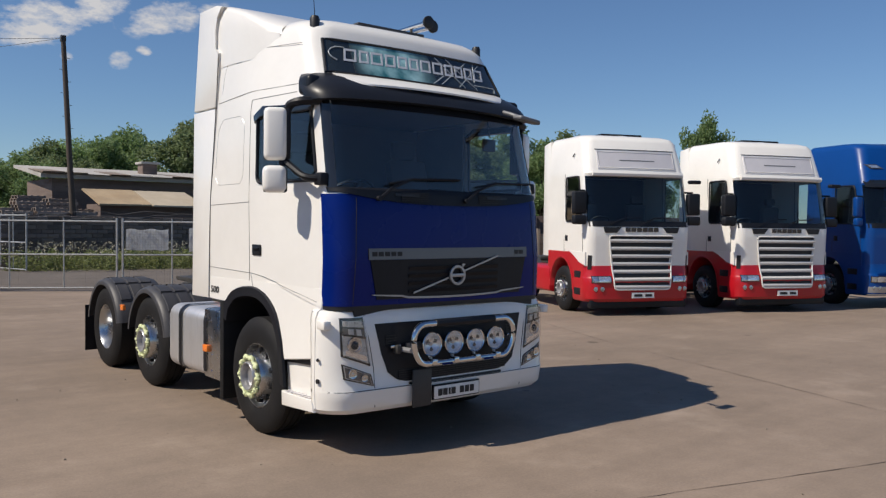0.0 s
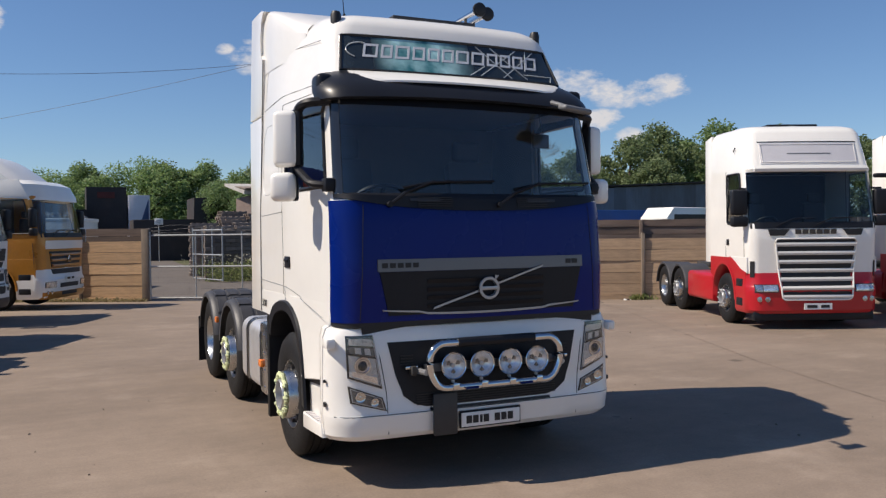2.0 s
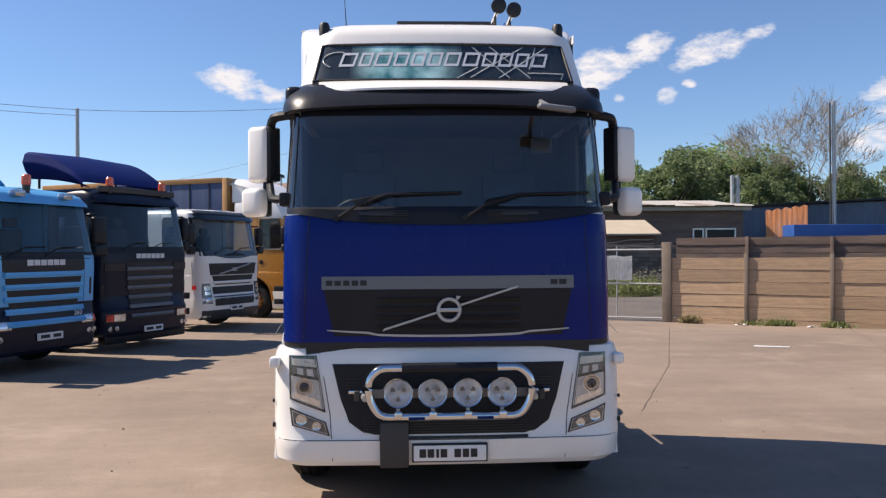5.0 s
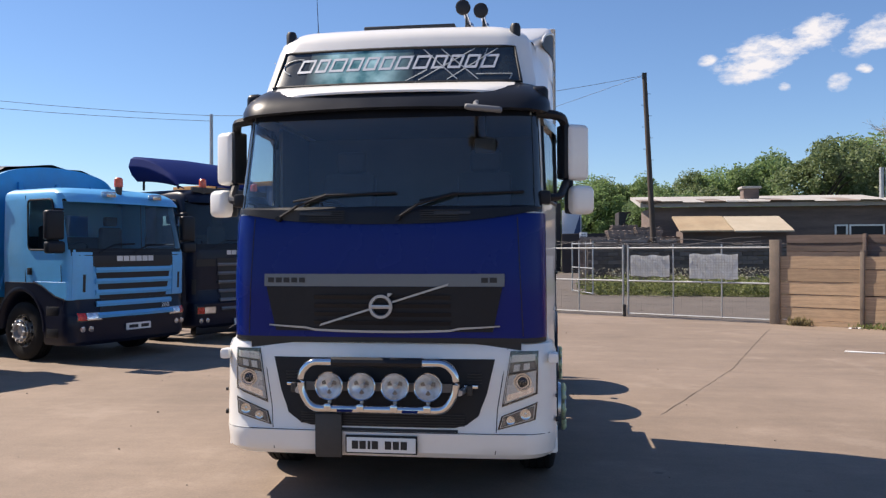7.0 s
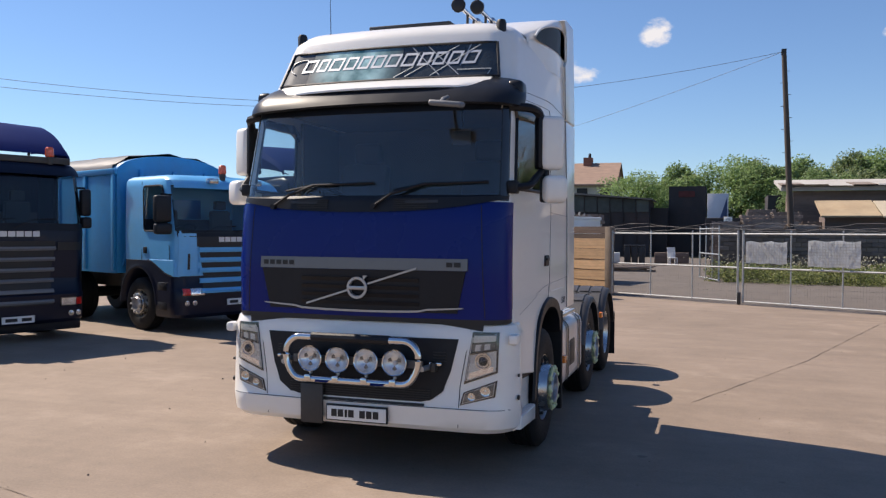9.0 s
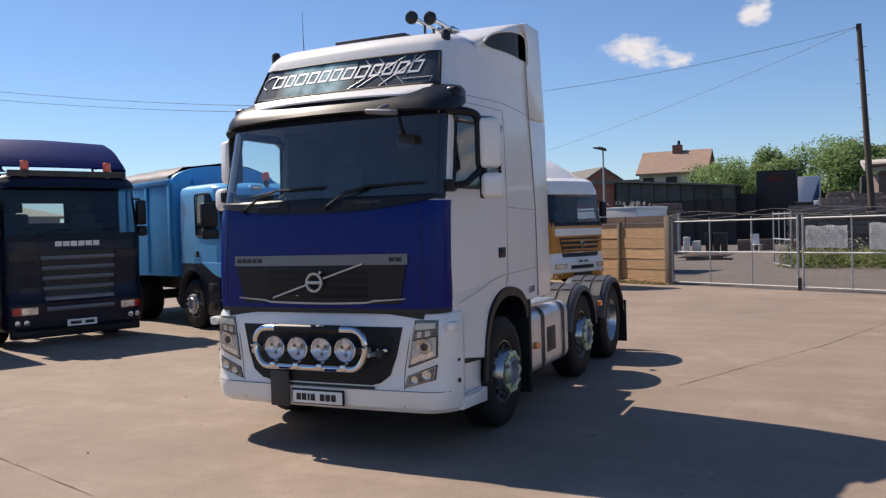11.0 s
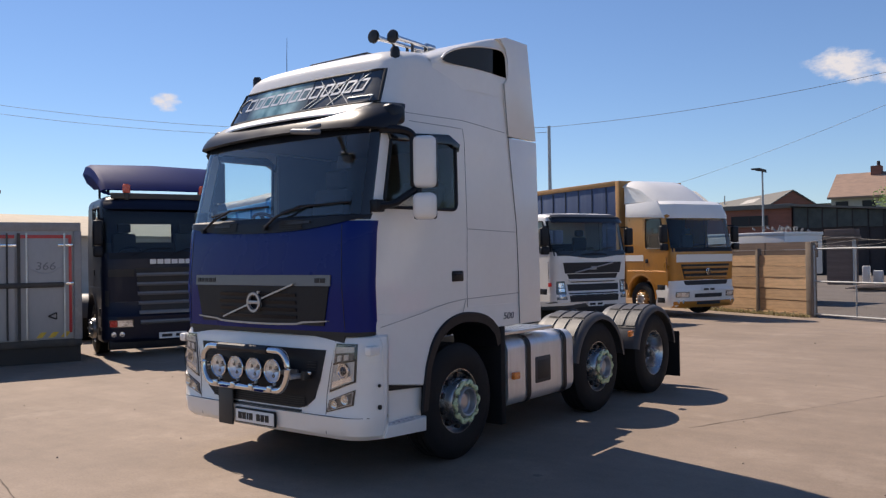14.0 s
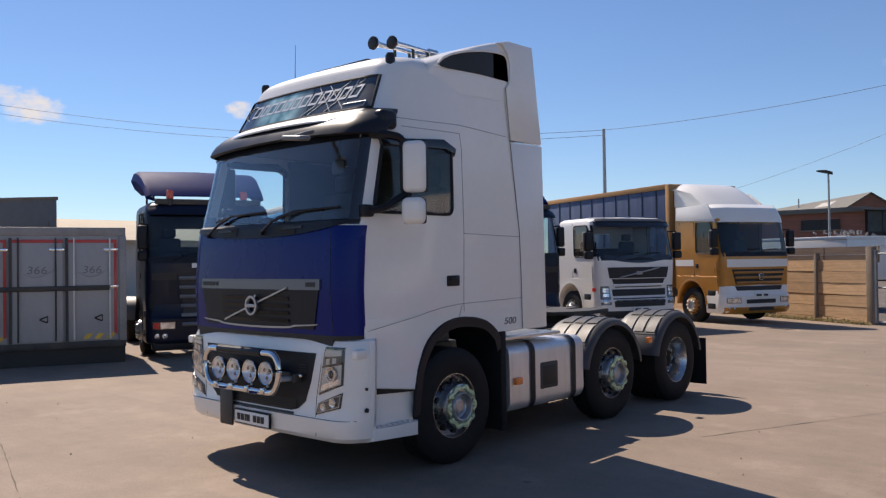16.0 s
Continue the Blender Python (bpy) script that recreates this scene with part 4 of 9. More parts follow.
body, panes = cab.skin(zs, [0, 0.25, 0.5, 0.75, 1], 8, sides, cab_hole)
rp("cab_shell", body, "white", V)
panes.pop("skip").free()
rp("windscreen", panes["windscreen"], "glass", V, "tinted windscreen").visible_shadow = True
for k in ("side_window_l", "side_window_r"):
    rp("side_window", panes[k], "side_glass", V)
for s in (-1, 1):                               # black printed border down each side of the screen
    rows = []
    for k in range(9):
        z = 2.13 + 0.75 * k / 8
        f, r, w, rc, cr, tp = cab.at(z)
        row = []
        for a in (40, 47, 54, 61, 67):
            x = w - tp - rc + rc * math.sin(radians(a))
            row.append((s * (x + 0.004 * math.sin(radians(a))), cab.front(x, z) - 0.005, z))
        rows.append(row)
    rp("screen_border", grid(BM(), rows, 0.006), "gloss_black", V)
# blue front panel, with the dark edge under it
rp("front_panel", cab.wrap(1.225, 2.12, 0.012, 0.02, 10, 84), "blue", V, "deep blue painted front panel")
for s in (-1, 1):
    rp("panel_seam", tube(BM(), [(s * x, cab.front(x, z) - 0.0125, z) for x, z in [(1.015 - 0.004 * k, 1.24 + 0.085 * k) for k in range(11)]], 0.0035, 4), "ink", V)
rp("lower_gap", bx(-1.0, 1.0, 0.075, 0.30, 1.14, 1.24), "ink", V)
b = BM()
rows = []
for k in range(6):
    row = []
    for i in range(41):
        x = -1.15 + 2.30 * i / 40
        u = abs(x) / 1.15
        lo = 2.045 + 0.10 * u ** 2.5
        z = lo + (2.175 - lo) * k / 5
        row.append((x, cab.front(x, z, 0.026 - 0.02 * (k == 5)), z))
    rows.append(row)
grid(b, rows, 0.02)
rp("scuttle_panel", b, "black", V, "black plastic panel below the windscreen")
for s in (-1, 1):
    b = BM()
    for k in range(5):
        z = 2.075 + 0.016 * k
        grid(b, [[(x, cab.front(x, z) - 0.030, z + dz) for x in (s * 0.28, s * 0.42, s * 0.56)] for dz in (0, 0.007)], -0.006)
    rp("scuttle_vent", b, "ink", V)
rp("washer_cover", cab.patch(-0.62, -0.38, 2.115, 2.135, 0.036, 0.01, 4, 1), "charcoal", V)
rp("washer_cover", cab.patch(0.38, 0.64, 2.115, 2.135, 0.036, 0.01, 4, 1), "charcoal", V)

# grille
rp("grille_strip", cab.patch(-0.885, 0.885, 1.595, 1.685, 0.026, 0.02, 24, 2), "strip", V, "satin silver strip with dark marks")
rp("grille_panel", cab.patch(-0.80, 0.80, 1.27, 1.592, 0.022, 0.02, 20, 6, -0.87, 0.87), "black", V)
for k in range(4):
    z = 1.315 + 0.062 * k
    rp("grille_slat", grid(BM(), [[(x, cab.front(x, z) - 0.024 - (0.016 if dz else 0), z + dz) for x in (-0.50, -0.25, 0, 0.25, 0.50)] for dz in (0, 0.03)], 0.006), "black", V)
b = BM()
rows = []
for dz in (0, 0.016):
    rows.append([(x, cab.front(x, 1.3) - 0.032, 1.272 + 0.035 * (abs(x) / 0.85) ** 2.2 - 0.012 * (abs(x) < 0.5) + dz * (1 - 0.5 * (abs(x) / 0.85) ** 4)) for x in [-0.85 + 1.7 * i / 24 for i in range(25)]])
grid(b, rows, 0.02)
rp("grille_trim", b, "silver", V)
for xa, xb in ((-0.46, -0.075), (0.075, 0.48)):
    b = BM()
    za, zb = 1.305 + (xa + 0.46) * 0.314, 1.305 + (xb + 0.46) * 0.314
    grid(b, [[(xa, cab.front(xa, za) - 0.043, za), (xb, cab.front(xb, zb) - 0.043, zb)], [(xa + 0.01, cab.front(xa, za) - 0.043, za + 0.018), (xb + 0.01, cab.front(xb, zb) - 0.043, zb + 0.018)]], 0.012)
    rp("diagonal_bar", b, "silver", V)
bd = BM()
lathe(bd, [(0.0, 0.07), (-0.05, 0.088), (-0.055, 0.085), (-0.055, 0.066), (-0.045, 0.062), (-0.03, 0.06)], "y", 32, (0, 0.03, 1.45), cap=False)
prism(bd, [(0.05, 1.51), (0.085, 1.545), (0.05, 1.548), (0.088, 1.51)][:3], "y", -0.022, -0.01)
badge = rp("round_badge", bd, "silver", V)
part("badge_band", bx(-0.066, 0.066, -0.026, -0.018, 1.436, 1.464, bevel=0.003), "silver", badge)
for x0, x1 in [(-0.855 + 0.06 * q, -0.811 + 0.06 * q) for q in range(5)] + [(0.72, 0.768), (0.78, 0.832)]:     # plain bars in place of the lettering
    rp("plain_bar", grid(BM(), [[(x0 + (x1 - x0) * q / 2, cab.front(x0 + (x1 - x0) * q / 2, 1.64) - 0.030, z) for q in range(3)] for z in (1.622, 1.658)], 0.006), "ink", V)
# dark gap under the blue panel, dark header over the windscreen
rp("bonnet_gap", cab.wrap(1.19, 1.232, 0.008, 0.012, 1), "ink", V)
rp("screen_header", cab.patch(-1.06, 1.06, 2.845, 2.94, 0.006, 0.01, 40, 2), "black", V)

# sun visor with its white strip
rows = []
for z, off in ((2.872, 0.05), (2.885, 0.085), (2.93, 0.10), (2.98, 0.10), (3.03, 0.085), (3.09, 0.055), (3.135, 0.004)):
    f, r, w, rc, cr, tp = cab.at(z)
    w -= tp
    half = [((w - rc) * i / 14, 0.0) for i in range(15)] + [(w - rc + rc * math.sin(radians(a)), radians(a)) for a in (12, 25, 38, 50, 61, 71, 79, 85)]
    row = []
    for sign, pts in ((-1, half[:0:-1]), (1, half)):
        for x, a in pts:
            o = off * (1 - 0.15 * (a / 1.5) ** 2)
            lift = 0.03 * (1 - min(1, x / w) ** 2) * (1 if z < 2.93 else 0.3)
            row.append((sign * (x + o * math.sin(a)), cab.front(x, z) - o * math.cos(a), z + lift))
    rows.append(row)
rp("sun_visor", grid(BM(), rows, 0.014), "visor", V, "smoked black external sun visor")
for s in (-1, 1):
    rp("visor_end", bx(*sorted((s * 1.06, s * 1.195)), 0.47, 0.665, 2.94, 3.105, bevel=0.045, seg=4), "visor", V)
rows = []
for z, off in ((3.025, 0.112), (3.04, 0.130), (3.085, 0.112), (3.128, 0.075), (3.142, 0.03), (3.15, -0.01)):
    rows.append([(x * (1 - 0.03 * (z < 3.05)), cab.front(x, z) - off * (1 - 0.55 * (abs(x) / 0.93) ** 4), z + 0.012 * (1 - (x / 0.93) ** 2) * (z < 3.1)) for x in [-0.94 + 1.88 * i / 24 for i in range(25)]])
rp("visor_strip", grid(BM(), rows, 0.015), "white", V)
# roof sign
sg = rp("roof_sign", cab.patch(-1.0, 1.0, 3.14, 3.465, 0.010, 0.02, 30, 4, -0.94, 0.94), "sign", V, "dark glossy roof sign with teal artwork and silver frames")
part("artwork", cab.patch(-0.72, 0.16, 3.16, 3.445, 0.0135, 0.004, 12, 4, -0.70, 0.14), "teal", sg)
b = BM()
edge = [(-0.99 + 1.98 * q / 24, 3.152) for q in range(25)] + [(0.93 - 1.86 * q / 24, 3.458) for q in range(25)]
tube(b, [(u, cab.front(u, w) - 0.012, w) for u, w in edge], 0.011, 6, True)
part("gasket", b, "ink", sg)
# silver marks: a row of plain slanted frames
x = -0.80
for k, w in enumerate((0.135, 0.105, 0.135, 0.12, 0.115, 0.115, 0.13, 0.135, 0.115, 0.115, 0.115, 0.13)):
    ring = []
    for u, v in ((x, 3.268), (x + w * 0.88, 3.268), (x + w * 0.88, 3.388), (x, 3.388)):
        ring.append((u + (v - 3.268) * 0.3, v))
    cu, cv = x + w * 0.44 + 0.018, 3.328
    inner = [(cu + (u - cu) * (1 - 0.040 / w), cv + (v - cv) * 0.66) for u, v in ring]
    b = BM()
    grid(b, [[(u, cab.front(u, v) - 0.0165, v) for u, v in loop + loop[:1]] for loop in (ring, inner)], 0.004)
    part("silver_frame", b, "letter", sg)
    x += w + 0.012
for xa, za, xb, zb in ((0.20, 3.17, 0.62, 3.44), (0.22, 3.44, 0.50, 3.17), (0.36, 3.44, 0.66, 3.17), (0.42, 3.17, 0.80, 3.44), (0.66, 3.25, 0.72, 3.44), (0.64, 3.215, 0.92, 3.215), (0.92, 3.215, 0.90, 3.165), (0.10, 3.165, 0.26, 3.26)):
    b = BM()
    tube(b, [(xa, cab.front(xa, za) - 0.014, za), ((xa + xb) / 2, cab.front((xa + xb) / 2, (za + zb) / 2) - 0.0145, (za + zb) / 2), (xb, cab.front(xb, zb) - 0.014, zb)], 0.0042, 4)
    part("fine_line", b, "hair", sg)
b = BM()
pts = [(-0.80 + 0.12 * math.cos(a), 3.325 + 0.07 * math.sin(a)) for a in [radians(70 + 14 * k) for k in range(13)]]
tube(b, [(u, cab.front(u, w) - 0.015, w) for u, w in pts], 0.005, 4)
part("fine_line", b, "hair", sg)

# lower cab sides with the wheel arch
for s in (-1, 1):
    outer = bend([(0.775, 0.73), (0.80, 0.90), (0.92, 1.13), (1.10, 1.26), (1.32, 1.315), (1.58, 1.30), (1.78, 1.25), (1.92, 1.13)], 0.10, 3)
    arch = [(v.x, v.y) for v in (Vector((y, z, 0)) for y, z in [(q[0], q[1]) for q in outer])][::-1]
    outline = [(0.25, 1.36), (0.4, 1.36), (0.55, 1.36), (0.7, 1.36), (0.9, 1.36), (1.1, 1.36), (1.35, 1.36), (2.30, 1.36), (2.30, 1.14)] + arch + [(0.33, 0.79), (0.275, 0.90)]
    b = px(outline, "x", s * 1.16, s * 1.243, 0.008, 1)
    for v in b.verts:                             # the panel's top follows the taper of the cab
        v.co.x -= s * (1.241 - cab.wide(v.co.y, 1.36)) * min(1, max(0, (v.co.z - 0.95) / 0.38))
    rp("cab_side_panel", b, "white", V)
    b = BM()
    ar2 = [(0.74, 0.50)] + [(q[0], q[1]) for q in outer] + [(1.96, 1.0)]
    rows = [[(xx, 1.34 + (y - 1.34) * k, 0.62 + (z - 0.62) * k) for y, z in ar2] for xx, k in ((s * 0.75, 0.87), (s * 1.225, 0.87), (s * 1.258, 0.875), (s * 1.26, 0.99), (s * 1.238, 1.005))]
    grid(b, rows)
    rp("wheel_arch", b, "black", V, "", 50)
    # body joints
    e = 0.0015
    def on(y, z):
        return (s * (cab.wide(y, z) + e if z > 1.36 else 1.2445), y, z)
    b = BM()
    for line in ([(1.42, 1.36), (1.43, 2.06), (1.42, 2.86), (1.40, 2.98)], [(0.24, 1.26), (0.75, 1.34), (1.15, 1.41), (1.38, 1.43), (2.28, 1.45)],
                 [(1.40, 1.42), (1.34, 1.30)], [(1.43, 2.07), (2.27, 2.05)], [(1.40, 2.98), (0.75, 2.99)], [(0.55, 3.06), (1.4, 3.06), (2.1, 3.02)]):
        pts = []
        for (ya, za), (yb, zb) in zip(line, line[1:]):
            pts += [on(ya + (yb - ya) * k / 4, za + (zb - za) * k / 4) for k in range(4)]
        pts.append(on(*line[-1]))
        tube(b, pts, 0.0022, 4)
    rp("panel_joint", b, "strip", V)
    b = BM()
    box(b, *sorted((s * 1.236, s * 1.249)), 1.20, 1.36, 1.595, 1.69, bevel=0.012)
    hd = rp("door_handle", b, "black", V)
    part("grip", bx(*sorted((s * 1.246, s * 1.262)), 1.225, 1.335, 1.645, 1.668, bevel=0.007), "black", hd)
    # window surround
    b = BM()
    def ring(k):
        pts = []
        for y, z in ((0.0, 2.235), (1.275, 2.235), (1.28, 2.865), (0.0, 2.865)):
            if y == 0.0:
                f, r, w, rc, cr, tp = cab.at(z)
                y = cab.front(2, z) + 0.045
            pts.append((s * (cab.wide(y, z) + 0.004), y, z))
        return bend(pts, 0.07, 4, True)
    tube(b, ring(0), 0.016, 6, True)
    rp("window_seal", b, "black", V)
    # rain deflector over the door glass
    b = BM()
    prism(b, [(0.48, 2.86), (1.18, 2.905), (1.33, 2.83), (1.31, 2.76), (1.2, 2.83), (0.5, 2.80)], "x", s * 1.215, s * 1.262, 0.01)
    for v in b.verts:
        v.co.x -= s * (1.235 - cab.wide(v.co.y, 2.84))
    rp("wind_deflector", b, "gloss_black", V)
    # mirrors
    mi = empty("mirror")
    mi.parent = V
    turn = Matrix.Translation((s * 1.40, 0.65, 0)) @ Matrix.Rotation(radians(27 * s), 4, "Z") @ Matrix.Translation((-s * 1.40, -0.65, 0))

    def head(nm, bm, mat):
        bmesh.ops.transform(bm, matrix=turn, verts=bm.verts)
        part(nm, bm, mat, mi)
    head("main_cover", bx(*sorted((s * 1.30, s * 1.49)), 0.575, 0.70, 2.39, 2.82, bevel=0.045, seg=4), "white")
    head("main_glass", bx(*sorted((s * 1.31, s * 1.475)), 0.71, 0.735, 2.415, 2.795, bevel=0.004), "mirror")
    head("side_trim", bx(*sorted((s * 1.275, s * 1.33)), 0.595, 0.73, 2.40, 2.815, bevel=0.015), "black")
    head("back_trim", bx(*sorted((s * 1.285, s * 1.49)), 0.66, 0.725, 2.395, 2.815, bevel=0.02), "black")
    head("lower_cover", bx(*sorted((s * 1.31, s * 1.50)), 0.505, 0.645, 2.125, 2.345, bevel=0.05, seg=4), "white")
    head("lower_trim", bx(*sorted((s * 1.30, s * 1.495)), 0.60, 0.66, 2.13, 2.34, bevel=0.02), "black")
    head("lower_glass", bx(*sorted((s * 1.325, s * 1.485)), 0.65, 0.668, 2.15, 2.32, bevel=0.004), "mirror")
    b = BM()
    tube(b, bend([(s * 1.08, 0.42, 2.885), (s * 1.16, 0.44, 2.88), (s * 1.27, 0.48, 2.87), (s * 1.31, 0.58, 2.85), (s * 1.33, 0.62, 2.74)], 0.06), 0.036, 8)
    part("upper_arm", b, "black", mi)
    b = BM()
    tube(b, bend([(s * 1.13, 0.30, 2.24), (s * 1.20, 0.32, 2.24), (s * 1.28, 0.38, 2.25), (s * 1.33, 0.60, 2.38)], 0.06), 0.03, 8)
    part("lower_arm", b, "black", mi)
    part("mirror_neck", tube(BM(), [(s * 1.36, 0.60, 2.31), (s * 1.36, 0.62, 2.42)], 0.022, 8), "black", mi)
    part("arm_foot", bx(*sorted((s * 1.13, s * 1.21)), 0.25, 0.36, 2.19, 2.29, bevel=0.015), "black", mi)

# pressed outlines on the offside sleeper panels
for line in ([(2.02, 3.10), (1.98, 3.30), (1.90, 3.40), (1.3, 3.45), (0.80, 3.42)], [(2.15, 2.40), (2.1, 2.75), (2.0, 2.86), (1.62, 2.86), (1.54, 2.78), (1.56, 2.3), (1.62, 2.24), (2.1, 2.24), (2.15, 2.32)]):
    pts = bend([(-(cab.wide(y, z) - 0.0005), y, z) for y, z in line], 0.05, 4)
    rp("pressed_outline", tube(BM(), pts, 0.0028, 4), "silver", V)

# wipers
for x0, x1, x2 in ((-0.78, -0.42, 0.10), (0.12, 0.52, 1.02)):
    b = BM()
    z0 = 2.09
    pts = [(x0, cab.front(x0, z0) - 0.05, z0), (x0 + 0.14, cab.front(x0, 2.18) - 0.05, 2.185), (x1, cab.front(x1, 2.27) - 0.035, 2.265)]
    tube(b, pts, 0.012, 6)
    tube(b, [(x1 - 0.25, cab.front(x1, 2.2) - 0.03, 2.215), (x1, cab.front(x1, 2.27) - 0.03, 2.262), (x2, cab.front(x2, 2.30) - 0.028, 2.275)], 0.010, 6)
    tube(b, [(x0, cab.front(x0, z0), z0), (x0, cab.front(x0, z0) - 0.06, z0)], 0.022, 8)
    rp("wiper", b, "black", V)
b = BM()
box(b, -0.13, 0.13, -0.07, 0.05, -0.022, 0.022, bevel=0.02, seg=3, m=pose(0.75, -0.07, 2.845, 8, 7, 0))
tube(b, [(0.70, -0.06, 2.86), (0.68, 0.05, 2.90), (0.68, 0.15, 2.93)], 0.018, 8)
rp("front_mirror", b, "slat_grey", V, "grey kerb mirror on the visor")

# roof: deflector, hatch, horns, aerial, lamps
def roof_line(y):
    """Height of the deflector's ridge along the cab."""
    pts = [(1.16, 3.655), (1.30, 3.70), (1.47, 3.765), (1.76, 3.87), (1.98, 3.935), (2.12, 3.962), (2.52, 3.965)]
    for (ya, za), (yb, zb) in zip(pts, pts[1:]):
        if y <= yb:
            return za + (zb - za) * max(0, y - ya) / (yb - ya)
    return pts[-1][1]


b = BM()
rows = []
for k in range(15):                          # one smooth skin from side to side
    y = 1.16 + 1.36 * k / 14
    xo, zt = cab.wide(y, 3.42) - 0.03 * max(0, 1 - k / 3) + 0.006, roof_line(y)
    drop = 0.30 * max(0.0, 1 - k / 5)
    half = [(xo, 3.36), (xo, 3.42 + (zt - 3.42) * 0.6), (xo - 0.004, zt - 0.05 - drop * 0.25), (xo - 0.02, zt - 0.018 - drop * 0.15), (xo - 0.06, zt - drop * 0.08), (xo * 0.75, zt + 0.006), (xo * 0.3, zt + 0.012)]
    rows.append([(-x, y, z) for x, z in half] + [(x, y, z) for x, z in half[::-1]])
grid(b, rows)
rp("roof_deflector", b, "white", V, "", 50)
rp("deflector_back", bx(-1.20, 1.20, 2.50, 2.52, 3.40, 3.94), "charcoal", V)
for s in (-1, 1):
    upper = [(2.165, 3.0), (2.13, 3.10), (2.075, 3.50), (2.155, 3.56), (2.145, 3.72), (2.12, 3.85), (1.99, 3.925), (2.12, 3.962), (2.515, 3.965), (2.655, 2.993), (2.14, 2.993)]
    rp("side_fairing", px(upper[1:], "x", s * 1.185, s * 1.252, 0.012), "white", V)
    lower = [(2.66, 2.978), (2.70, 1.14), (2.29, 1.14), (2.285, 1.6), (2.262, 2.1), (2.148, 2.9), (2.14, 2.978)]
    rp("side_fairing", px(lower, "x", s * 1.185, s * 1.252, 0.012), "white", V)
    b = BM()
    pts = [(2.288, 1.15), (2.283, 1.6), (2.260, 2.1), (2.146, 2.9), (2.073, 3.5)]
    tube(b, [(s * 1.2475, y, z) for y, z in pts], 0.003, 4)
    rp("fairing_joint", b, "charcoal", V)
rows = [[], []]
LIP = [(1.23, 3.605, 3.61), (1.27, 3.588, 3.655), (1.35, 3.58, 3.70), (1.47, 3.577, 3.742), (1.60, 3.575, 3.772), (1.75, 3.572, 3.797), (1.90, 3.57, 3.813), (2.03, 3.568, 3.82), (2.10, 3.567, 3.805), (2.13, 3.566, 3.76)]
for y, lo, hi in LIP:                        # lower and upper lip of the intake
    for row, z in zip(rows, (lo, hi)):
        row.append((cab.wide(y, 3.42) + 0.012, y, z))
rp("roof_intake", grid(BM(), rows, 0.012), "ink", V, "black air intake under the roof deflector")
b = tube(BM(), bend([(cab.wide(y, 3.42) + 0.014, y, hi + 0.006) for y, lo, hi in LIP] + [(1.234, 2.15, 3.56)], 0.05, 3), 0.011, 6)
rp("intake_lip", b, "white", V)
rp("roof_hatch", bx(-0.36, 0.42, 1.02, 1.52, 3.715, 3.752, bevel=0.012), "charcoal", V)
for x, y0, L in ((0.485, 1.03, 0.72), (0.625, 1.14, 0.62)):
    b = BM()
    z = 3.885
    lathe(b, [(y0, 0.060), (y0 + 0.015, 0.062), (y0 + 0.03, 0.045), (y0 + 0.10, 0.025), (y0 + L * 0.8, 0.016), (y0 + L * 0.82, 0.034), (y0 + L, 0.034)], "y", 20, (x, 0, z), cap=True)
    hn = rp("air_horn", b, "chrome", V)
    c = BM()
    lathe(c, [(y0 - 0.004, 0.060), (y0 - 0.008, 0.05), (y0 - 0.008, 0.0001)], "y", 20, (x, 0, z), cap=False)
    lathe(c, [(y0, 0.063), (y0 + 0.02, 0.064)], "y", 20, (x, 0, z), cap=False)
    part("bell_cover", c, "ink", hn)
    part("bracket", bx(x - 0.012, x + 0.012, y0 + 0.28, y0 + 0.31, 3.62, z - 0.01, bevel=0.01), "steel", hn)
    part("bracket", bx(x - 0.012, x + 0.012, y0 + 0.48, y0 + 0.51, 3.63, z - 0.01, bevel=0.01), "steel", hn)
rp("horn_base", bx(0.40, 0.74, 1.36, 1.68, 3.69, 3.735, bevel=0.02), "charcoal", V)
rp("horn_motor", lathe(BM(), [(1.60, 0.03), (1.61, 0.048), (1.74, 0.048), (1.75, 0.03)], "y", 16, (0.56, 0, 3.80)), "white", V)
for x in (-0.93, 0.93):
    b = BM()
    lathe(b, [(3.55, 0.042), (3.645, 0.044), (3.672, 0.032), (3.678, 0.0001)], "z", 14, (x, 0.83, 0), cap=False)
    rp("marker_lamp", b, "ink", V)
b = BM()
tube(b, [(-0.77, 1.08, 3.66), (-0.775, 1.09, 3.73)], 0.012, 8)
tube(b, [(-0.775, 1.09, 3.73), (-0.785, 1.10, 3.90), (-0.80, 1.12, 4.12)], 0.004, 6, r_end=0.002)
rp("aerial", b, "black", V)

# inside the cab
b = BM()
grid(b, [[(x, y, 2.94) for x in (-1.09, 0, 1.09)] for y in (0.44, 1.2, 2.1)])
grid(b, [[(x, 2.10, z) for x in (-1.17, 0, 1.17)] for z in (1.3, 2.1, 2.94)])
rp("cab_lining", b, "liner", V, "", 0)
rp("cab_floor", bx(-1.08, 1.08, 0.30, 2.1, 1.30, 1.36), "seat", V)
for s in (-1, 1):
    rp("door_lining", bx(*sorted((s * 1.08, s * 1.11)), 0.42, 2.1, 1.36, 2.22), "dash", V)
    rp("rear_side_lining", bx(*sorted((s * 1.17, s * 1.20)), 1.30, 2.1, 2.22, 2.94), "liner", V)
b = BM()
prism(b, [(0.16, 1.40), (0.16, 2.10), (0.30, 2.155), (0.55, 2.16), (0.68, 2.10), (0.72, 1.85), (0.60, 1.40)], "x", -1.07, 1.07, 0.02)
rp("dashboard", b, "dash", V)
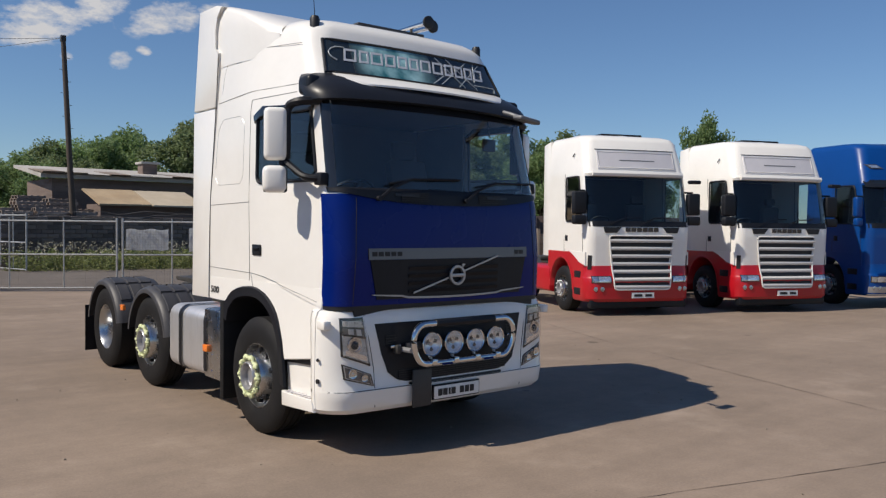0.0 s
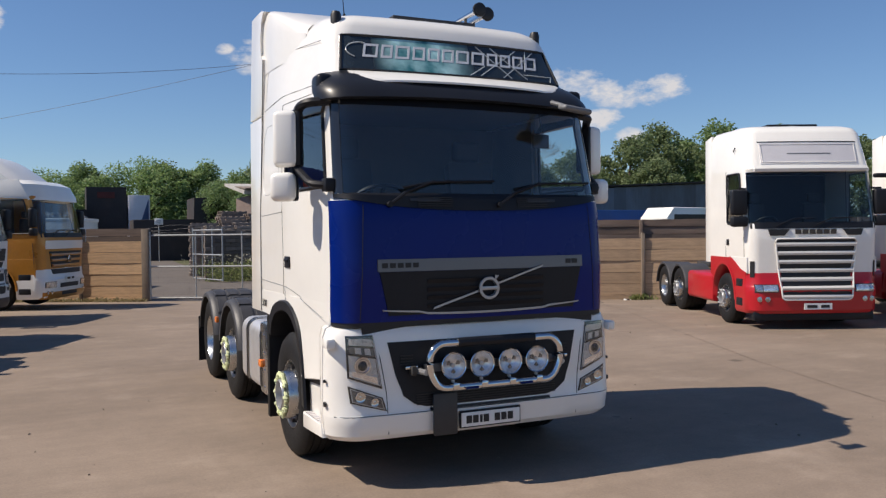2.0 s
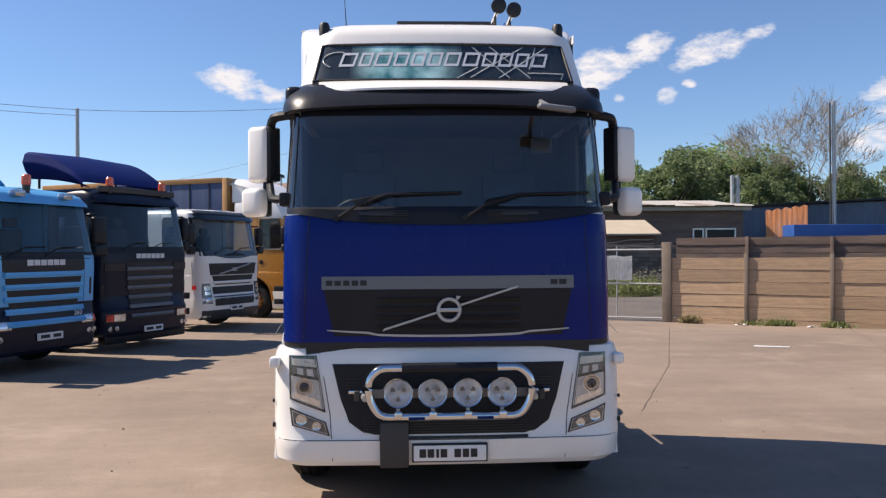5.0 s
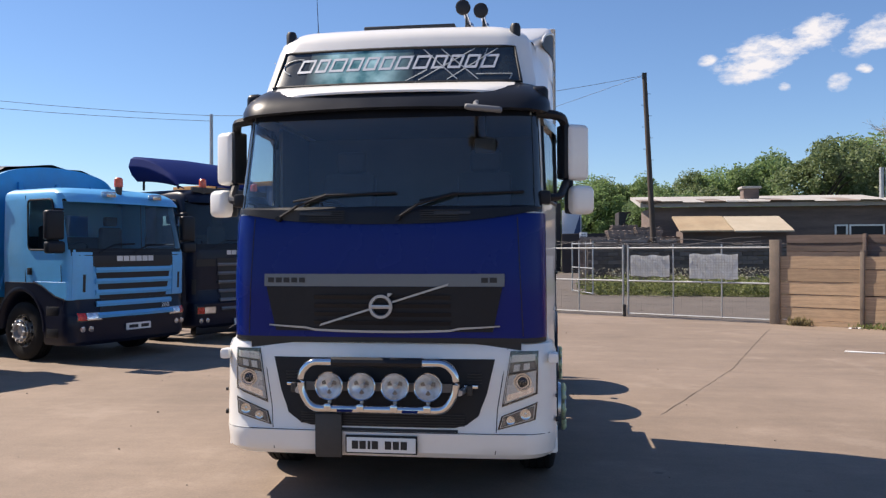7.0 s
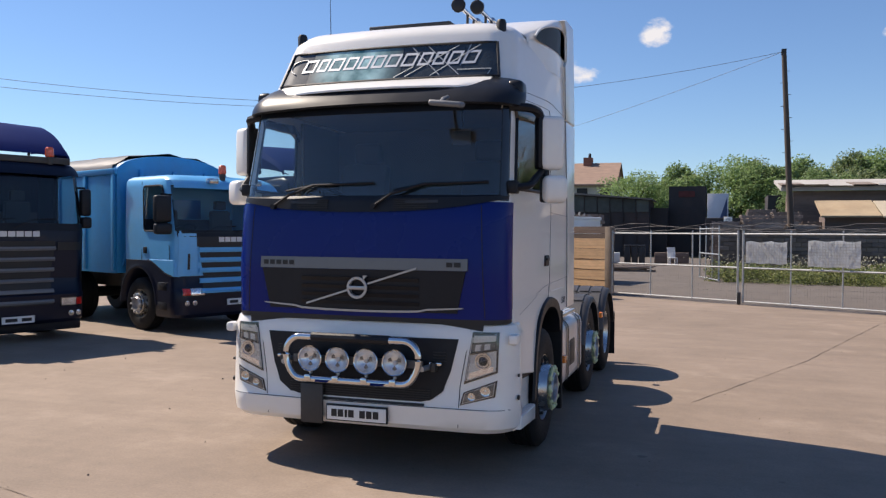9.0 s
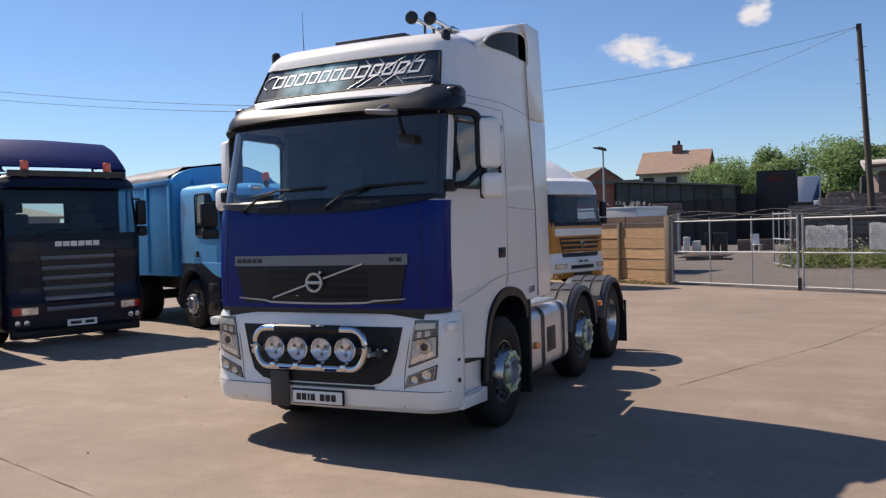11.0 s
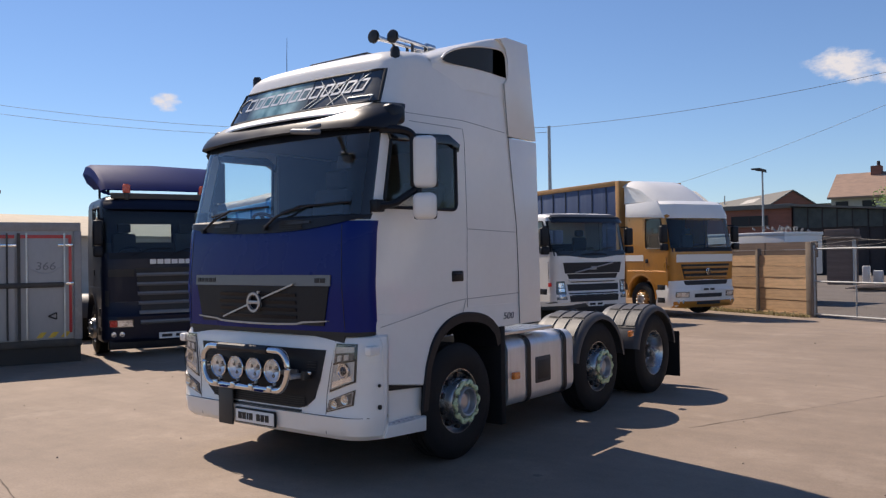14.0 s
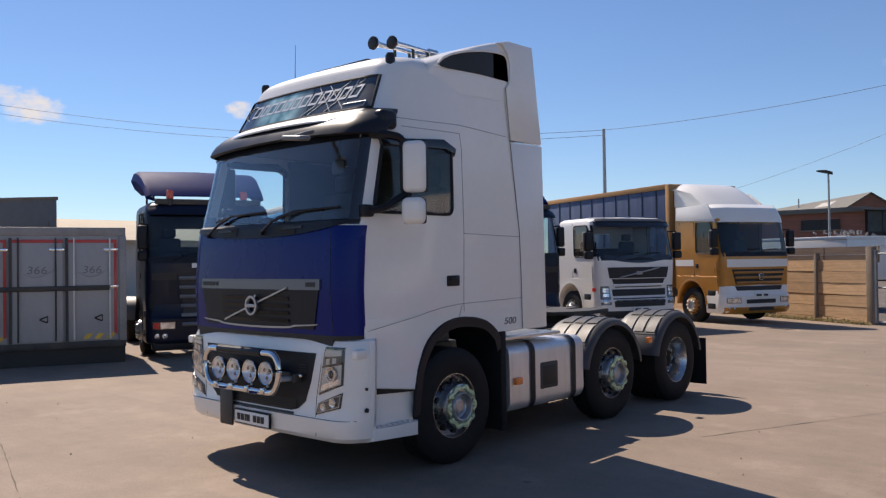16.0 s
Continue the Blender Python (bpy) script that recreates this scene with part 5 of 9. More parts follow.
for s in (-1, 1):
    sx = s * 0.62
    st = empty("cab_seat")
    st.parent = V
    part("seat", bx(sx - 0.25, sx + 0.25, 0.95, 1.45, 1.72, 1.88, bevel=0.06, seg=3), "seat", st)
    b = BM()
    prism(b, [(1.36, 1.86), (1.50, 1.86), (1.66, 2.52), (1.54, 2.55)], "x", sx - 0.24, sx + 0.24, 0.04)
    part("backrest", b, "seat", st)
    part("headrest", bx(sx - 0.14, sx + 0.14, 1.58, 1.69, 2.56, 2.76, bevel=0.04, seg=3), "seat", st)
    part("pedestal", bx(sx - 0.18, sx + 0.18, 1.0, 1.4, 1.36, 1.73), "dash", st)
b = BM()
n = 28
rot = pose(-0.62, 0.76, 2.12, -38)
tube(b, [rot @ Vector((0.23 * math.cos(k * math.tau / n), 0.23 * math.sin(k * math.tau / n), 0)) for k in range(n)], 0.017, 8, True)
for a in (0, 120, 240):
    tube(b, [rot @ Vector((0, 0, -0.02)), rot @ Vector((0.22 * math.cos(radians(a - 90)), 0.22 * math.sin(radians(a - 90)), 0))], 0.018, 6)
tube(b, [rot @ Vector((0, 0, -0.02)), rot @ Vector((0, 0, -0.30))], 0.035, 8)
rp("steering_wheel", b, "black", V)
b = BM()
tube(b, [(0.72, 0.42, 2.92), (0.73, 0.40, 2.72)], 0.006, 6)
box(b, 0.64, 0.80, 0.38, 0.41, 2.58, 2.70, bevel=0.015)
rp("hanging_mirror", b, "ink", V)

# chassis
for s in (-1, 1):
    b = BM()
    prism(b, [(s * 0.36, 0.72), (s * 0.44, 0.72), (s * 0.44, 0.99), (s * 0.36, 0.99), (s * 0.36, 0.975), (s * 0.43, 0.975), (s * 0.43, 0.735), (s * 0.36, 0.735)], "y", 0.5, 6.45)
    rp("chassis_rail", b, "steel", V)
b = BM()
for y in (0.9, 2.5, 3.3, 4.7, 6.3):
    box(b, -0.42, 0.42, y, y + 0.12, 0.76, 0.95, bevel=0.01)
for y in (1.30, 4.02, 5.60):
    tube(b, [(-0.95, y, 0.52), (0.95, y, 0.52)], 0.075, 10)
lathe(b, [(5.4, 0.05), (5.42, 0.22), (5.78, 0.22), (5.8, 0.05)], "y", 20, (0, 0, 0.52))
box(b, -0.38, 0.38, 0.6, 2.2, 0.55, 1.25, bevel=0.06)
box(b, -0.62, 0.62, 2.05, 3.45, 0.45, 0.75, bevel=0.04)
box(b, -0.5, 0.5, 3.4, 6.2, 0.62, 0.78, bevel=0.02)
rp("driveline", b, "steel", V)
b = BM()
pts = [(0.46 * math.cos(radians(a)), 4.75 + 0.50 * math.sin(radians(a))) for a in range(-200, 21, 10)]
prism(b, pts + [(0.40, 5.30), (0.12, 5.42), (0.06, 4.95), (-0.06, 4.95), (-0.12, 5.42), (-0.40, 5.30)], "z", 1.12, 1.17, 0.01)
box(b, -0.5, 0.5, 4.65, 4.85, 0.99, 1.12, bevel=0.02)
rp("fifth_wheel", b, "steel", V)
rp("catwalk_plate", bx(-0.40, 0.40, 2.75, 3.9, 1.0, 1.02), "steel", V)
for k in range(4):                           # air lines and cables behind the cab
    x = -0.3 + 0.2 * k
    rp("air_line", tube(BM(), bend([(x, 2.35, 1.9), (x + 0.05, 2.70, 1.35), (x, 3.1, 1.15), (x * 0.5, 3.5, 1.05)], 0.2, 6), 0.018, 6), "black", V)
for k, (x, mat) in enumerate(((-0.92, "red_lens"), (-0.86, "blue"), (-0.80, "red_lens"))):
    rp("coiled_hose", tube(BM(), bend([(x, 2.38, 1.45), (x + 0.02, 2.46, 1.12), (x + 0.06, 2.8, 1.07), (x + 0.15, 3.2, 1.06), (x + 0.3, 3.5, 1.04)], 0.1, 4), 0.02, 6), mat, V)
rp("rear_wall", bx(-1.18, 1.18, 2.22, 2.30, 1.14, 3.55), "charcoal", V)

for s in (-1, 1):
    for y, st, xo in ((1.30, "convex", 1.235), (4.02, "convex", 1.225), (5.60, "dish", 1.225)):
        wheel(V, s * xo, y, 0.52, 0.30 if st == "convex" else 0.58, s, st, nut="lime" if st == "convex" else "alu")
    # mudguards with ribs, flap
    for y in (4.02, 5.60):
        b = BM()
        angs = range(8, 173, 6)
        prof = ((s * 0.62, 0.60), (s * 0.70, 0.625), (s * 1.19, 0.625), (s * 1.25, 0.605), (s * 1.262, 0.585), (s * 1.262, 0.545))
        rows = [[(xx, y + rr * 1.03 * math.cos(radians(a)), 0.52 + rr * (0.98 + 0.02 * math.sin(radians(a))) * math.sin(radians(a))) for a in angs] for xx, rr in prof]
        grid(b, rows)
        mg = rp("mudguard", b, "mud", V, "", 60)
        for a0, a1 in ((38, 62), (66, 88), (92, 114), (118, 142)):      # raised pads with grooves between them
            for xa, xb in ((0.72, 0.86), (0.89, 1.02), (1.05, 1.185)):
                k = 5
                rows = [[(s * xx, y + rr * 1.03 * math.cos(radians(a0 + (a1 - a0) * q / k)), 0.52 + rr * (0.98 + 0.02 * math.sin(radians(a0 + (a1 - a0) * q / k))) * math.sin(radians(a0 + (a1 - a0) * q / k))) for q in range(k + 1)]
                        for xx, rr in ((xa, 0.622), (xa + 0.006, 0.637), (xb - 0.006, 0.637), (xb, 0.622))]
                part("pad", grid(BM(), rows), "mud", mg)
            rows = [[(s * xx, y + rr * 1.03 * math.cos(radians(a1 + da)), 0.52 + rr * math.sin(radians(a1 + da))) for da in (1.0, 3.0)] for xx, rr in ((0.72, 0.6285), (1.19, 0.6285))]
            part("groove", grid(BM(), rows), "ink", mg)
    rp("mud_flap", bx(*sorted((s * 0.68, s * 1.25)), 6.36, 6.38, 0.12, 0.74), "rubber", V)
    rp("mud_flap", bx(*sorted((s * 0.70, s * 1.262)), 1.925, 2.005, 0.20, 1.14, bevel=0.008), "rubber", V)
    rp("marker_lamp", bx(*sorted((s * 1.235, s * 1.275)), 4.76, 4.86, 0.80, 0.87, bevel=0.01), "amber", V)
    y0, y1 = (2.10, 3.40) if s > 0 else (2.25, 3.36)
    b = BM()
    prism(b, rounded(0.62, 1.225, 0.33, 1.0, 0.11, 5), "y", y0, y1, 0.012)
    if s < 0:
        for v in b.verts:
            v.co.x *= -1
    tk = rp("fuel_tank", b, "tank", V, "brushed aluminium fuel tank with black straps")
    for y in ((y0 + 0.33, y1 - 0.24) if s > 0 else (y0 + 0.12, y1 - 0.35)):
        c = BM()
        o, i2 = rounded(0.608, 1.238, 0.318, 1.012, 0.115, 5), rounded(0.62, 1.225, 0.33, 1.0, 0.11, 5)
        grid(c, [[(s * px_, yy, pz) for px_, pz in o + o[:1]] for yy in (y, y + 0.075)])
        part("strap", c, "black", tk)
    rp("marker_lamp", bx(*sorted((s * 1.222, s * 1.262)), y0 + 0.06, y0 + 0.17, 0.60, 0.67, bevel=0.01), "amber", V)
    if s > 0:
        c = BM()
        box(c, 1.18, 1.232, 2.60, 2.92, 0.50, 0.78, bevel=0.02)
        part("step_recess", c, "charcoal", tk)
        part("recess_hole", bx(1.20, 1.236, 2.64, 2.88, 0.54, 0.74, bevel=0.01), "ink", tk)
        c = BM()
        box(c, 0.75, 1.22, 1.98, 2.98, 1.045, 1.075, bevel=0.005)
        ch = rp("chequer_step", c, "alu", V, "bright chequer-plate step over the tank")
        c = BM()
        for i in range(26):
            for j in range(9):
                q = pose(0.78 + 0.05 * j, 2.0 + 0.037 * i, 1.077, 0, 0, 45 if (i + j) % 2 else -45)
                box(c, -0.014, 0.014, -0.004, 0.004, 0, 0.004, m=q)
        tagged(part("chequer_pattern", c, "chrome", ch), kind="stuff")
        b = BM()
        tube(b, [(1.0, 2.2, 0.98), (1.0, 2.2, 1.05)], 0.05, 14)
        rp("tank_bracket", b, "black", V)
    else:
        c = BM()
        box(c, -1.232, -0.62, 2.06, 2.46, 0.34, 1.03, bevel=0.03)
        bb = rp("battery_box", c, "polished", V, "riveted polished aluminium box ahead of the tank")
        c = BM()
        for z in (0.42, 0.58, 0.75, 0.92):
            for x in (-1.16, -0.95, -0.74):
                lathe(c, [(2.062, 0.010), (2.052, 0.007)], "y", 8, (x, 0, z))
            lathe(c, [(-1.232, 0.010), (-1.240, 0.007)], "x", 8, (0, 2.26, z))
        tagged(part("rivet_pattern", c, "chrome", bb), kind="stuff")
rp("rear_crossmember", bx(-0.9, 0.9, 6.34, 6.44, 0.62, 0.78, bevel=0.01), "steel", V)
for s in (-1, 1):
    rp("tail_lamp", bx(*sorted((s * 0.55, s * 0.88)), 6.44, 6.50, 0.65, 0.77, bevel=0.01), "red_lens", V)
def lettering(name, words, size, material, parent, at, wide=1.0, lean=0.0):
    """Raised characters in the built-in font, as a mesh."""
    cu = bpy.data.curves.new("mark", "FONT")
    cu.body, cu.size, cu.extrude = words, size, 0.0015
    ob = bpy.data.objects.new("mark", cu)
    scene.collection.objects.link(ob)
    me = bpy.data.meshes.new_from_object(ob.evaluated_get(bpy.context.evaluated_depsgraph_get()))
    bpy.data.objects.remove(ob)
    me.materials.clear()
    me.materials.append(M[material])
    for v in me.vertices:
        v.co.x = v.co.x * wide + lean * v.co.y
    t = new(name, me)
    t.parent = parent
    t.matrix_basis = at
    return t


# power figures on the cab sides
lettering("power_figure", "500", 0.092, "slat_grey", V, pose(1.2455, 2.0, 1.205, 90, 0, 90), 1.35, 0.25)
lettering("power_figure", "500", 0.092, "charcoal", V, pose(-1.246, 2.26, 1.205, 90, 0, -90), 1.35, 0.25)


# ---- the other lorries in the yard ----
def seats_and_dash(root, W, y0, z, top):
    b = BM()
    prism(b, [(y0 + 0.12, z - 0.5), (y0 + 0.12, z - 0.04), (y0 + 0.45, z), (y0 + 0.6, z - 0.1), (y0 + 0.6, z - 0.5)], "x", -W + 0.08, W - 0.08)
    rp("dashboard", b, "dash", root)
    for s in (-1, 1):
        st = empty("cab_seat")
        st.parent = root
        part("backrest", bx(s * 0.62 - 0.23, s * 0.62 + 0.23, y0 + 1.25, y0 + 1.4, z - 0.4, z + 0.45, bevel=0.05), "seat", st)
        part("headrest", bx(s * 0.62 - 0.13, s * 0.62 + 0.13, y0 + 1.27, y0 + 1.38, z + 0.47, z + 0.65, bevel=0.03), "seat", st)
    b = BM()
    rot = pose(-0.62, y0 + 0.72, z + 0.02, -38)
    tube(b, [rot @ Vector((0.23 * math.cos(k * math.tau / 20), 0.23 * math.sin(k * math.tau / 20), 0)) for k in range(20)], 0.018, 6, True)
    rp("steering_wheel", b, "black", root)


def BUMPER(W):
    return [(0.30, 0.05, 0.80, W - 0.03, 0.26, 0.07, 0), (0.36, 0.0, 0.80, W, 0.26, 0.08, 0), (0.78, -0.02, 0.80, W + 0.005, 0.26, 0.08, 0), (0.84, 0.02, 0.5, W, 0.25, 0.08, 0), (1.06, 0.05, 0.5, W - 0.01, 0.22, 0.07, 0)]


def lorry(label, at, S):
    """A forward-control lorry that faces -y with its bumper at y 0."""
    root = empty("lorry", at)
    tagged(root, label, "lorry", group="parked lorries")
    W, z0, z1, zr = S.get("W", 1.24), S["screen"][0], S["screen"][1], S["roof"]
    back = S.get("back", 1.95)
    paint, low = S["paint"], S.get("low", S["paint"])
    levels = [(1.05, 0.06, back, W - 0.01, 0.20, 0.07, 0), (z0 - 0.12, 0.03, back, W, 0.20, 0.07, 0), (z0, 0.06, back, W, 0.20, 0.07, 0), (z1, 0.24, back, W - 0.02, 0.20, 0.07, 0)]
    if S.get("high"):
        levels += [(z1 + 0.06, 0.22, back, W - 0.02, 0.2, 0.07, 0.0), (z1 + 0.12, 0.25, back, W - 0.02, 0.2, 0.07, 0.02), (zr - 0.18, 0.46, back, W - 0.04, 0.22, 0.07, 0.06), (zr - 0.08, 0.56, back, W - 0.08, 0.24, 0.06, 0.06),
                   (zr - 0.02, 0.78, back, W - 0.16, 0.26, 0.05, 0.05), (zr, 1.0, back, W - 0.28, 0.28, 0.04, 0.03)]
    else:
        levels += [(z1 + 0.10, 0.27, back, W - 0.03, 0.2, 0.07, 0), (zr - 0.05, 0.34, back, W - 0.07, 0.22, 0.06, 0), (zr, 0.46, back - 0.06, W - 0.16, 0.24, 0.05, 0)]
    sh = Shell(levels)
    zs = sorted({1.05, 1.32, 1.6, z0 - 0.12, z0, z0 + 0.25, z0 + 0.64, z1} | {L[0] for L in levels[4:]})
    # a finer roof
    sides = [(0.07, None), (None, 0.85), (None, 1.18), (None, 1.42)]
    wz0 = z0

    def hole(i, j, s):
        a, b = zs[j], zs[j + 1]
        if i < 9 and a >= z0 - 1e-6 and b <= z1 + 1e-6:
            return "windscreen"
        if 13 <= i <= 14 and a >= wz0 - 1e-6 and b <= z1 + 1e-6:
            return "side_window_l" if s > 0 else "side_window_r"
        if S.get("rear_window") and i == 18 and a >= z0 + 0.2 and b <= z0 + 0.65:
            return "rear_window"
        if i >= 12 and i < 17 and b <= 1.32 + 1e-6:
            return "skip"
        return ""

    body, panes = sh.skin(zs, [0, 0.33, 0.66, 1], 8, sides, lambda i, j, s: hole(i + 1 if i > 2 else i, j, s))
    rp("cab_shell", body, paint, root)
    if "skip" in panes:
        panes.pop("skip").free()
    rp("windscreen", panes["windscreen"], "bg_glass", root)
    for k in ("side_window_l", "side_window_r"):
        rp("side_window", panes[k], "bg_glass", root)
    if "rear_window" in panes:
        rp("rear_window", panes["rear_window"], "bg_glass", root)
    # dark band round the screen
    b = sh.patch(-W + 0.05, W - 0.05, z0 - 0.10, z0 + 0.02, 0.008, 0.015, 24, 2)
    rp("screen_base", b, "black", root)
    for s in (-1, 1):
        b = BM()
        rows = []
        for k in range(7):
            z = z0 + (z1 - z0) * k / 6
            f, r, w, rc, cr, tp = sh.at(z)
            row = []
            for a in (58, 66, 74, 80):
                x = w - rc + rc * math.sin(radians(a))
                row.append((s * x, sh.front(x, z, 0.006), z))
            rows.append(row)
        rp("screen_pillar", grid(b, rows, 0.012), S.get("pillar", paint), root)
        b = BM()
        pts = [(s * (W + 0.002), y, z) for y, z in ((sh.front(2, z0) + 0.06, z0), (1.19, z0), (1.20, z1), (sh.front(2, z1) + 0.06, z1))]
        tube(b, bend(pts, 0.08, 3, True), 0.018, 6, True)
        rp("window_seal", b, "black", root)
        for line in ([(1.28, 1.34), (1.30, z1 + 0.08)], [(0.36, z0 - 0.25), (0.34, 1.05)]):
            rp("door_joint", tube(BM(), [(s * (sh.wide(y, z) + 0.001), y, z) for y, z in line], 0.007, 4), "ink", root)
        hd = rp("door_handle", bx(*sorted((s * (W - 0.01), s * (W + 0.012))), 1.10, 1.22, z0 - 0.42, z0 - 0.30, bevel=0.01), "black", root)
        arch = [(1.40 + 0.60 * math.cos(radians(a)), 0.52 + 0.68 * math.sin(radians(a))) for a in range(5, 171, 9)]
        rp("lower_side", px([(0.30, 1.34), (back, 1.34), (back, 0.95), (2.02, 0.95)] + arch + [(0.80, 0.36), (0.30, 0.36)], "x", s * (W - 0.06), s * (W - 0.004), 0.008, 1), low, root)
        if low != paint:                         # the body colour dips towards the front corner
            rp("corner_panel", px([(0.22, 1.35), (1.02, 1.35), (0.80, 1.27), (0.50, 1.12), (0.22, 1.06)], "x", s * (W - 0.05), s * (W + 0.003), 0.004, 1), paint, root)
            rp("skirt_moulding", tube(BM(), bend([(s * (W + 0.001), 0.24, 1.05), (s * (W + 0.001), 0.52, 1.11), (s * (W + 0.001), 0.82, 1.265), (s * (W + 0.001), 1.06, 1.345)], 0.06, 4), 0.009, 6), low, root)
        b = BM()
        rows = [[(s * xx, 1.40 + k * 0.60 * math.cos(radians(a)), 0.52 + k * 0.68 * math.sin(radians(a))) for a in range(0, 181, 9)] for xx, k in ((0.7, 0.98), (W + 0.01, 0.98), (W + 0.02, 1.0), (W + 0.006, 1.08))]
        rp("wheel_arch", grid(b, rows), S.get("arch", low), root, "", 60)
        for z in (0.42, 0.78):
            rp("entry_step", bx(*sorted((s * (W - 0.12), s * (W + 0.006))), 0.42, 0.74, z, z + 0.16, bevel=0.015), "black", root)
        mi = empty("mirror")
        mi.parent = root
        x = s * (W + S.get("reach", 0.17))
        mc = S.get("mirror", "black")
        mw = S.get("mirror_half", 0.10)
        part("main_cover", bx(x - mw, x + mw, 0.20, 0.34, z0 + 0.16, z0 + 0.64, bevel=0.045, seg=3), mc, mi)
        part("glass", bx(x - mw + 0.015, x + mw - 0.015, 0.338, 0.346, z0 + 0.19, z0 + 0.61), "mirror", mi)
        part("lower_cover", bx(x - mw, x + mw, 0.18, 0.33, z0 - 0.06, z0 + 0.14, bevel=0.045, seg=3), mc, mi)
        part("upper_arm", tube(BM(), [(s * (W - 0.04), 0.36, z0 + 0.66), (x, 0.30, z0 + 0.66), (x, 0.30, z0 + 0.55)], 0.022, 6), "black", mi)
        part("lower_arm", tube(BM(), [(s * (W - 0.04), 0.34, z0 - 0.02), (x, 0.28, z0 + 0.0), (x, 0.28, z0 + 0.08)], 0.022, 6), "black", mi)
    # bumper
    bp = Shell(BUMPER(W))
    body, _ = bp.skin([0.30, 0.33, 0.36, 0.57, 0.78, 0.81, 0.84, 1.06], [0, 0.33, 0.66, 1], 8, [(0.02, None)], lambda i, j, s: "", True)
    rp("bumper", body, S.get("bumper", low), root)
    # grille of single slats
    g0, g1, gw, n = S["grille"]
    rp("grille_back", sh.patch(-gw * 0.86, gw * 0.86, max(g0, 1.06), g1, 0.010, 0.02, 14, 4, -gw, gw), "ink", root)
    if g0 < 1.06:
        rp("grille_back", bp.patch(-gw * (S.get("foot", 0.82) - 0.02), gw * (S.get("foot", 0.82) - 0.02), g0, 1.06, 0.012, 0.02, 14, 2, -gw * 0.86, gw * 0.86), "ink", root)
    skip = S.get("gap")
    for k in range(n):
        za = g0 + (g1 - g0) * (k + 0.12) / n
        zb = za + (g1 - g0) / n * S.get("slat", 0.5)
        u = (za - g0) / (g1 - g0)
        hw = gw * (S.get("foot", 0.82) + (1 - S.get("foot", 0.82)) * u)
        rows = [[(x, (sh if z > 1.06 else bp).front(x, z) - 0.035 - e, z) for x in [-hw + 2 * hw * i / 10 for i in range(11)]] for z, e in ((za, 0), ((za + zb) / 2, 0.015), (zb, 0))]
        rp("grille_slat", grid(BM(), rows, 0.03), S.get("slat_paint", paint), root)
    if S.get("frame"):
        b = BM()
        pts = []
        for x, z in ((-gw * S.get("foot", 0.82), g0), (gw * S.get("foot", 0.82), g0), (gw * 1.02, g1), (-gw * 1.02, g1)):
            pts.append(Vector((x, 0, z)))
        pts = bend(pts, 0.08, 4, True)
        fine = []
        for a, c in zip(pts, pts[1:] + pts[:1]):
            m = max(1, int((c - a).length / 0.15))
            fine += [a + (c - a) * q / m for q in range(m)]
        tube(b, [(p.x, (sh if p.z > 1.06 else bp).front(p.x, p.z) - 0.03, p.z) for p in fine], S.get("frame_r", 0.03), 8, True)
        rp("grille_frame", b, S["frame"], root)
    if S.get("flutes"):
        for s in (-1, 1):
            if S.get("flute_in"):                # wedges beside the badge
                b = sh.patch(s * (S["flute_in"] + 0.10), s * 0.86, g1 + 0.06, g1 + 0.18, 0.02, 0.02, 6, 2, s * S["flute_in"], s * 0.90)
            else:
                b = sh.patch(s * (gw + 0.03), s * (W - 0.10), g1 - 0.16, g1 - 0.02, 0.02, 0.02, 6, 2)
            rp("air_flute", b, "ink", root)
            rp("corner_slot", sh.patch(s * (W - 0.11), s * (W - 0.05), g1 - 0.72, g1 - 0.42, 0.012, 0.015, 3, 2), "ink", root)
    bz, bw = S["badge"]
    marks = 6 if bw > 0.2 else 1
    for q in range(marks):                       # plain bars in place of the maker's lettering
        xa = -bw + 2 * bw * q / marks
        xb = xa + 2 * bw / marks * (0.84 if marks > 1 else 1)
        rows = [[(x, sh.front(x, z) - 0.020, z) for x in (xa, (xa + xb) / 2, xb)] for z in (bz - 0.045, bz + 0.045)]
        rp("plain_bar", grid(BM(), rows, 0.012), S.get("mark", "letter"), root)
    # black strip lowers the bumper and stands in for the deep shade beneath
    if S.get("valance"):
        rp("valance", bx(-W + 0.10, W - 0.10, 0.12, 0.30, 0.16, 0.34, bevel=0.03), "black", root)
    # lamps, plate
    hz = S.get("lamp", 0.66)
    for s in (-1, 1):
        if S.get("tall_lamp"):                   # upright lamp cluster on the corner
            za, zb = S["tall_lamp"]
            hl = rp("headlamp", bp.patch(s * 0.88, s * 1.15, za, zb, 0.012, 0.03, 8, 3, s * 0.92, s * 1.14), "lamp_grey", root)
            for q in range(3):
                z = za + 0.04 + (zb - za - 0.06) * q / 3
                part("clear_lens" if q else "indicator", bp.patch(s * 0.94, s * 1.10, z, z + 0.11, 0.020, 0.012, 5, 2), "bright" if q else "lens", hl)
            continue
        hl = rp("headlamp", bp.patch(s * 0.72, s * 1.14, hz, hz + 0.15, 0.012, 0.03, 8, 2), "lamp_dark", root)
        part("clear_lens", bp.patch(s * 0.74, s * 1.0, hz + 0.015, hz + 0.135, 0.018, 0.015, 5, 2), "bright", hl)
        part("indicator", bp.patch(s * 1.01, s * 1.13, hz + 0.015, hz + 0.135, 0.018, 0.015, 4, 2), S.get("ind", "lens"), hl)
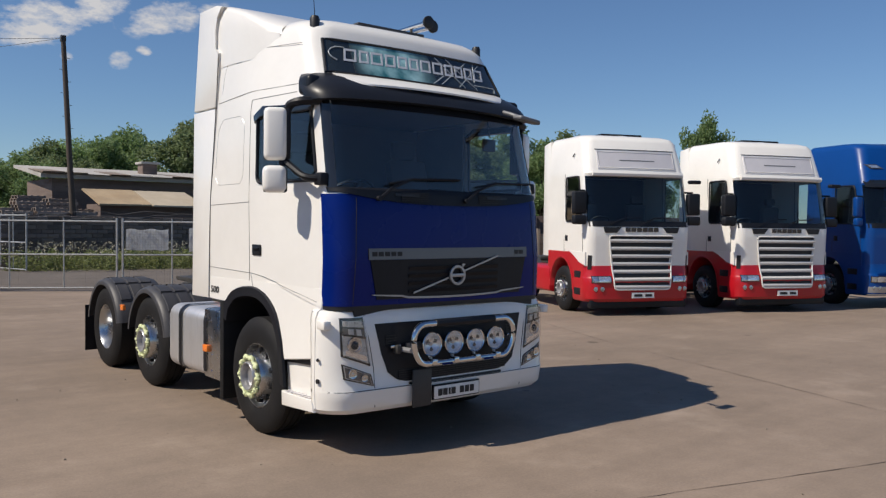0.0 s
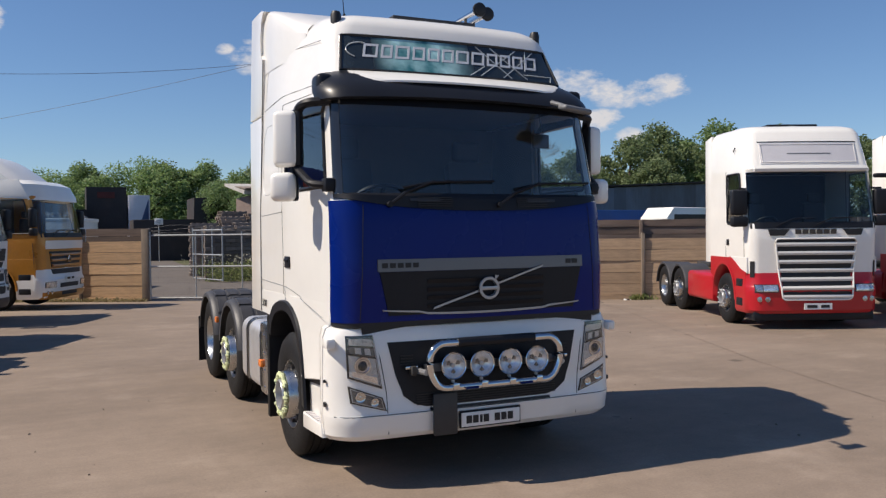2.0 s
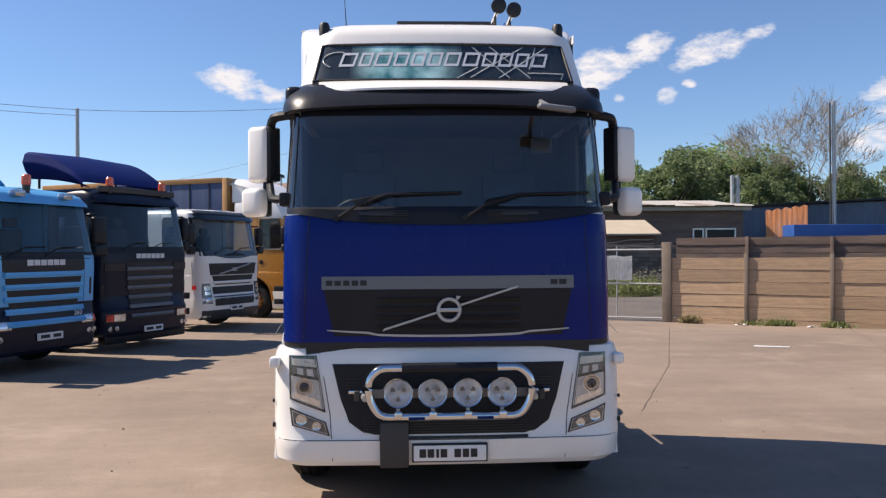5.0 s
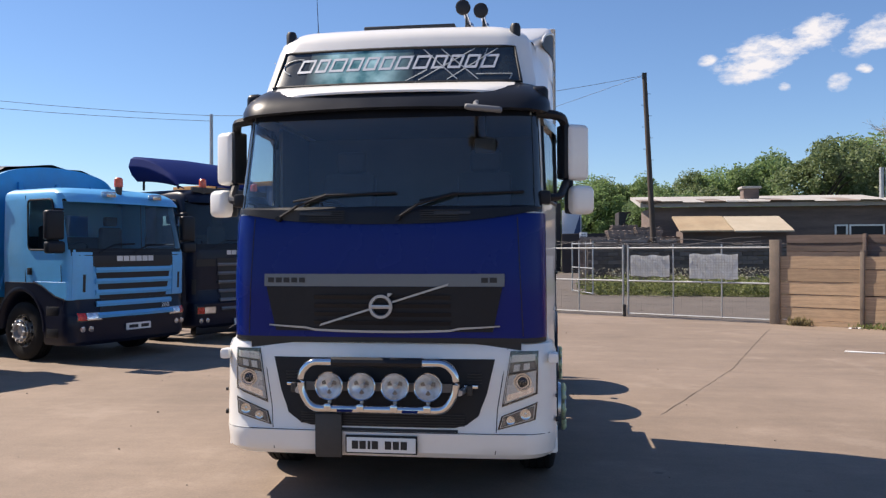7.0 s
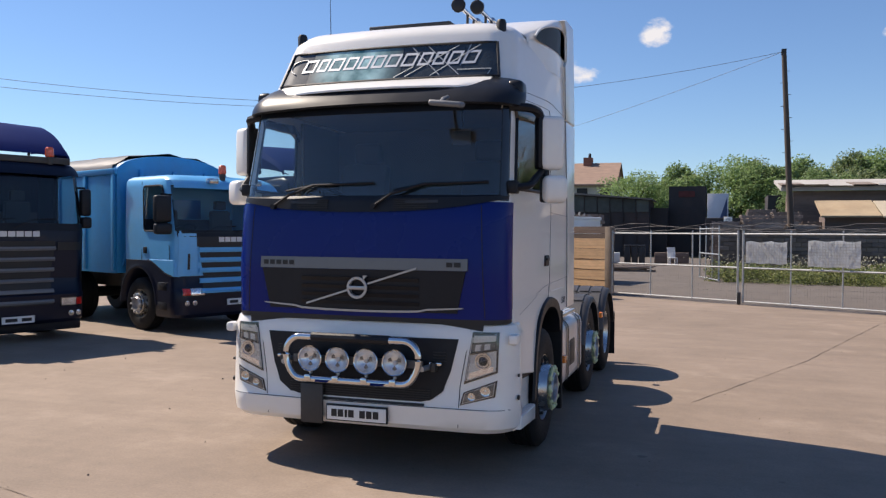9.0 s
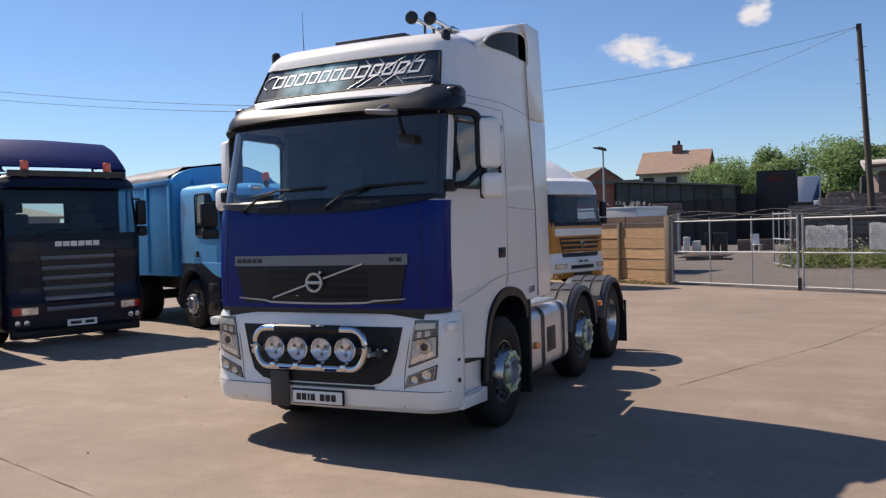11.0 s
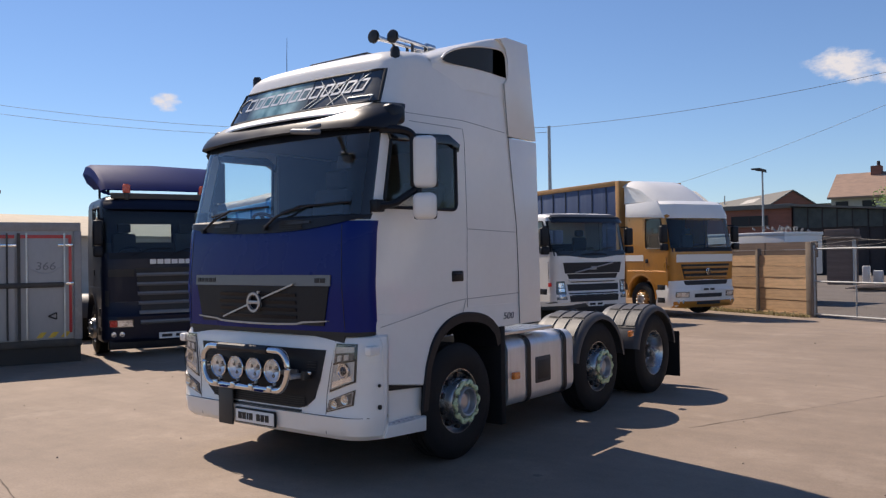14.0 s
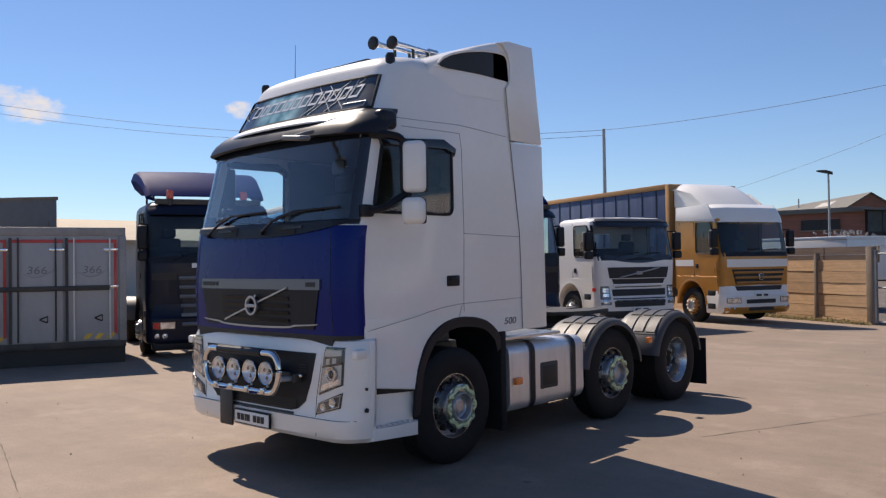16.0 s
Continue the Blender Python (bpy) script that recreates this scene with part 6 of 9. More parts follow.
        for x in (0.92, 1.06):
            b = BM()
            y = bp.front(x, hz - 0.13)
            lathe(b, [(y + 0.01, 0.05), (y - 0.012, 0.05), (y - 0.018, 0.0001)], "y", 14, (s * x, 0, hz - 0.13), cap=False)
            rp("fog_lamp", b, "lens", root)
    pz = S.get("plate", 0.42)
    pl = rp("number_plate", bx(-0.26, 0.26, -0.045, -0.02, pz, pz + 0.115), "plate", root)
    for x, w in ((-0.21, 0.19), (0.05, 0.16)):
        part("plain_bar", bx(x, x + w, -0.049, -0.044, pz + 0.03, pz + 0.085), "ink", pl)
    # visor, wipers
    if S.get("visor"):
        rows = [[(x, sh.front(x, z) - off, z) for x in [-W + 0.06 + (2 * W - 0.12) * i / 16 for i in range(17)]] for z, off in ((z1 - 0.05, 0.10), (z1, 0.09), (z1 + 0.10, 0.02))]
        rp("sun_visor", grid(BM(), rows, 0.012), S["visor"], root)
    b = BM()
    for x in (-0.75, -0.05):
        tube(b, [(x, sh.front(x, z0 - 0.05) - 0.03, z0 - 0.05), (x + 0.35, sh.front(x, z0 + 0.10) - 0.03, z0 + 0.09), (x + 0.75, sh.front(x + 0.7, z0 + 0.08) - 0.025, z0 + 0.10)], 0.012, 5)
    rp("wiper", b, "black", root)
    seats_and_dash(root, W, 0.12, z0 - 0.03, z1)
    b = BM()
    grid(b, [[(x, back - 0.06, z) for x in (-W + 0.05, 0, W - 0.05)] for z in (1.2, z0 + 0.24)])
    if not S.get("rear_window"):
        grid(b, [[(x, back - 0.06, z) for x in (-W + 0.05, 0, W - 0.05)] for z in (z0 + 0.1, z1 + 0.05)])
    grid(b, [[(x, y, z1 + 0.06) for x in (-W + 0.1, 0, W - 0.1)] for y in (0.35, back - 0.06)])
    grid(b, [[(x, y, 1.25) for x in (-W + 0.1, 0, W - 0.1)] for y in (0.2, back - 0.06)])
    rp("cab_lining", b, "seat" if S.get("dark_in") else "liner", root, "", 0)
    # chassis and wheels
    ends = S.get("wheels", (1.40, 4.6))
    L = S.get("length", ends[-1] + 0.8)
    for s in (-1, 1):
        rp("chassis_rail", bx(*sorted((s * 0.36, s * 0.44)), 0.4, L, 0.70, 0.96), S.get("rail", "steel"), root)
    for y in ends:
        rp("axle", tube(BM(), [(-1.0, y, 0.5), (1.0, y, 0.5)], 0.07, 8), "steel", root)
    rp("engine", bx(-0.4, 0.4, 0.5, 1.9, 0.5, 1.2, bevel=0.05), "steel", root)
    rp("crossmember", bx(-0.42, 0.42, 2.4, 2.5, 0.72, 0.94), "steel", root)
    for k, y in enumerate(ends):
        for s in (-1, 1):
            wheel(root, s * (W - 0.03), y, 0.50, 0.30 if k == 0 else 0.55, s, "convex" if k == 0 or (len(ends) > 2 and k == 1) else "dish", S.get("rim", "alu"), "alu")
            if k and S.get("guards"):
                rows = [[(s * xx, y + r * 1.02 * math.cos(radians(a)), 0.5 + r * math.sin(radians(a))) for a in range(5, 176, 10)] for xx, r in ((0.6, 0.58), (W - 0.03, 0.60), (W, 0.585), (W, 0.54))]
                rp("mudguard", grid(BM(), rows), "mud", root, "", 60)
    if S.get("side_tank"):
        for s in (-1, 1):
            b = px(rounded(0.62, 1.2, 0.36, 0.96, 0.08, 4), "y", 2.15, ends[1] - 0.62, 0.012)
            if s < 0:
                for v in b.verts:
                    v.co.x *= -1
            rp("side_skirt", b, S["side_tank"], root)
        rp("fifth_wheel", bx(-0.45, 0.45, ends[1] + 0.1, ends[1] + 1.0, 0.98, 1.1, bevel=0.03), "steel", root)
    if S.get("beacons"):
        bz2 = zr + 0.03
        if len(S["beacons"]) > 1:
            rp("roof_bar", bx(-1.05, 1.05, 0.31, 0.38, zr - 0.06, zr + 0.05, bevel=0.01), "steel", root)
        for x in S["beacons"]:
            b = BM()
            lathe(b, [(zr + 0.05, 0.06), (zr + 0.07, 0.075), (zr + 0.20, 0.07), (zr + 0.225, 0.05), (zr + 0.23, 0.0001)], "z", 16, (x, 0.345, 0), cap=False)
            bn = rp("beacon", b, "beacon", root)
            part("beacon_base", lathe(BM(), [(zr - 0.08, 0.05), (zr + 0.05, 0.065), (zr + 0.06, 0.06)], "z", 14, (x, 0.345, 0)), "steel", bn)
    if S.get("roof_lamps"):
        for x in (-0.45, 0.55):
            rp("roof_lamp", bx(x - 0.10, x + 0.10, 0.10, 0.24, zr - 0.15, zr - 0.05, bevel=0.015), "lens", root)
    return root, sh


M["grille_black"] = surface("dull_black_grille", (0.022, 0.022, 0.025), 0.6, 0, 0.2, 8)
M["silver_white"] = surface("pearl_white_slat", (0.62, 0.61, 0.59), 0.35, 0.1, 0.05, 2)
M["beacon"] = surface("beacon_lens", (0.75, 0.10, 0.03), 0.25, 0, 0.15, 20, coat=0.6)


def roof_hood(root, y0, y1, z0, z1, w, material):
    """A rolled wind deflector over a day cab."""
    b = BM()
    n = 12
    prof = []
    for k in range(n + 1):
        t = k / n
        prof.append((y0 + (y1 - y0) * t, z0 + (z1 - z0) * math.sin(t * math.pi / 2) ** 0.8))
    half = [(-w + 0.17, 0.50), (-w + 0.02, 0.36), (-w - 0.05, 0.20), (-w, 0.05), (-w + 0.08, 0.0)]
    half += [(0, -0.03)] + [(-x, d) for x, d in half[::-1]]
    rows = [[(x * (0.90 + 0.10 * (y - y0) / (y1 - y0)), y, z - d * (0.2 + 0.8 * (z - z0) / (z1 - z0))) for y, z in prof] for x, d in half]
    grid(b, rows, (0, 0, -0.02))
    hd = rp("wind_deflector", b, material, root)
    b = BM()
    for s in (-1, 1):
        tube(b, [(s * w * 0.8, y1 - 0.1, z0 - 0.1), (s * w * 0.8, y1 - 0.1, z1 - 0.05)], 0.025, 6)
        tube(b, [(s * w * 0.8, y0 + 0.15, z0 - 0.1), (s * w * 0.8, y0 + 0.2, z0 + 0.05)], 0.025, 6)
    part("stay", b, "black", hd)
    return hd


# two white and red tractors
RED = dict(foot=0.86, reach=0.13, mirror_half=0.155, frame_r=0.016, paint="white", low="red", arch="red", bumper="red", screen=(1.99, 2.96), roof=3.90, high=True, grille=(0.56, 1.70, 0.76, 7), frame="white", slat=0.45, slat_paint="silver_white", flutes=True, flute_in=0.50, valance=True, badge=(1.83, 0.40), mark="lamp_dark",
           lamp=0.70, plate=0.38, wheels=(1.40, 4.35, 5.55), guards=True, side_tank="red", mirror="black", back=2.15, dark_in=True, rim="alu", pillar="white")
for k, (x, y) in enumerate(((9.78, 5.42), (13.15, 4.0))):
    root, sh = lorry("white lorry tractor unit with red bumper and skirts", pose(x, y, 0, 0, 0, -23), RED)
    rp("roof_panel", sh.patch(-0.93, 0.93, 3.12, 3.52, 0.012, 0.02, 14, 3, -0.92, 0.92), "panel_grey", root)
    rp("plain_bar", grid(BM(), [[(-0.42 + 0.084 * q, sh.front(-0.42 + 0.084 * q, z) - 0.016, z) for q in range(11)] for z in (3.30, 3.322)], 0.004), "slat_grey", root)
    rp("panel_frame", tube(BM(), [(u, sh.front(u, w) - 0.014, w) for u, w in [(-0.90 + 1.80 * q / 12, 3.15) for q in range(13)] + [(0.90 - 1.80 * q / 12, 3.49) for q in range(13)]], 0.008, 5, True), "white", root)
    rp("panel_joint", sh.patch(-0.95, 0.95, 3.535, 3.552, 0.006, 0.01, 14, 1), "ink", root)
    rp("screen_header", sh.patch(-1.08, 1.08, 2.97, 3.07, 0.07, 0.06, 16, 2), "white", root)
    rp("roof_hatch", bx(-0.5, 0.5, 1.0, 1.6, 3.90, 3.95, bevel=0.02), "black", root)
    for s in (-1, 1):
        rp("side_fairing", px([(2.12, 1.2), (2.5, 1.2), (2.5, 3.78), (2.12, 3.84)], "x", s * 1.16, s * 1.215, 0.01), "white", root)
        b = BM()
        tube(b, [(s * 1.19, 0.9, 3.48), (s * 1.21, 0.95, 3.40)], 0.012, 5)
        rp("grab_hook", b, "black", root)
    rp("front_mirror", bx(1.05, 1.32, -0.12, 0.02, 2.82, 2.90, bevel=0.03), "black", root)

# royal blue tractor beyond them
root, sh = lorry("royal blue lorry tractor unit with a high roof", pose(16.75, 2.75, 0, 0, 0, -23),
                 dict(paint="royal", screen=(2.02, 2.95), roof=4.02, high=True, grille=(0.95, 1.75, 0.62, 4), slat_paint="gloss_black", frame="royal", badge=(1.66, 0.25), lamp=0.62, plate=0.35,
                      bumper="royal", wheels=(1.40, 4.35, 5.55), guards=True, back=2.2, dark_in=True, visor="gloss_black", pillar="royal", mirror="royal"))
for s in (-1, 1):
    rl = rp("roof_lamp", sh.patch(s * 0.62, s * 0.98, 3.36, 3.46, 0.012, 0.03, 8, 3, s * 0.80, s * 1.10), "lamp_grey", root)
    part("clear_lens", sh.patch(s * 0.70, s * 0.96, 3.38, 3.44, 0.020, 0.012, 6, 2, s * 0.80, s * 1.04), "bright", rl)
    rp("bumper_corner", Shell(BUMPER(1.25)).patch(s * 0.62, s * 1.17, 0.31, 0.52, 0.012, 0.03, 10, 2), "silver", root)
rp("screen_header", sh.patch(-1.06, 1.06, 2.90, 3.08, 0.05, 0.05, 18, 2), "gloss_black", root)
rp("badge_panel", sh.patch(-0.66, 0.66, 1.10, 1.80, 0.008, 0.012, 12, 3), "gloss_black", root)

# navy tractor with beacons and a rolled wind deflector: one nearer, one farther down the row
NAVY = dict(foot=0.9, paint="navy", screen=(1.98, 2.88), roof=3.10, grille=(0.62, 1.70, 0.66, 6), slat=0.36, slat_paint="slat_grey", badge=(1.82, 0.40), mark="letter", flutes=True, lamp=0.58, plate=0.34, ind="red_lens",
            wheels=(1.40, 4.6), guards=True, beacons=(-0.76, 0.70), valance=True, mirror_half=0.09, reach=0.06, back=1.95, dark_in=True, rear_window=True, visor="navy", rim="silver")
for x, y, rz in ((-8.3, 4.78, 69), (-5.3, 10.85, 66)):
    root, sh = lorry("navy blue lorry with orange beacons and roof deflector", pose(x, y, 0, 0, 0, rz), NAVY)
    roof_hood(root, 0.62, 1.95, 3.24, 3.84, 1.27, "navy_hood")

# pale blue tipper with a sheeted body
root, sh = lorry("sky blue tipper lorry with dark stripes on the front", pose(-6.0, 7.75, 0, 0, 0, 69),
                 dict(foot=0.97, paint="sky", low="navy", arch="navy", bumper="navy", screen=(1.88, 2.72), roof=2.92, grille=(0.72, 1.66, 0.82, 5), slat=0.47, slat_paint="sky", badge=(1.73, 0.40), lamp=0.70, plate=0.50, ind="red_lens", visor="sky", mirror_half=0.16, reach=0.19,
                      wheels=(1.40, 4.4, 5.7), beacons=(-0.1,), roof_lamps=True, back=1.85, dark_in=True, rear_window=True, rim="alu", length=7.5))
rp("badge_band", sh.patch(-0.86, 0.86, 1.60, 1.86, 0.009, 0.015, 16, 2), "ink", root)
lettering("painted_number", "260", 0.11, "plate", root, pose(0.50, -0.045, 0.855, 90, 0, 0), 1.1)
for s in (-1, 1):
    rp("corner_vane", sh.patch(s * 0.86, s * 1.18, 1.08, 1.84, 0.016, 0.015, 7, 4), "sky", root)
    rp("vane_slot", sh.patch(s * 0.99, s * 1.035, 1.18, 1.47, 0.022, 0.012, 2, 2), "ink", root)
bd = rp("tipper_body", px([(-1.25, 1.05), (1.25, 1.05), (1.25, 3.05)] + [(1.25 * math.cos(radians(a)), 3.05 + 0.36 * math.sin(radians(a))) for a in range(10, 180, 10)] + [(-1.25, 3.05)], "y", 2.15, 7.6, 0.02), "sky_body", root)
for s in (-1, 1):
    for y in (2.2, 3.3, 4.4, 5.5, 6.6, 7.45):
        part("body_rib", bx(*sorted((s * 1.25, s * 1.30)), y, y + 0.10, 1.1, 3.0, bevel=0.01), "sky_body", bd)
    part("top_rail", bx(*sorted((s * 1.24, s * 1.31)), 2.15, 7.6, 2.98, 3.10, bevel=0.02), "sky_body", bd)
for x in (-0.75, 0.0, 0.75):
    part("headboard_rib", bx(x - 0.05, x + 0.05, 2.09, 2.15, 1.2, 3.1, bevel=0.01), "sky_body", bd)
b = BM()
for k in range(9):
    tube(b, [(-1.15 + 0.055 * k, 2.08, 1.3 + 0.2 * k), (-0.85 + 0.055 * k, 2.08, 1.3 + 0.2 * k)], 0.015, 5)
tube(b, [(-1.17, 2.08, 1.2), (-0.68, 2.08, 3.0)], 0.02, 5)
tube(b, [(-0.87, 2.08, 1.2), (-0.38, 2.08, 3.0)], 0.02, 5)
part("ladder", b, "sky_body", bd)
b = BM()
rows = [[(1.28 * math.cos(radians(a)) * 1.01, y, 3.06 + 0.40 * math.sin(radians(a)) + 0.03 * math.sin(y * 5 + a)) for a in range(0, 181, 15)] for y in [2.3 + 0.55 * k for k in range(10)]]
part("load_sheet", grid(b, rows), "charcoal", bd, "grey rolled load sheet", 60)
rp("side_tank", px(rounded(0.65, 1.2, 0.40, 0.95, 0.08, 4), "y", 2.3, 3.6, 0.01), "alu", root)

# white day cab
root, sh = lorry("white lorry with a black sun visor and dark grille", pose(-4.5, 15.0, 0, 0, 0, 66),
                 dict(paint="white", screen=(1.90, 2.72), roof=2.92, grille=(1.10, 1.32, 0.84, 1), foot=0.94, slat=0.30, slat_paint="white", badge=(1.47, 0.09), mark="silver", lamp=0.40, plate=0.47, bumper="white", tall_lamp=(0.66, 1.14),
                      visor="gloss_black", wheels=(1.40, 4.8), guards=True, back=1.95, dark_in=True, rear_window=True, rim="silver", pillar="black", mirror_half=0.12))
rp("upper_grille", sh.patch(-0.90, 0.90, 1.34, 1.62, 0.014, 0.02, 14, 3, -0.96, 0.96), "grille_black", root)
for z in (1.40, 1.48, 1.56):
    rp("grille_rib", sh.patch(-0.88, 0.88, z, z + 0.02, 0.020, 0.01, 14, 1), "ink", root)
b = BM()
tube(b, [(-0.62, sh.front(0.5, 1.36) - 0.04, 1.36), (0.62, sh.front(0.5, 1.6) - 0.04, 1.60)], 0.018, 6)
rp("diagonal_bar", b, "silver", root)
for za, zb, wa, wb in ((0.885, 1.055, 0.82, 0.84), (0.60, 0.83, 0.78, 0.82)):
    op = rp("lower_opening", Shell(BUMPER(1.24)).patch(-wa, wa, za, zb, 0.012, 0.02, 14, 2, -wb, wb), "grille_black", root)
    for q in range(2):
        z = za + (zb - za) * (q + 0.8) / 2.6
        part("opening_rib", Shell(BUMPER(1.24)).patch(-wa + 0.03, wa - 0.03, z, z + 0.02, 0.018, 0.01, 14, 1), "ink", op)
# the black screen surround dips to a shallow point in the middle
rows = [[(x, sh.front(x, z) - 0.012, z) for x, z in [(-1.14 + 2.28 * i / 20, (1.93 if top else 1.86 - 0.13 * (1 - (abs(i - 10) / 10) ** 1.6))) for i in range(21)]] for top in (0, 1)]
rp("screen_apron", grid(BM(), rows, 0.012), "gloss_black", root)
rp("screen_surround", sh.patch(-1.13, 1.13, 2.68, 2.90, 0.05, 0.05, 20, 3), "black", root)
rp("bumper_lip", Shell(BUMPER(1.25)).patch(-1.16, 1.16, 0.28, 0.50, 0.012, 0.04, 18, 2), "charcoal", root)
rp("marker_lamp", bx(-1.25, -1.2, 0.25, 0.35, 1.0, 1.1), "red_lens", root)

# gold and white curtain-sider
root, sh = lorry("gold and white curtain-sided lorry beside the fence", pose(-2.84, 18.75, -0.015, 0, 0, 66),
                 dict(paint="gold", low="gold", bumper="white", screen=(1.98, 2.86), roof=3.35, high=True, grille=(1.10, 1.52, 0.95, 3), foot=0.84, slat=0.46, slat_paint="gold", badge=(1.30, 0.08), mark="chrome", lamp=0.585, plate=0.74, mirror_half=0.12,
                      wheels=(1.40, 5.6), guards=True, back=2.1, dark_in=True, rim="tan", pillar="gold", length=9.5))
rp("gold_lip", Shell(BUMPER(1.25)).patch(-1.18, 1.18, 0.29, 0.47, 0.014, 0.04, 18, 2), "gold", root)
rp("grille_gap", Shell(BUMPER(1.24)).patch(-0.80, 0.80, 0.93, 1.055, 0.010, 0.02, 14, 2, -0.86, 0.86), "grille_black", root)
for w, za, zb in ((0.52, 0.57, 0.68), (0.45, 0.37, 0.46)):
    rp("air_slot", Shell(BUMPER(1.25)).patch(-w, w, za, zb, 0.022, 0.02, 10, 2), "grille_black", root)
rp("white_band", sh.patch(-1.10, 1.10, 1.58, 1.80, 0.012, 0.02, 16, 2), "white", root)
b = BM()
lathe(b, [(0.06, 0.095), (-0.03, 0.095), (-0.035, 0.08), (-0.025, 0.08)], "y", 24, (0, 0, 1.31), cap=False)
for a in (90, 210, 330):
    tube(b, [(0, -0.03, 1.31), (0.085 * math.cos(radians(a)), -0.03, 1.31 + 0.085 * math.sin(radians(a)))], 0.012, 5)
rp("round_badge", b, "chrome", root)
rows = []
for z, f, w in ((2.84, 0.10, 1.22), (2.95, 0.12, 1.23), (3.25, 0.28, 1.21), (3.36, 0.50, 1.12)):
    rows.append([(x, f + 0.10 * (x / w) ** 2 + 0.25 * max(0, (abs(x) - w + 0.3) / 0.3) ** 2, z) for x in [-w + 2 * w * i / 20 for i in range(21)]])
rp("white_cab_roof", grid(BM(), rows, 0.02), "white", root, "white painted cab roof front")
for s in (-1, 1):
    rp("roof_side", px([(0.42, 2.86), (2.08, 2.95), (2.06, 3.34), (0.70, 3.36)], "x", s * 1.195, s * 1.235, 0.01), "white", root)
b = BM()
n = 8
rows = []
for k in range(n + 1):
    t = k / n
    y, z = 0.75 + 1.45 * t, 3.36 + 0.72 * math.sin(t * math.pi / 2)
    rows.append([(x, y + 0.15 * (x / 1.15) ** 2, z - 0.18 * max(0, (abs(x) - 0.85) / 0.3)) for x in [-1.15 + 2.3 * i / 12 for i in range(13)]])
grid(b, rows, (0, 0, -0.03))
for s in (-1, 1):
    prism(b, [(0.95, 3.36), (2.2, 3.36), (2.2, 3.92), (1.5, 3.74)], "x", s * 1.12, s * 1.15)
rp("wind_deflector", b, "white", root)
bd = rp("load_body", bx(-1.25, 1.25, 2.35, 9.4, 1.05, 4.05, bevel=0.02), "curtain", root, "dark blue curtain-sided body")
part("headboard", bx(-1.27, 1.27, 2.28, 2.42, 1.0, 4.08, bevel=0.02), "tan", bd)
for s in (-1, 1):
    part("corner_post", bx(*sorted((s * 1.20, s * 1.285)), 2.28, 2.46, 1.0, 4.08, bevel=0.02), "tan", bd)
    part("top_rail", bx(*sorted((s * 1.2, s * 1.28)), 2.46, 9.4, 3.94, 4.09, bevel=0.01), "tan", bd)
    for k in range(9):
        y = 2.9 + 0.7 * k
        part("strap", bx(*sorted((s * 1.25, s * 1.262)), y, y + 0.05, 1.1, 3.94), "navy", bd)

for s in (-1, 1):
    rp("white_stripe", bx(*sorted((s * 1.236, s * 1.246)), 1.30, 2.08, 1.62, 1.80), "white", root)
# box body with rear doors at the end of the row
M["trailer_rail"] = surface("dull_grey_rail", (0.30, 0.285, 0.275), 0.55, 0.2, 0.2, 2, (0.15, 0.13, 0.12), 0.5)
root = empty("box_trailer", pose(-8.95, 3.28, 0, 0, 0, 68))
tagged(root, "white box trailer body with doors, red edging and locking bars", "trailer")
bd = rp("body", bx(-5.2, 0, 0, 2.5, 0.42, 2.42, bevel=0.015), "trailer", root)
part("top_rail", bx(-5.2, 0.01, -0.02, 2.5, 2.40, 2.56, bevel=0.01), "trailer_rail", bd)
part("end_post", bx(-0.11, 0.02, -0.045, 0.1, 0.42, 2.40, bevel=0.012), "trailer_rail", bd)
part("sill", bx(-5.2, 0.01, -0.03, 2.4, 0.30, 0.43, bevel=0.01), "steel", bd)
# black block from the sill down to the ground
part("under_guard", bx(-5.2, 0.0, 0.05, 2.3, 0.0, 0.30), "ink", bd)
part("buffer_rail", bx(-4.9, -0.28, -0.09, -0.02, 1.38, 1.47, bevel=0.015), "steel", bd)
x = -0.13
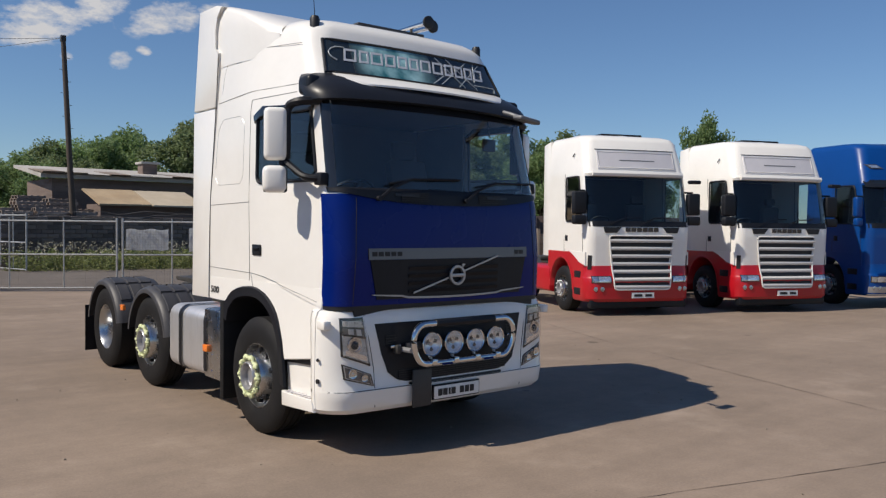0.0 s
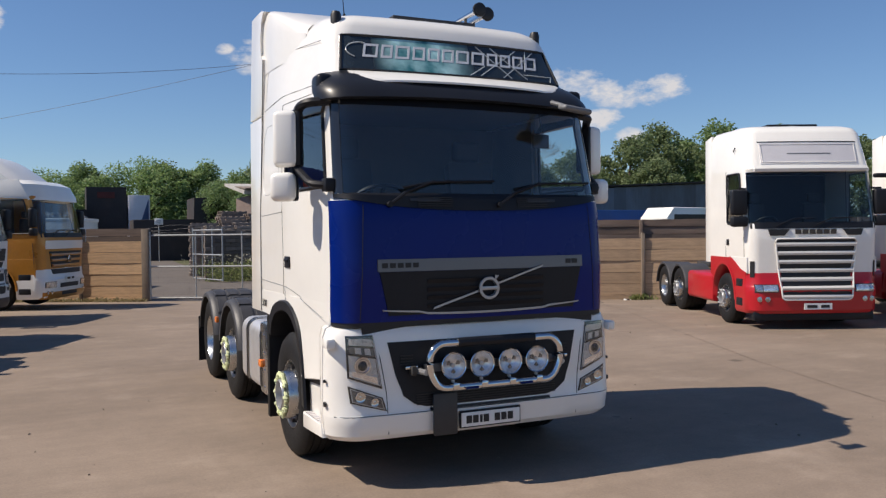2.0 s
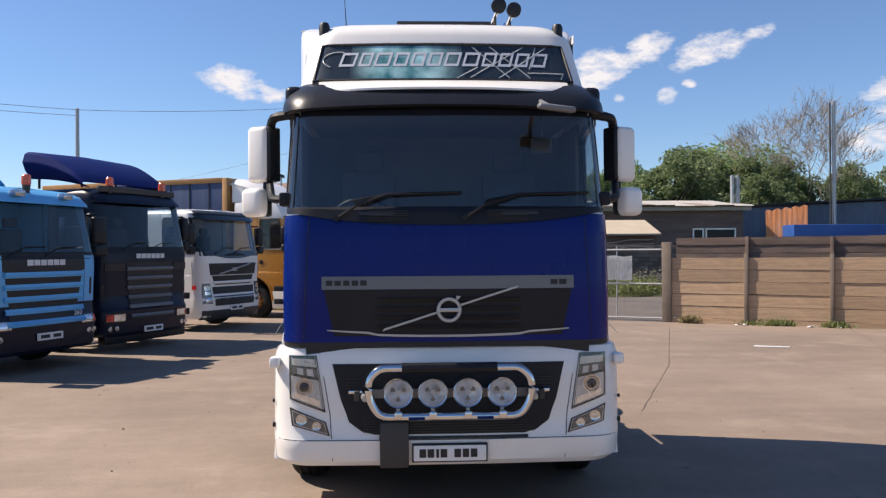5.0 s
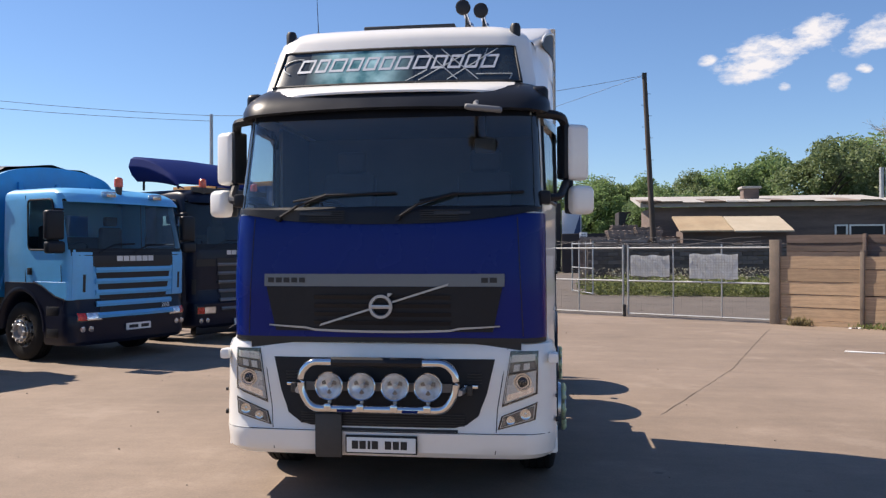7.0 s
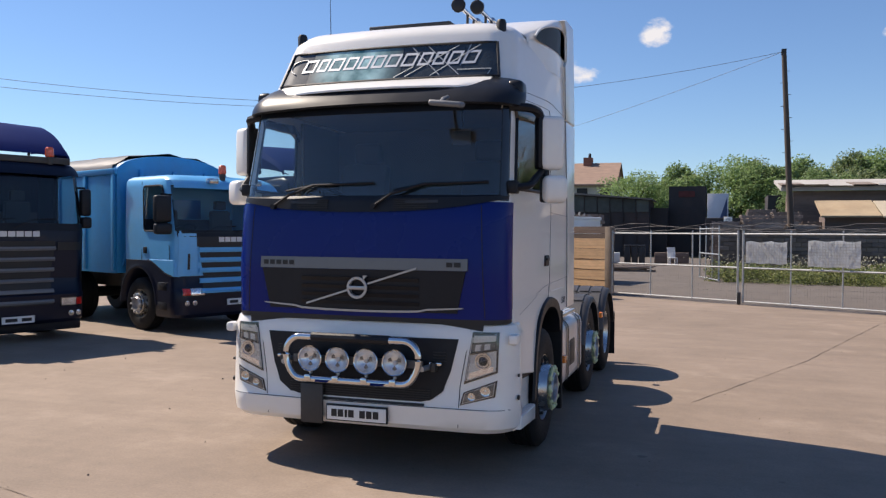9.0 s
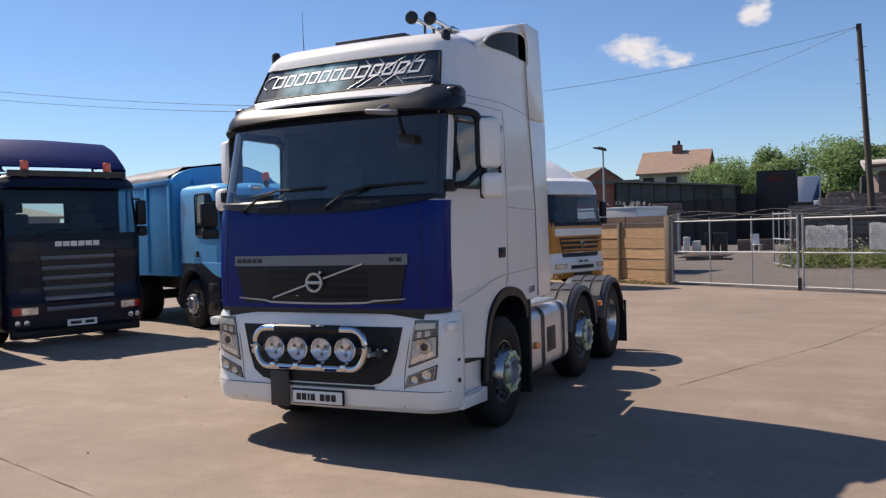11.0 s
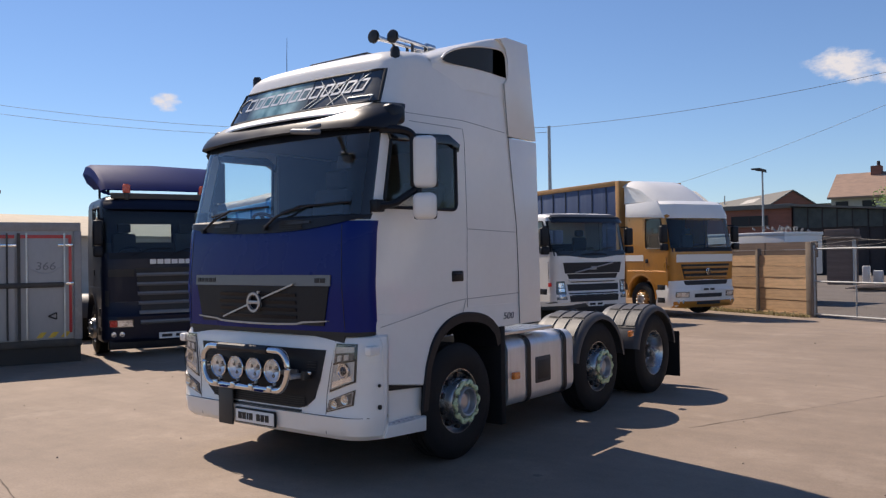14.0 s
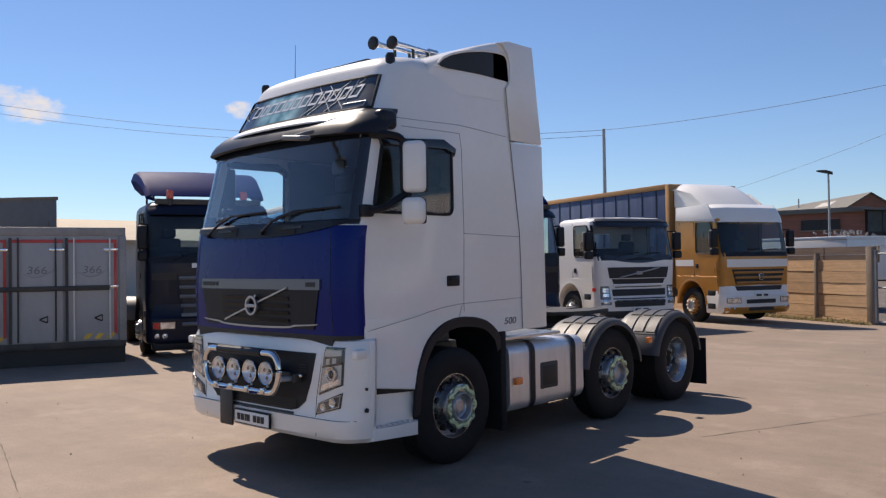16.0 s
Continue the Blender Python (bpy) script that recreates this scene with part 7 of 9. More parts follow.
for k in range(5):
    x0 = x - 0.90
    d = part("door", bx(x0 + 0.02, x - 0.02, -0.03, 0.0, 0.45, 2.33, bevel=0.01), "trailer", bd)
    part("red_edge", bx(x0 + 0.02, x - 0.02, -0.036, -0.03, 2.27, 2.33), "red", d)
    if k % 2 == 0:
        part("red_edge", bx(x - 0.07, x - 0.02, -0.037, -0.03, 0.55, 2.28), "red", d)
    for q in (0.14, 0.76):
        part("locking_bar", tube(BM(), [(x0 + q, -0.055, 0.46), (x0 + q, -0.055, 2.36)], 0.017, 6), "steel" if k % 2 else "alu", d)
    for z in (2.12, 1.42):
        part("hinge", bx(x - 0.25, x + 0.01, -0.05, -0.03, z, z + 0.05, bevel=0.006), "chrome", d)
    b = BM()
    tube(b, bend([(x - 0.42, -0.05, 0.86), (x - 0.28, -0.05, 0.92), (x - 0.28, -0.05, 0.80)], 0.02, 3, True), 0.012, 5, True)
    part("handle", b, "ink", d)
    lettering("painted_number", "366", 0.20, "slat_grey", d, pose(x0 + 0.27, -0.031, 1.70, 90, 0, 0), 1.15, 0.15)
    part("swoosh", tube(BM(), [(x0 + 0.20 + 0.56 * q / 10, -0.033, 1.83 - 0.20 * math.sin(q / 10 * 2.6 + 0.5)) for q in range(11)], 0.006, 4), "silver", d)
    part("post_bar", bx(x0 - 0.01, x0 + 0.04, -0.06, -0.02, 0.44, 2.36), "steel", d)
    if k % 2 == 0:
        for q in range(3):
            part("hazard_stripe", prism(BM(), [(x - 0.62 + 0.2 * q, 0.47), (x - 0.52 + 0.2 * q, 0.47), (x - 0.44 + 0.2 * q, 0.57), (x - 0.54 + 0.2 * q, 0.57)], "y", -0.034, -0.03), "yellow", d)
    x -= 0.93


# ---- the yard, its fence and gate ----
M["concrete_post"] = surface("concrete_post", (0.22, 0.175, 0.135), 0.9, 0, 0.2, 3, (0.10, 0.085, 0.07), 0.5, bump=0.3, bump_scale=60)
M["plank"] = surface("weathered_plank", (0.48, 0.335, 0.21), 0.85, 0, 0.3, 2.2, (0.17, 0.115, 0.08), 0.75, bump=0.3, bump_scale=20, stretch=(0.6, 0.6, 7), island=0.16)
# orange timber of the left fence, with stronger sun put into its colour
M["sunlit_plank"] = surface("sunlit_plank", (0.60, 0.395, 0.225), 0.85, 0, 0.3, 2.2, (0.22, 0.14, 0.09), 0.65, bump=0.3, bump_scale=20, stretch=(0.6, 0.6, 7), island=0.16)
M["dark_board"] = surface("dark_board", (0.165, 0.122, 0.098), 0.9, 0, 0.3, 1.5, (0.07, 0.055, 0.048), 0.5, bump=0.3, bump_scale=25, stretch=(0.6, 0.6, 8), island=0.2)
M["mortar"] = surface("old_mortar", (0.16, 0.13, 0.11), 0.95, 0, 0.25, 3, (0.07, 0.055, 0.05), 0.5, bump=0.2)
M["gate_sheet"] = surface("pale_mesh_sheet", (0.50, 0.52, 0.53), 0.7, 0, 0.12, 4, (0.30, 0.30, 0.29), 0.5)
M["stone_block"] = surface("sooty_stone_block", (0.17, 0.135, 0.115), 0.9, 0, 0.3, 3, (0.07, 0.055, 0.05), 0.5, bump=0.4, bump_scale=25, island=0.35)
M["galv"] = surface("galvanised_tube", (0.42, 0.43, 0.43), 0.5, 0.6, 0.15, 8, (0.3, 0.27, 0.22), 0.4)
M["wire"] = surface("wire", (0.10, 0.10, 0.105), 0.6, 0.4)
M["brick_far"] = surface("old_brickwork", (0.175, 0.13, 0.11), 0.9, 0, 0.3, 1.2, (0.08, 0.065, 0.06), 0.6, bump=0.4, bump_scale=12, stretch=(0.4, 0.4, 3))
M["red_brick"] = surface("red_brickwork", (0.27, 0.115, 0.085), 0.9, 0, 0.2, 1.5, (0.15, 0.08, 0.06), 0.5, bump=0.3, bump_scale=12, stretch=(0.4, 0.4, 3))
M["render_wall"] = surface("pale_render", (0.50, 0.47, 0.42), 0.9, 0, 0.1, 1.2, (0.33, 0.3, 0.26), 0.4)
M["tile_roof"] = surface("tile_roof", (0.30, 0.20, 0.15), 0.85, 0, 0.2, 1.5, (0.2, 0.15, 0.12), 0.5, stretch=(1, 1, 5), bump=0.3, bump_scale=10)
M["grey_roof"] = surface("grey_roof_sheet", (0.42, 0.40, 0.37), 0.8, 0, 0.15, 1.2, (0.25, 0.22, 0.19), 0.5, bump=0.2)
M["slate"] = surface("slate_roof", (0.135, 0.13, 0.118), 0.8, 0, 0.2, 1.2, (0.2, 0.17, 0.14), 0.4, bump=0.2)
M["grey_box"] = surface("grey_box", (0.17, 0.165, 0.16), 0.7, 0, 0.15, 1.0, (0.10, 0.09, 0.085), 0.5)
M["dull_red"] = surface("dull_red_panel", (0.10, 0.025, 0.022), 0.8, 0, 0.3, 3)
M["rust_tan"] = surface("rusty_tan_sheet", (0.37, 0.28, 0.175), 0.85, 0, 0.2, 1.0, (0.30, 0.19, 0.10), 0.5, bump=0.2)
M["tan_roof"] = surface("tan_roof_sheet", (0.44, 0.375, 0.28), 0.85, 0, 0.12, 1.0, (0.36, 0.29, 0.2), 0.5, bump=0.2)
M["dark_sheet"] = surface("dark_sheet", (0.035, 0.032, 0.034), 0.8, 0, 0.3, 1.0, (0.08, 0.05, 0.045), 0.5)
M["corr"] = surface("grey_blue_sheet", (0.125, 0.155, 0.20), 0.65, 0.1, 0.2, 0.8, (0.07, 0.06, 0.055), 0.7, stretch=(1, 1, 0.3), island=0.25)
M["rust"] = surface("rusted_sheet", (0.70, 0.26, 0.10), 0.85, 0, 0.4, 2.0, (0.62, 0.48, 0.38), 0.9, stretch=(4, 4, 0.35))
M["skip_blue"] = surface("container_blue", (0.012, 0.07, 0.27), 0.5, 0, 0.15, 1.2, (0.05, 0.08, 0.15), 0.4)
M["pallet"] = surface("grey_pallet_wood", (0.26, 0.21, 0.175), 0.9, 0, 0.35, 3, (0.07, 0.06, 0.055), 0.5, bump=0.3, bump_scale=30, island=0.25)
M["pole_wood"] = surface("pole_wood", (0.075, 0.058, 0.048), 0.9, 0, 0.25, 3, (0.14, 0.12, 0.1), 0.4, stretch=(3, 3, 0.3), bump=0.3, bump_scale=30)
M["bark"] = surface("bark", (0.075, 0.06, 0.045), 0.95, 0, 0.3, 4, bump=0.4, bump_scale=20, stretch=(2, 2, 0.4))
M["twig"] = surface("bare_twig", (0.33, 0.285, 0.225), 0.95, 0, 0.3, 4)


def leaf_material(name, a, b):
    m, n, l, p = nodes_of(name)
    ge = n.new("ShaderNodeNewGeometry")
    mx = n.new("ShaderNodeMixRGB")
    mx.inputs["Color1"].default_value, mx.inputs["Color2"].default_value = (*a, 1), (*b, 1)
    l.new(ge.outputs["Random Per Island"], mx.inputs["Fac"])
    l.new(mx.outputs[0], p.inputs["Base Color"])
    p.inputs["Roughness"].default_value = 0.6
    tl, ms = n.new("ShaderNodeBsdfTranslucent"), n.new("ShaderNodeMixShader")
    l.new(mx.outputs[0], tl.inputs["Color"])
    ms.inputs[0].default_value = 0.5
    l.new(p.outputs[0], ms.inputs[1]), l.new(tl.outputs[0], ms.inputs[2])
    l.new(ms.outputs[0], n["Material Output"].inputs["Surface"])
    return m


M["leaf_a"] = leaf_material("leaf_mid_green", (0.13, 0.195, 0.075), (0.28, 0.385, 0.16))
M["leaf_b"] = leaf_material("leaf_dark_green", (0.11, 0.155, 0.065), (0.26, 0.32, 0.15))
M["leaf_c"] = leaf_material("leaf_fresh_green", (0.15, 0.235, 0.08), (0.31, 0.42, 0.17))
M["weed"] = leaf_material("weed_green", (0.11, 0.15, 0.045), (0.30, 0.32, 0.13))
M["dry"] = leaf_material("dry_grass", (0.20, 0.17, 0.08), (0.34, 0.29, 0.17))
M["blossom"] = leaf_material("pale_blossom", (0.40, 0.36, 0.24), (0.60, 0.56, 0.44))

# the fence and the gate stand on one straight line; the yard dips a little towards it
ALONG, ACROSS = Vector((0.8714, -0.4906, 0)), Vector((0.4906, 0.8714, 0))
GL = Vector((-0.66, 21.25, 0))
GM, GR = GL + ALONG * 4.51, GL + ALONG * 8.80
STEP = ALONG * 2.08
fence_r = [GR + STEP * k for k in range(9)]
STEP_L = ALONG * -2.08
fence_l = [GL + STEP_L * k for k in range(6)]


def smooth(t):
    t = min(max(t, 0.0), 1.0)
    return t * t * (3 - 2 * t)


def gz(x, y):
    """Height of the yard and the lane."""
    d = (Vector((x, y, 0)) - GL).dot(ACROSS)
    return -0.13 * smooth((d + 4.5) / 4.5) if d <= 0.0 else -0.008 - 0.122 * (1 - smooth(d / 5.0))


def flat(name, pts, material, cuts, height=gz):
    """Ground cut into strips along the fence line, each corner at its own height."""
    b = BM()
    b.faces.new([b.verts.new((x, y, 0)) for x, y in pts])
    for d in cuts:
        bmesh.ops.bisect_plane(b, geom=b.verts[:] + b.edges[:] + b.faces[:], plane_co=GL + ACROSS * d, plane_no=ACROSS)
    bmesh.ops.triangulate(b, faces=b.faces)
    for v in b.verts:
        v.co.z = height(v.co.x, v.co.y)
    return part(name, b, material, sharp=0)


def on_line(x, off):
    p = GL + ALONG * ((x + 0.66) / ALONG.x) + ACROSS * off
    return p.x, p.y


def earth_height(x, y):
    return -0.15 + 0.13 * smooth(((Vector((x, y, 0)) - GL).dot(ACROSS) - 0.5) / 4.5)


tagged(flat("ground", [(-1500, -1500), (1500, -1500), (1500, 1500), (-1500, 1500)], "earth", [0.5 + 0.75 * k for k in range(7)], earth_height), "flat earth and grass stretching to the horizon", "ground", kind="structure")
tagged(flat("yard", [(-60, -70), (60, -70), on_line(60, 0), on_line(-60, 0)], "yard", [-4.5 + 0.5 * k for k in range(9)]), "dusty brown concrete lorry yard", "yard", kind="structure")
tagged(flat("lane", [on_line(-34, 0.002), on_line(20, 0.002), (23, 26), (9, 27.3), (3.0, 28.5), (4.5, 60), (-14, 64), (-34, 44)], "asphalt", [0.5 * k for k in range(1, 11)]), "grey asphalt lane beyond the gate", "road", kind="structure")

# slab joints and cracks
random.seed(4)


def crack(points, width):
    b = BM()
    rows = [[], []]
    for (xa, ya), (xb, yb) in zip(points, points[1:]):
        n = max(2, int(math.hypot(xb - xa, yb - ya) / 0.18))
        nx, ny = -(yb - ya), xb - xa
        q = math.hypot(nx, ny)
        for k in range(n):
            t = k / n
            j = random.uniform(-0.008, 0.008)
            w = width * random.uniform(0.2, 1.0)
            x, y = xa + (xb - xa) * t + nx / q * j, ya + (yb - ya) * t + ny / q * j
            rows[0].append((x - nx / q * w / 2, y - ny / q * w / 2, gz(x, y) + 0.004))
            rows[1].append((x + nx / q * w / 2, y + ny / q * w / 2, gz(x, y) + 0.004))
    grid(b, rows)
    ob = part("slab_joint", b, "crack", sharp=0)
    return tagged(ob, "dark uneven joint between concrete slabs", "joint", kind="structure")


crack([(6.3, 14.6), (3.95, 7.4), (2.35, 3.5)], 0.016)
crack([(10.6, 14.0), (6.0, 3.2), (4.3, -1.8), (2.6, -6.5)], 0.012)
crack([(-9, 0.7), (-3.14, -1.0), (-0.7, -1.7)], 0.014)
crack([(-0.7, -1.7), (2.4, -2.6), (8, -4.3)], 0.010)
crack([(-3, 16), (-5.5, 9.5), (-8.5, 1.5)], 0.012)
crack([(1.5, 7.8), (8.5, 5.6), (14, 4.2)], 0.009)

b = BM()
for k in range(300):                          # grit and small stones
    x, y = random.uniform(-9, 12), random.uniform(-4.5, 13)
    r = random.uniform(0.004, 0.012) * (1.6 if random.random() < 0.08 else 1)
    bmesh.ops.create_icosphere(b, subdivisions=1, radius=r, matrix=pose(x, y, r * 0.4, random.uniform(0, 180), 0, random.uniform(0, 180)) @ Matrix.Diagonal((1, 0.8, 0.6, 1)))
M["grit"] = surface("grit", (0.24, 0.20, 0.16), 0.9, 0, 0.4, 40)
tagged(part("grit", b, "grit", sharp=0), "scattered grit and small stones on the yard", "grit", kind="stuff")


def plank_mesh(L, h, seed, timber):
    random.seed(seed)
    b = BM()
    n = 6
    bow = random.uniform(-0.004, 0.006)
    lo = [random.uniform(-0.006, 0.006) for _ in range(n + 1)]
    hi = [random.uniform(-0.006, 0.006) for _ in range(n + 1)]
    front = [[(-L / 2 + L * i / n, -0.03 - bow * math.sin(math.pi * i / n), z) for i in range(n + 1)] for z in (0, h)]
    for i in range(n + 1):
        front[0][i] = (front[0][i][0], front[0][i][1], lo[i])
        front[1][i] = (front[1][i][0], front[1][i][1], h + hi[i])
    grid(b, front, 0.05)
    me = bpy.data.meshes.new("plank")
    bmesh.ops.recalc_face_normals(b, faces=b.faces)
    b.to_mesh(me)
    b.free()
    me.materials.append(M[timber])
    return me


PLANKS = {}


def fence_bays(posts, tall, n, label, timber):
    root = empty("fence", Matrix.Translation(posts[0]))
    tagged(root, label, "fence", kind="structure")
    o = posts[0]
    turn = Matrix.Rotation(math.atan2(ALONG.y, ALONG.x), 4, "Z")
    for k, p in enumerate(posts):
        if k == 0:                               # the gate post stands here
            continue
        top = tall + random.uniform(0.05, 0.16)
        b = bx(-0.052, 0.052, -0.10, 0.06, -0.05, top, bevel=0.012)
        prism(b, [(-0.052, top - 0.01), (0.052, top - 0.01), (0.03, top + 0.05), (-0.03, top + 0.05)], "y", -0.10, 0.06)
        ob = part("post", b, "concrete_post", root)
        ob.matrix_basis = Matrix.Translation(p - o + Vector((0, 0, gz(p.x, p.y)))) @ turn @ pose(0, 0, 0, random.uniform(-0.8, 0.8), random.uniform(-0.7, 0.7), 0)
    for k, (p, q) in enumerate(zip(posts, posts[1:])):
        L = (q - p).length - 0.10
        h = (tall - 0.14) / n
        mid = (p + q) / 2
        for j in range(n + 1):
            key = (round(L, 2), (k * 3 + j) % 6 if j else 9, timber)
            if key not in PLANKS:
                PLANKS[key] = plank_mesh(L, h - 0.012 if j else 0.13, key[1] + 11, timber)
            ob = new("plank", PLANKS[key])
            ob.parent = root
            z = 0.14 + h * (j - 1) if j else 0.0
            ob.matrix_basis = Matrix.Translation(mid - o + Vector((0, 0, gz(mid.x, mid.y) + z))) @ turn @ pose(0, random.uniform(-0.008, 0.008) - 0.015 * (j == 0), 0, random.uniform(-1.2, 1.2), random.uniform(-0.35, 0.35), random.uniform(-0.25, 0.25))
    return root


random.seed(61)
fr = fence_bays(fence_r, 1.80, 5, "weathered timber plank fence between concrete posts", "plank")
fl = fence_bays(fence_l, 1.86, 5, "orange-brown timber plank fence, toned as sunlit, between concrete posts", "sunlit_plank")
# a taller fence of dark boards stands close behind
wall_back = empty("back_fence", Matrix.Translation(GR) @ Matrix.Rotation(math.atan2(ALONG.y, ALONG.x), 4, "Z"))
tagged(wall_back, "taller dark weathered board fence behind the plank fence", "fence", kind="structure")
part("board_backing", bx(0.18, 17.0, 0.40, 0.46, -0.13, 2.14), "dark_board", wall_back, sharp=0)
ends = [0.16] + [(p - GR).dot(ALONG) for p in fence_r[1:]]
ends = [e for e in ends if e < 16.4] + [17.0]
for k, (xa, xb) in enumerate(zip(ends, ends[1:])):
    for j in range(3):
        zb = 1.56 + 0.222 * j
        rows = [[(xa + 0.03 + (xb - xa - 0.06) * i / 6, 0.36 + 0.02 * (j % 2) + random.uniform(-0.004, 0.004), z + random.uniform(-0.007, 0.007)) for i in range(7)] for z in (zb, zb + 0.205)]
        part("board", grid(BM(), rows, 0.035), "dark_board", wall_back, sharp=0)
    part("post", bx(xb - 0.045, xb + 0.045, 0.28, 0.40, -0.1, 2.22 + random.uniform(-0.02, 0.03), bevel=0.01), "dark_board", wall_back)
ob = part("board_base", bx(-10.4, -0.15, 0.25, 0.33, -0.13, 1.62), "dark_board", wall_back, sharp=0)
ob.matrix_basis = Matrix.Translation((-8.80, 0, 0))
for k in range(5):
    for j in range(2):
        ob = part("board", bx(0.02, 2.06, 0, 0.05, 1.64 + 0.24 * j, 1.87 + 0.24 * j), "dark_board", wall_back, sharp=0)
        ob.matrix_basis = pose(-8.80 - 2.08 * (k + 1), 0.27 + 0.01 * (j % 2), 0)

# gate: two leaves of galvanised tube with wire infill, timber-dark posts
for p, wdt in ((GL, 0.11), (GR, 0.13)):
    pz = part("gate_post", bx(-wdt, wdt, -0.10, 0.12, -0.05, 2.22, bevel=0.014), "concrete_post")
    pz.matrix_world = Matrix.Translation(p + Vector((0, 0, gz(p.x, p.y)))) @ Matrix.Rotation(math.atan2(ALONG.y, ALONG.x), 4, "Z")
    tagged(pz, "square concrete gate post with stained faces", "post", group="gate posts")


def gate_leaf(a, c, tall, boards, label):
    d = c - a
    L = d.length - 0.16
    root = empty("gate_leaf", Matrix.Translation(a + d.normalized() * 0.12 + Vector((0, 0, gz(a.x, a.y)))) @ Matrix.Rotation(math.atan2(d.y, d.x), 4, "Z"))
    tagged(root, label, "gate", group="yard gate leaves")
    for x in (0, L):
        part("stile", tube(BM(), [(x, 0, 0.06), (x, 0, tall)], 0.032, 8), "galv", root)
    for z in (0.10, tall * 0.5, tall - 0.10):
        part("rail", tube(BM(), [(0, 0, z), (L, 0, z)], 0.026, 8), "galv", root)
    for k in (1, 2):
        part("upright", tube(BM(), [(L * k / 3, 0, 0.10), (L * k / 3, 0, tall)], 0.022, 8), "galv", root)
    b = BM()
    n = int(L / 0.075)
    for k in range(n):
        x = L * (k + 0.5) / n
        box(b, x - 0.0008, x + 0.0008, -0.0008, 0.0008, 0.10, tall * 0.5)
    for k in range(5):
        z = 0.2 + tall * 0.085 * k
        box(b, 0, L, -0.0012, 0.0012, z - 0.0012, z + 0.0012)
    ob = part("wire_infill", b, "wire", root, sharp=0)
    tagged(ob, kind="stuff")
    for x0, x1, z0, z1 in boards:
        rows = [[(x0 + (x1 - x0) * q / 24, -0.034 + 0.010 * math.sin(q * 0.9 + k) + 0.006 * math.sin(q * 2.3 - k * 1.7), z0 + (z1 - z0) * k / 9 + (0.018 * math.sin(q * 0.55) if k in (0, 9) else 0)) for q in range(25)] for k in range(10)]
        sheet = part("mesh_sheet", grid(BM(), rows, 0.004), "gate_sheet", root, "pale mesh sheet tied to the gate")
        b = BM()
        for q in range(int((x1 - x0) / 0.075)):
            box(b, x0 + 0.075 * q, x0 + 0.075 * q + 0.012, -0.054, -0.051, z0, z1)
        for q in range(int((z1 - z0) / 0.075)):
            box(b, x0, x1, -0.0505, -0.048, z0 + 0.075 * q, z0 + 0.075 * q + 0.010)
        tagged(part("weave", b, "galv", sheet, sharp=0), kind="stuff")
    return root


gate_leaf(GL, GM, 2.12, [], "galvanised tube gate leaf with wire infill, closed")
gate_leaf(GM, GR, 2.12, [(0.10, 1.28, 1.20, 1.80), (1.86, 3.2, 1.16, 1.84)], "galvanised gate leaf with pale mesh sheets, closed")
lf = gate_leaf(Vector((1.95, 30.4, 0)), Vector((2.75, 27.6, 0)), 2.2, [], "second galvanised gate leaf standing open on the verge")
lk = part("gate_bolt", bx(-0.05, 0.05, -0.06, 0.06, 0.05, 0.40, bevel=0.01), "steel")
lk.matrix_world = Matrix.Translation(GM + Vector((0, 0, gz(GM.x, GM.y) - 0.04)))
tagged(lk, "rusty drop bolt where the gate leaves meet", "bolt")
random.seed(77)
for k, z in enumerate((1.92, 1.99, 2.07, 2.14)):
    pts = []
    for a, c in ((GL, GM), (GM, GR)):
        for q in range(12):
            pts.append(a + (c - a) * q / 12 + Vector((0, 0.02, z + 0.05 * math.sin(q * 0.8 + k * 1.9) + random.uniform(-0.02, 0.02))))
    w = part("fence_wire", tube(BM(), pts, 0.005, 4), "wire")
    tagged(w, "slack barbed wire strung along the gate top", "wire", group="fence wires")

# ---- weeds along the fence and the verge ----
def weeds(name, spots, count, h, label, mat="weed", blossom=0):
    random.seed(len(spots) * 7 + count)
    b = BM()
    for k in range(count):
        x0, y0, x1, y1, spread = random.choice(spots)
        t = random.random()
        x, y = x0 + (x1 - x0) * t + random.gauss(0, spread), y0 + (y1 - y0) * t + random.gauss(0, spread)
        a = random.uniform(0, math.tau)
        if blossom:                              # small clusters of petals on top of the growth
            for _ in range(4):
                p = Vector((x + random.gauss(0, 0.06), y + random.gauss(0, 0.06), h * random.uniform(0.55, 1.25)))
                u = Vector((random.gauss(0, 1), random.gauss(0, 1), random.gauss(0, 1))).normalized() * random.uniform(0.015, 0.04)
                w = u.cross(Vector((random.gauss(0, 1), random.gauss(0, 1), random.gauss(0, 1)))).normalized() * u.length
                b.faces.new([b.verts.new(q) for q in (p - u, p - w, p + u, p + w)])
            continue
        hh = h * random.uniform(0.25, 0.6) * (1.6 if random.random() < 0.12 else 1)
        w = random.uniform(0.008, 0.03) * (1 + h)
        dx, dy = math.cos(a) * w, math.sin(a) * w
        lx, ly = random.gauss(0, hh * 0.45), random.gauss(0, hh * 0.45)
        z0 = gz(x, y) + (random.uniform(0, h * 0.45) if random.random() < 0.7 else 0)
        v = [b.verts.new(p) for p in ((x - dx * 0.4, y - dy * 0.4, z0 - 0.02), (x + dx * 0.4, y + dy * 0.4, z0 - 0.02), (x + lx * 0.5 + dx, y + ly * 0.5 + dy, z0 + hh * 0.6), (x + lx, y + ly, z0 + hh), (x + lx * 0.5 - dx, y + ly * 0.5 - dy, z0 + hh * 0.6))]
        b.faces.new(v)
    return tagged(part(name, b, mat, sharp=0), label, "weeds", kind="stuff")


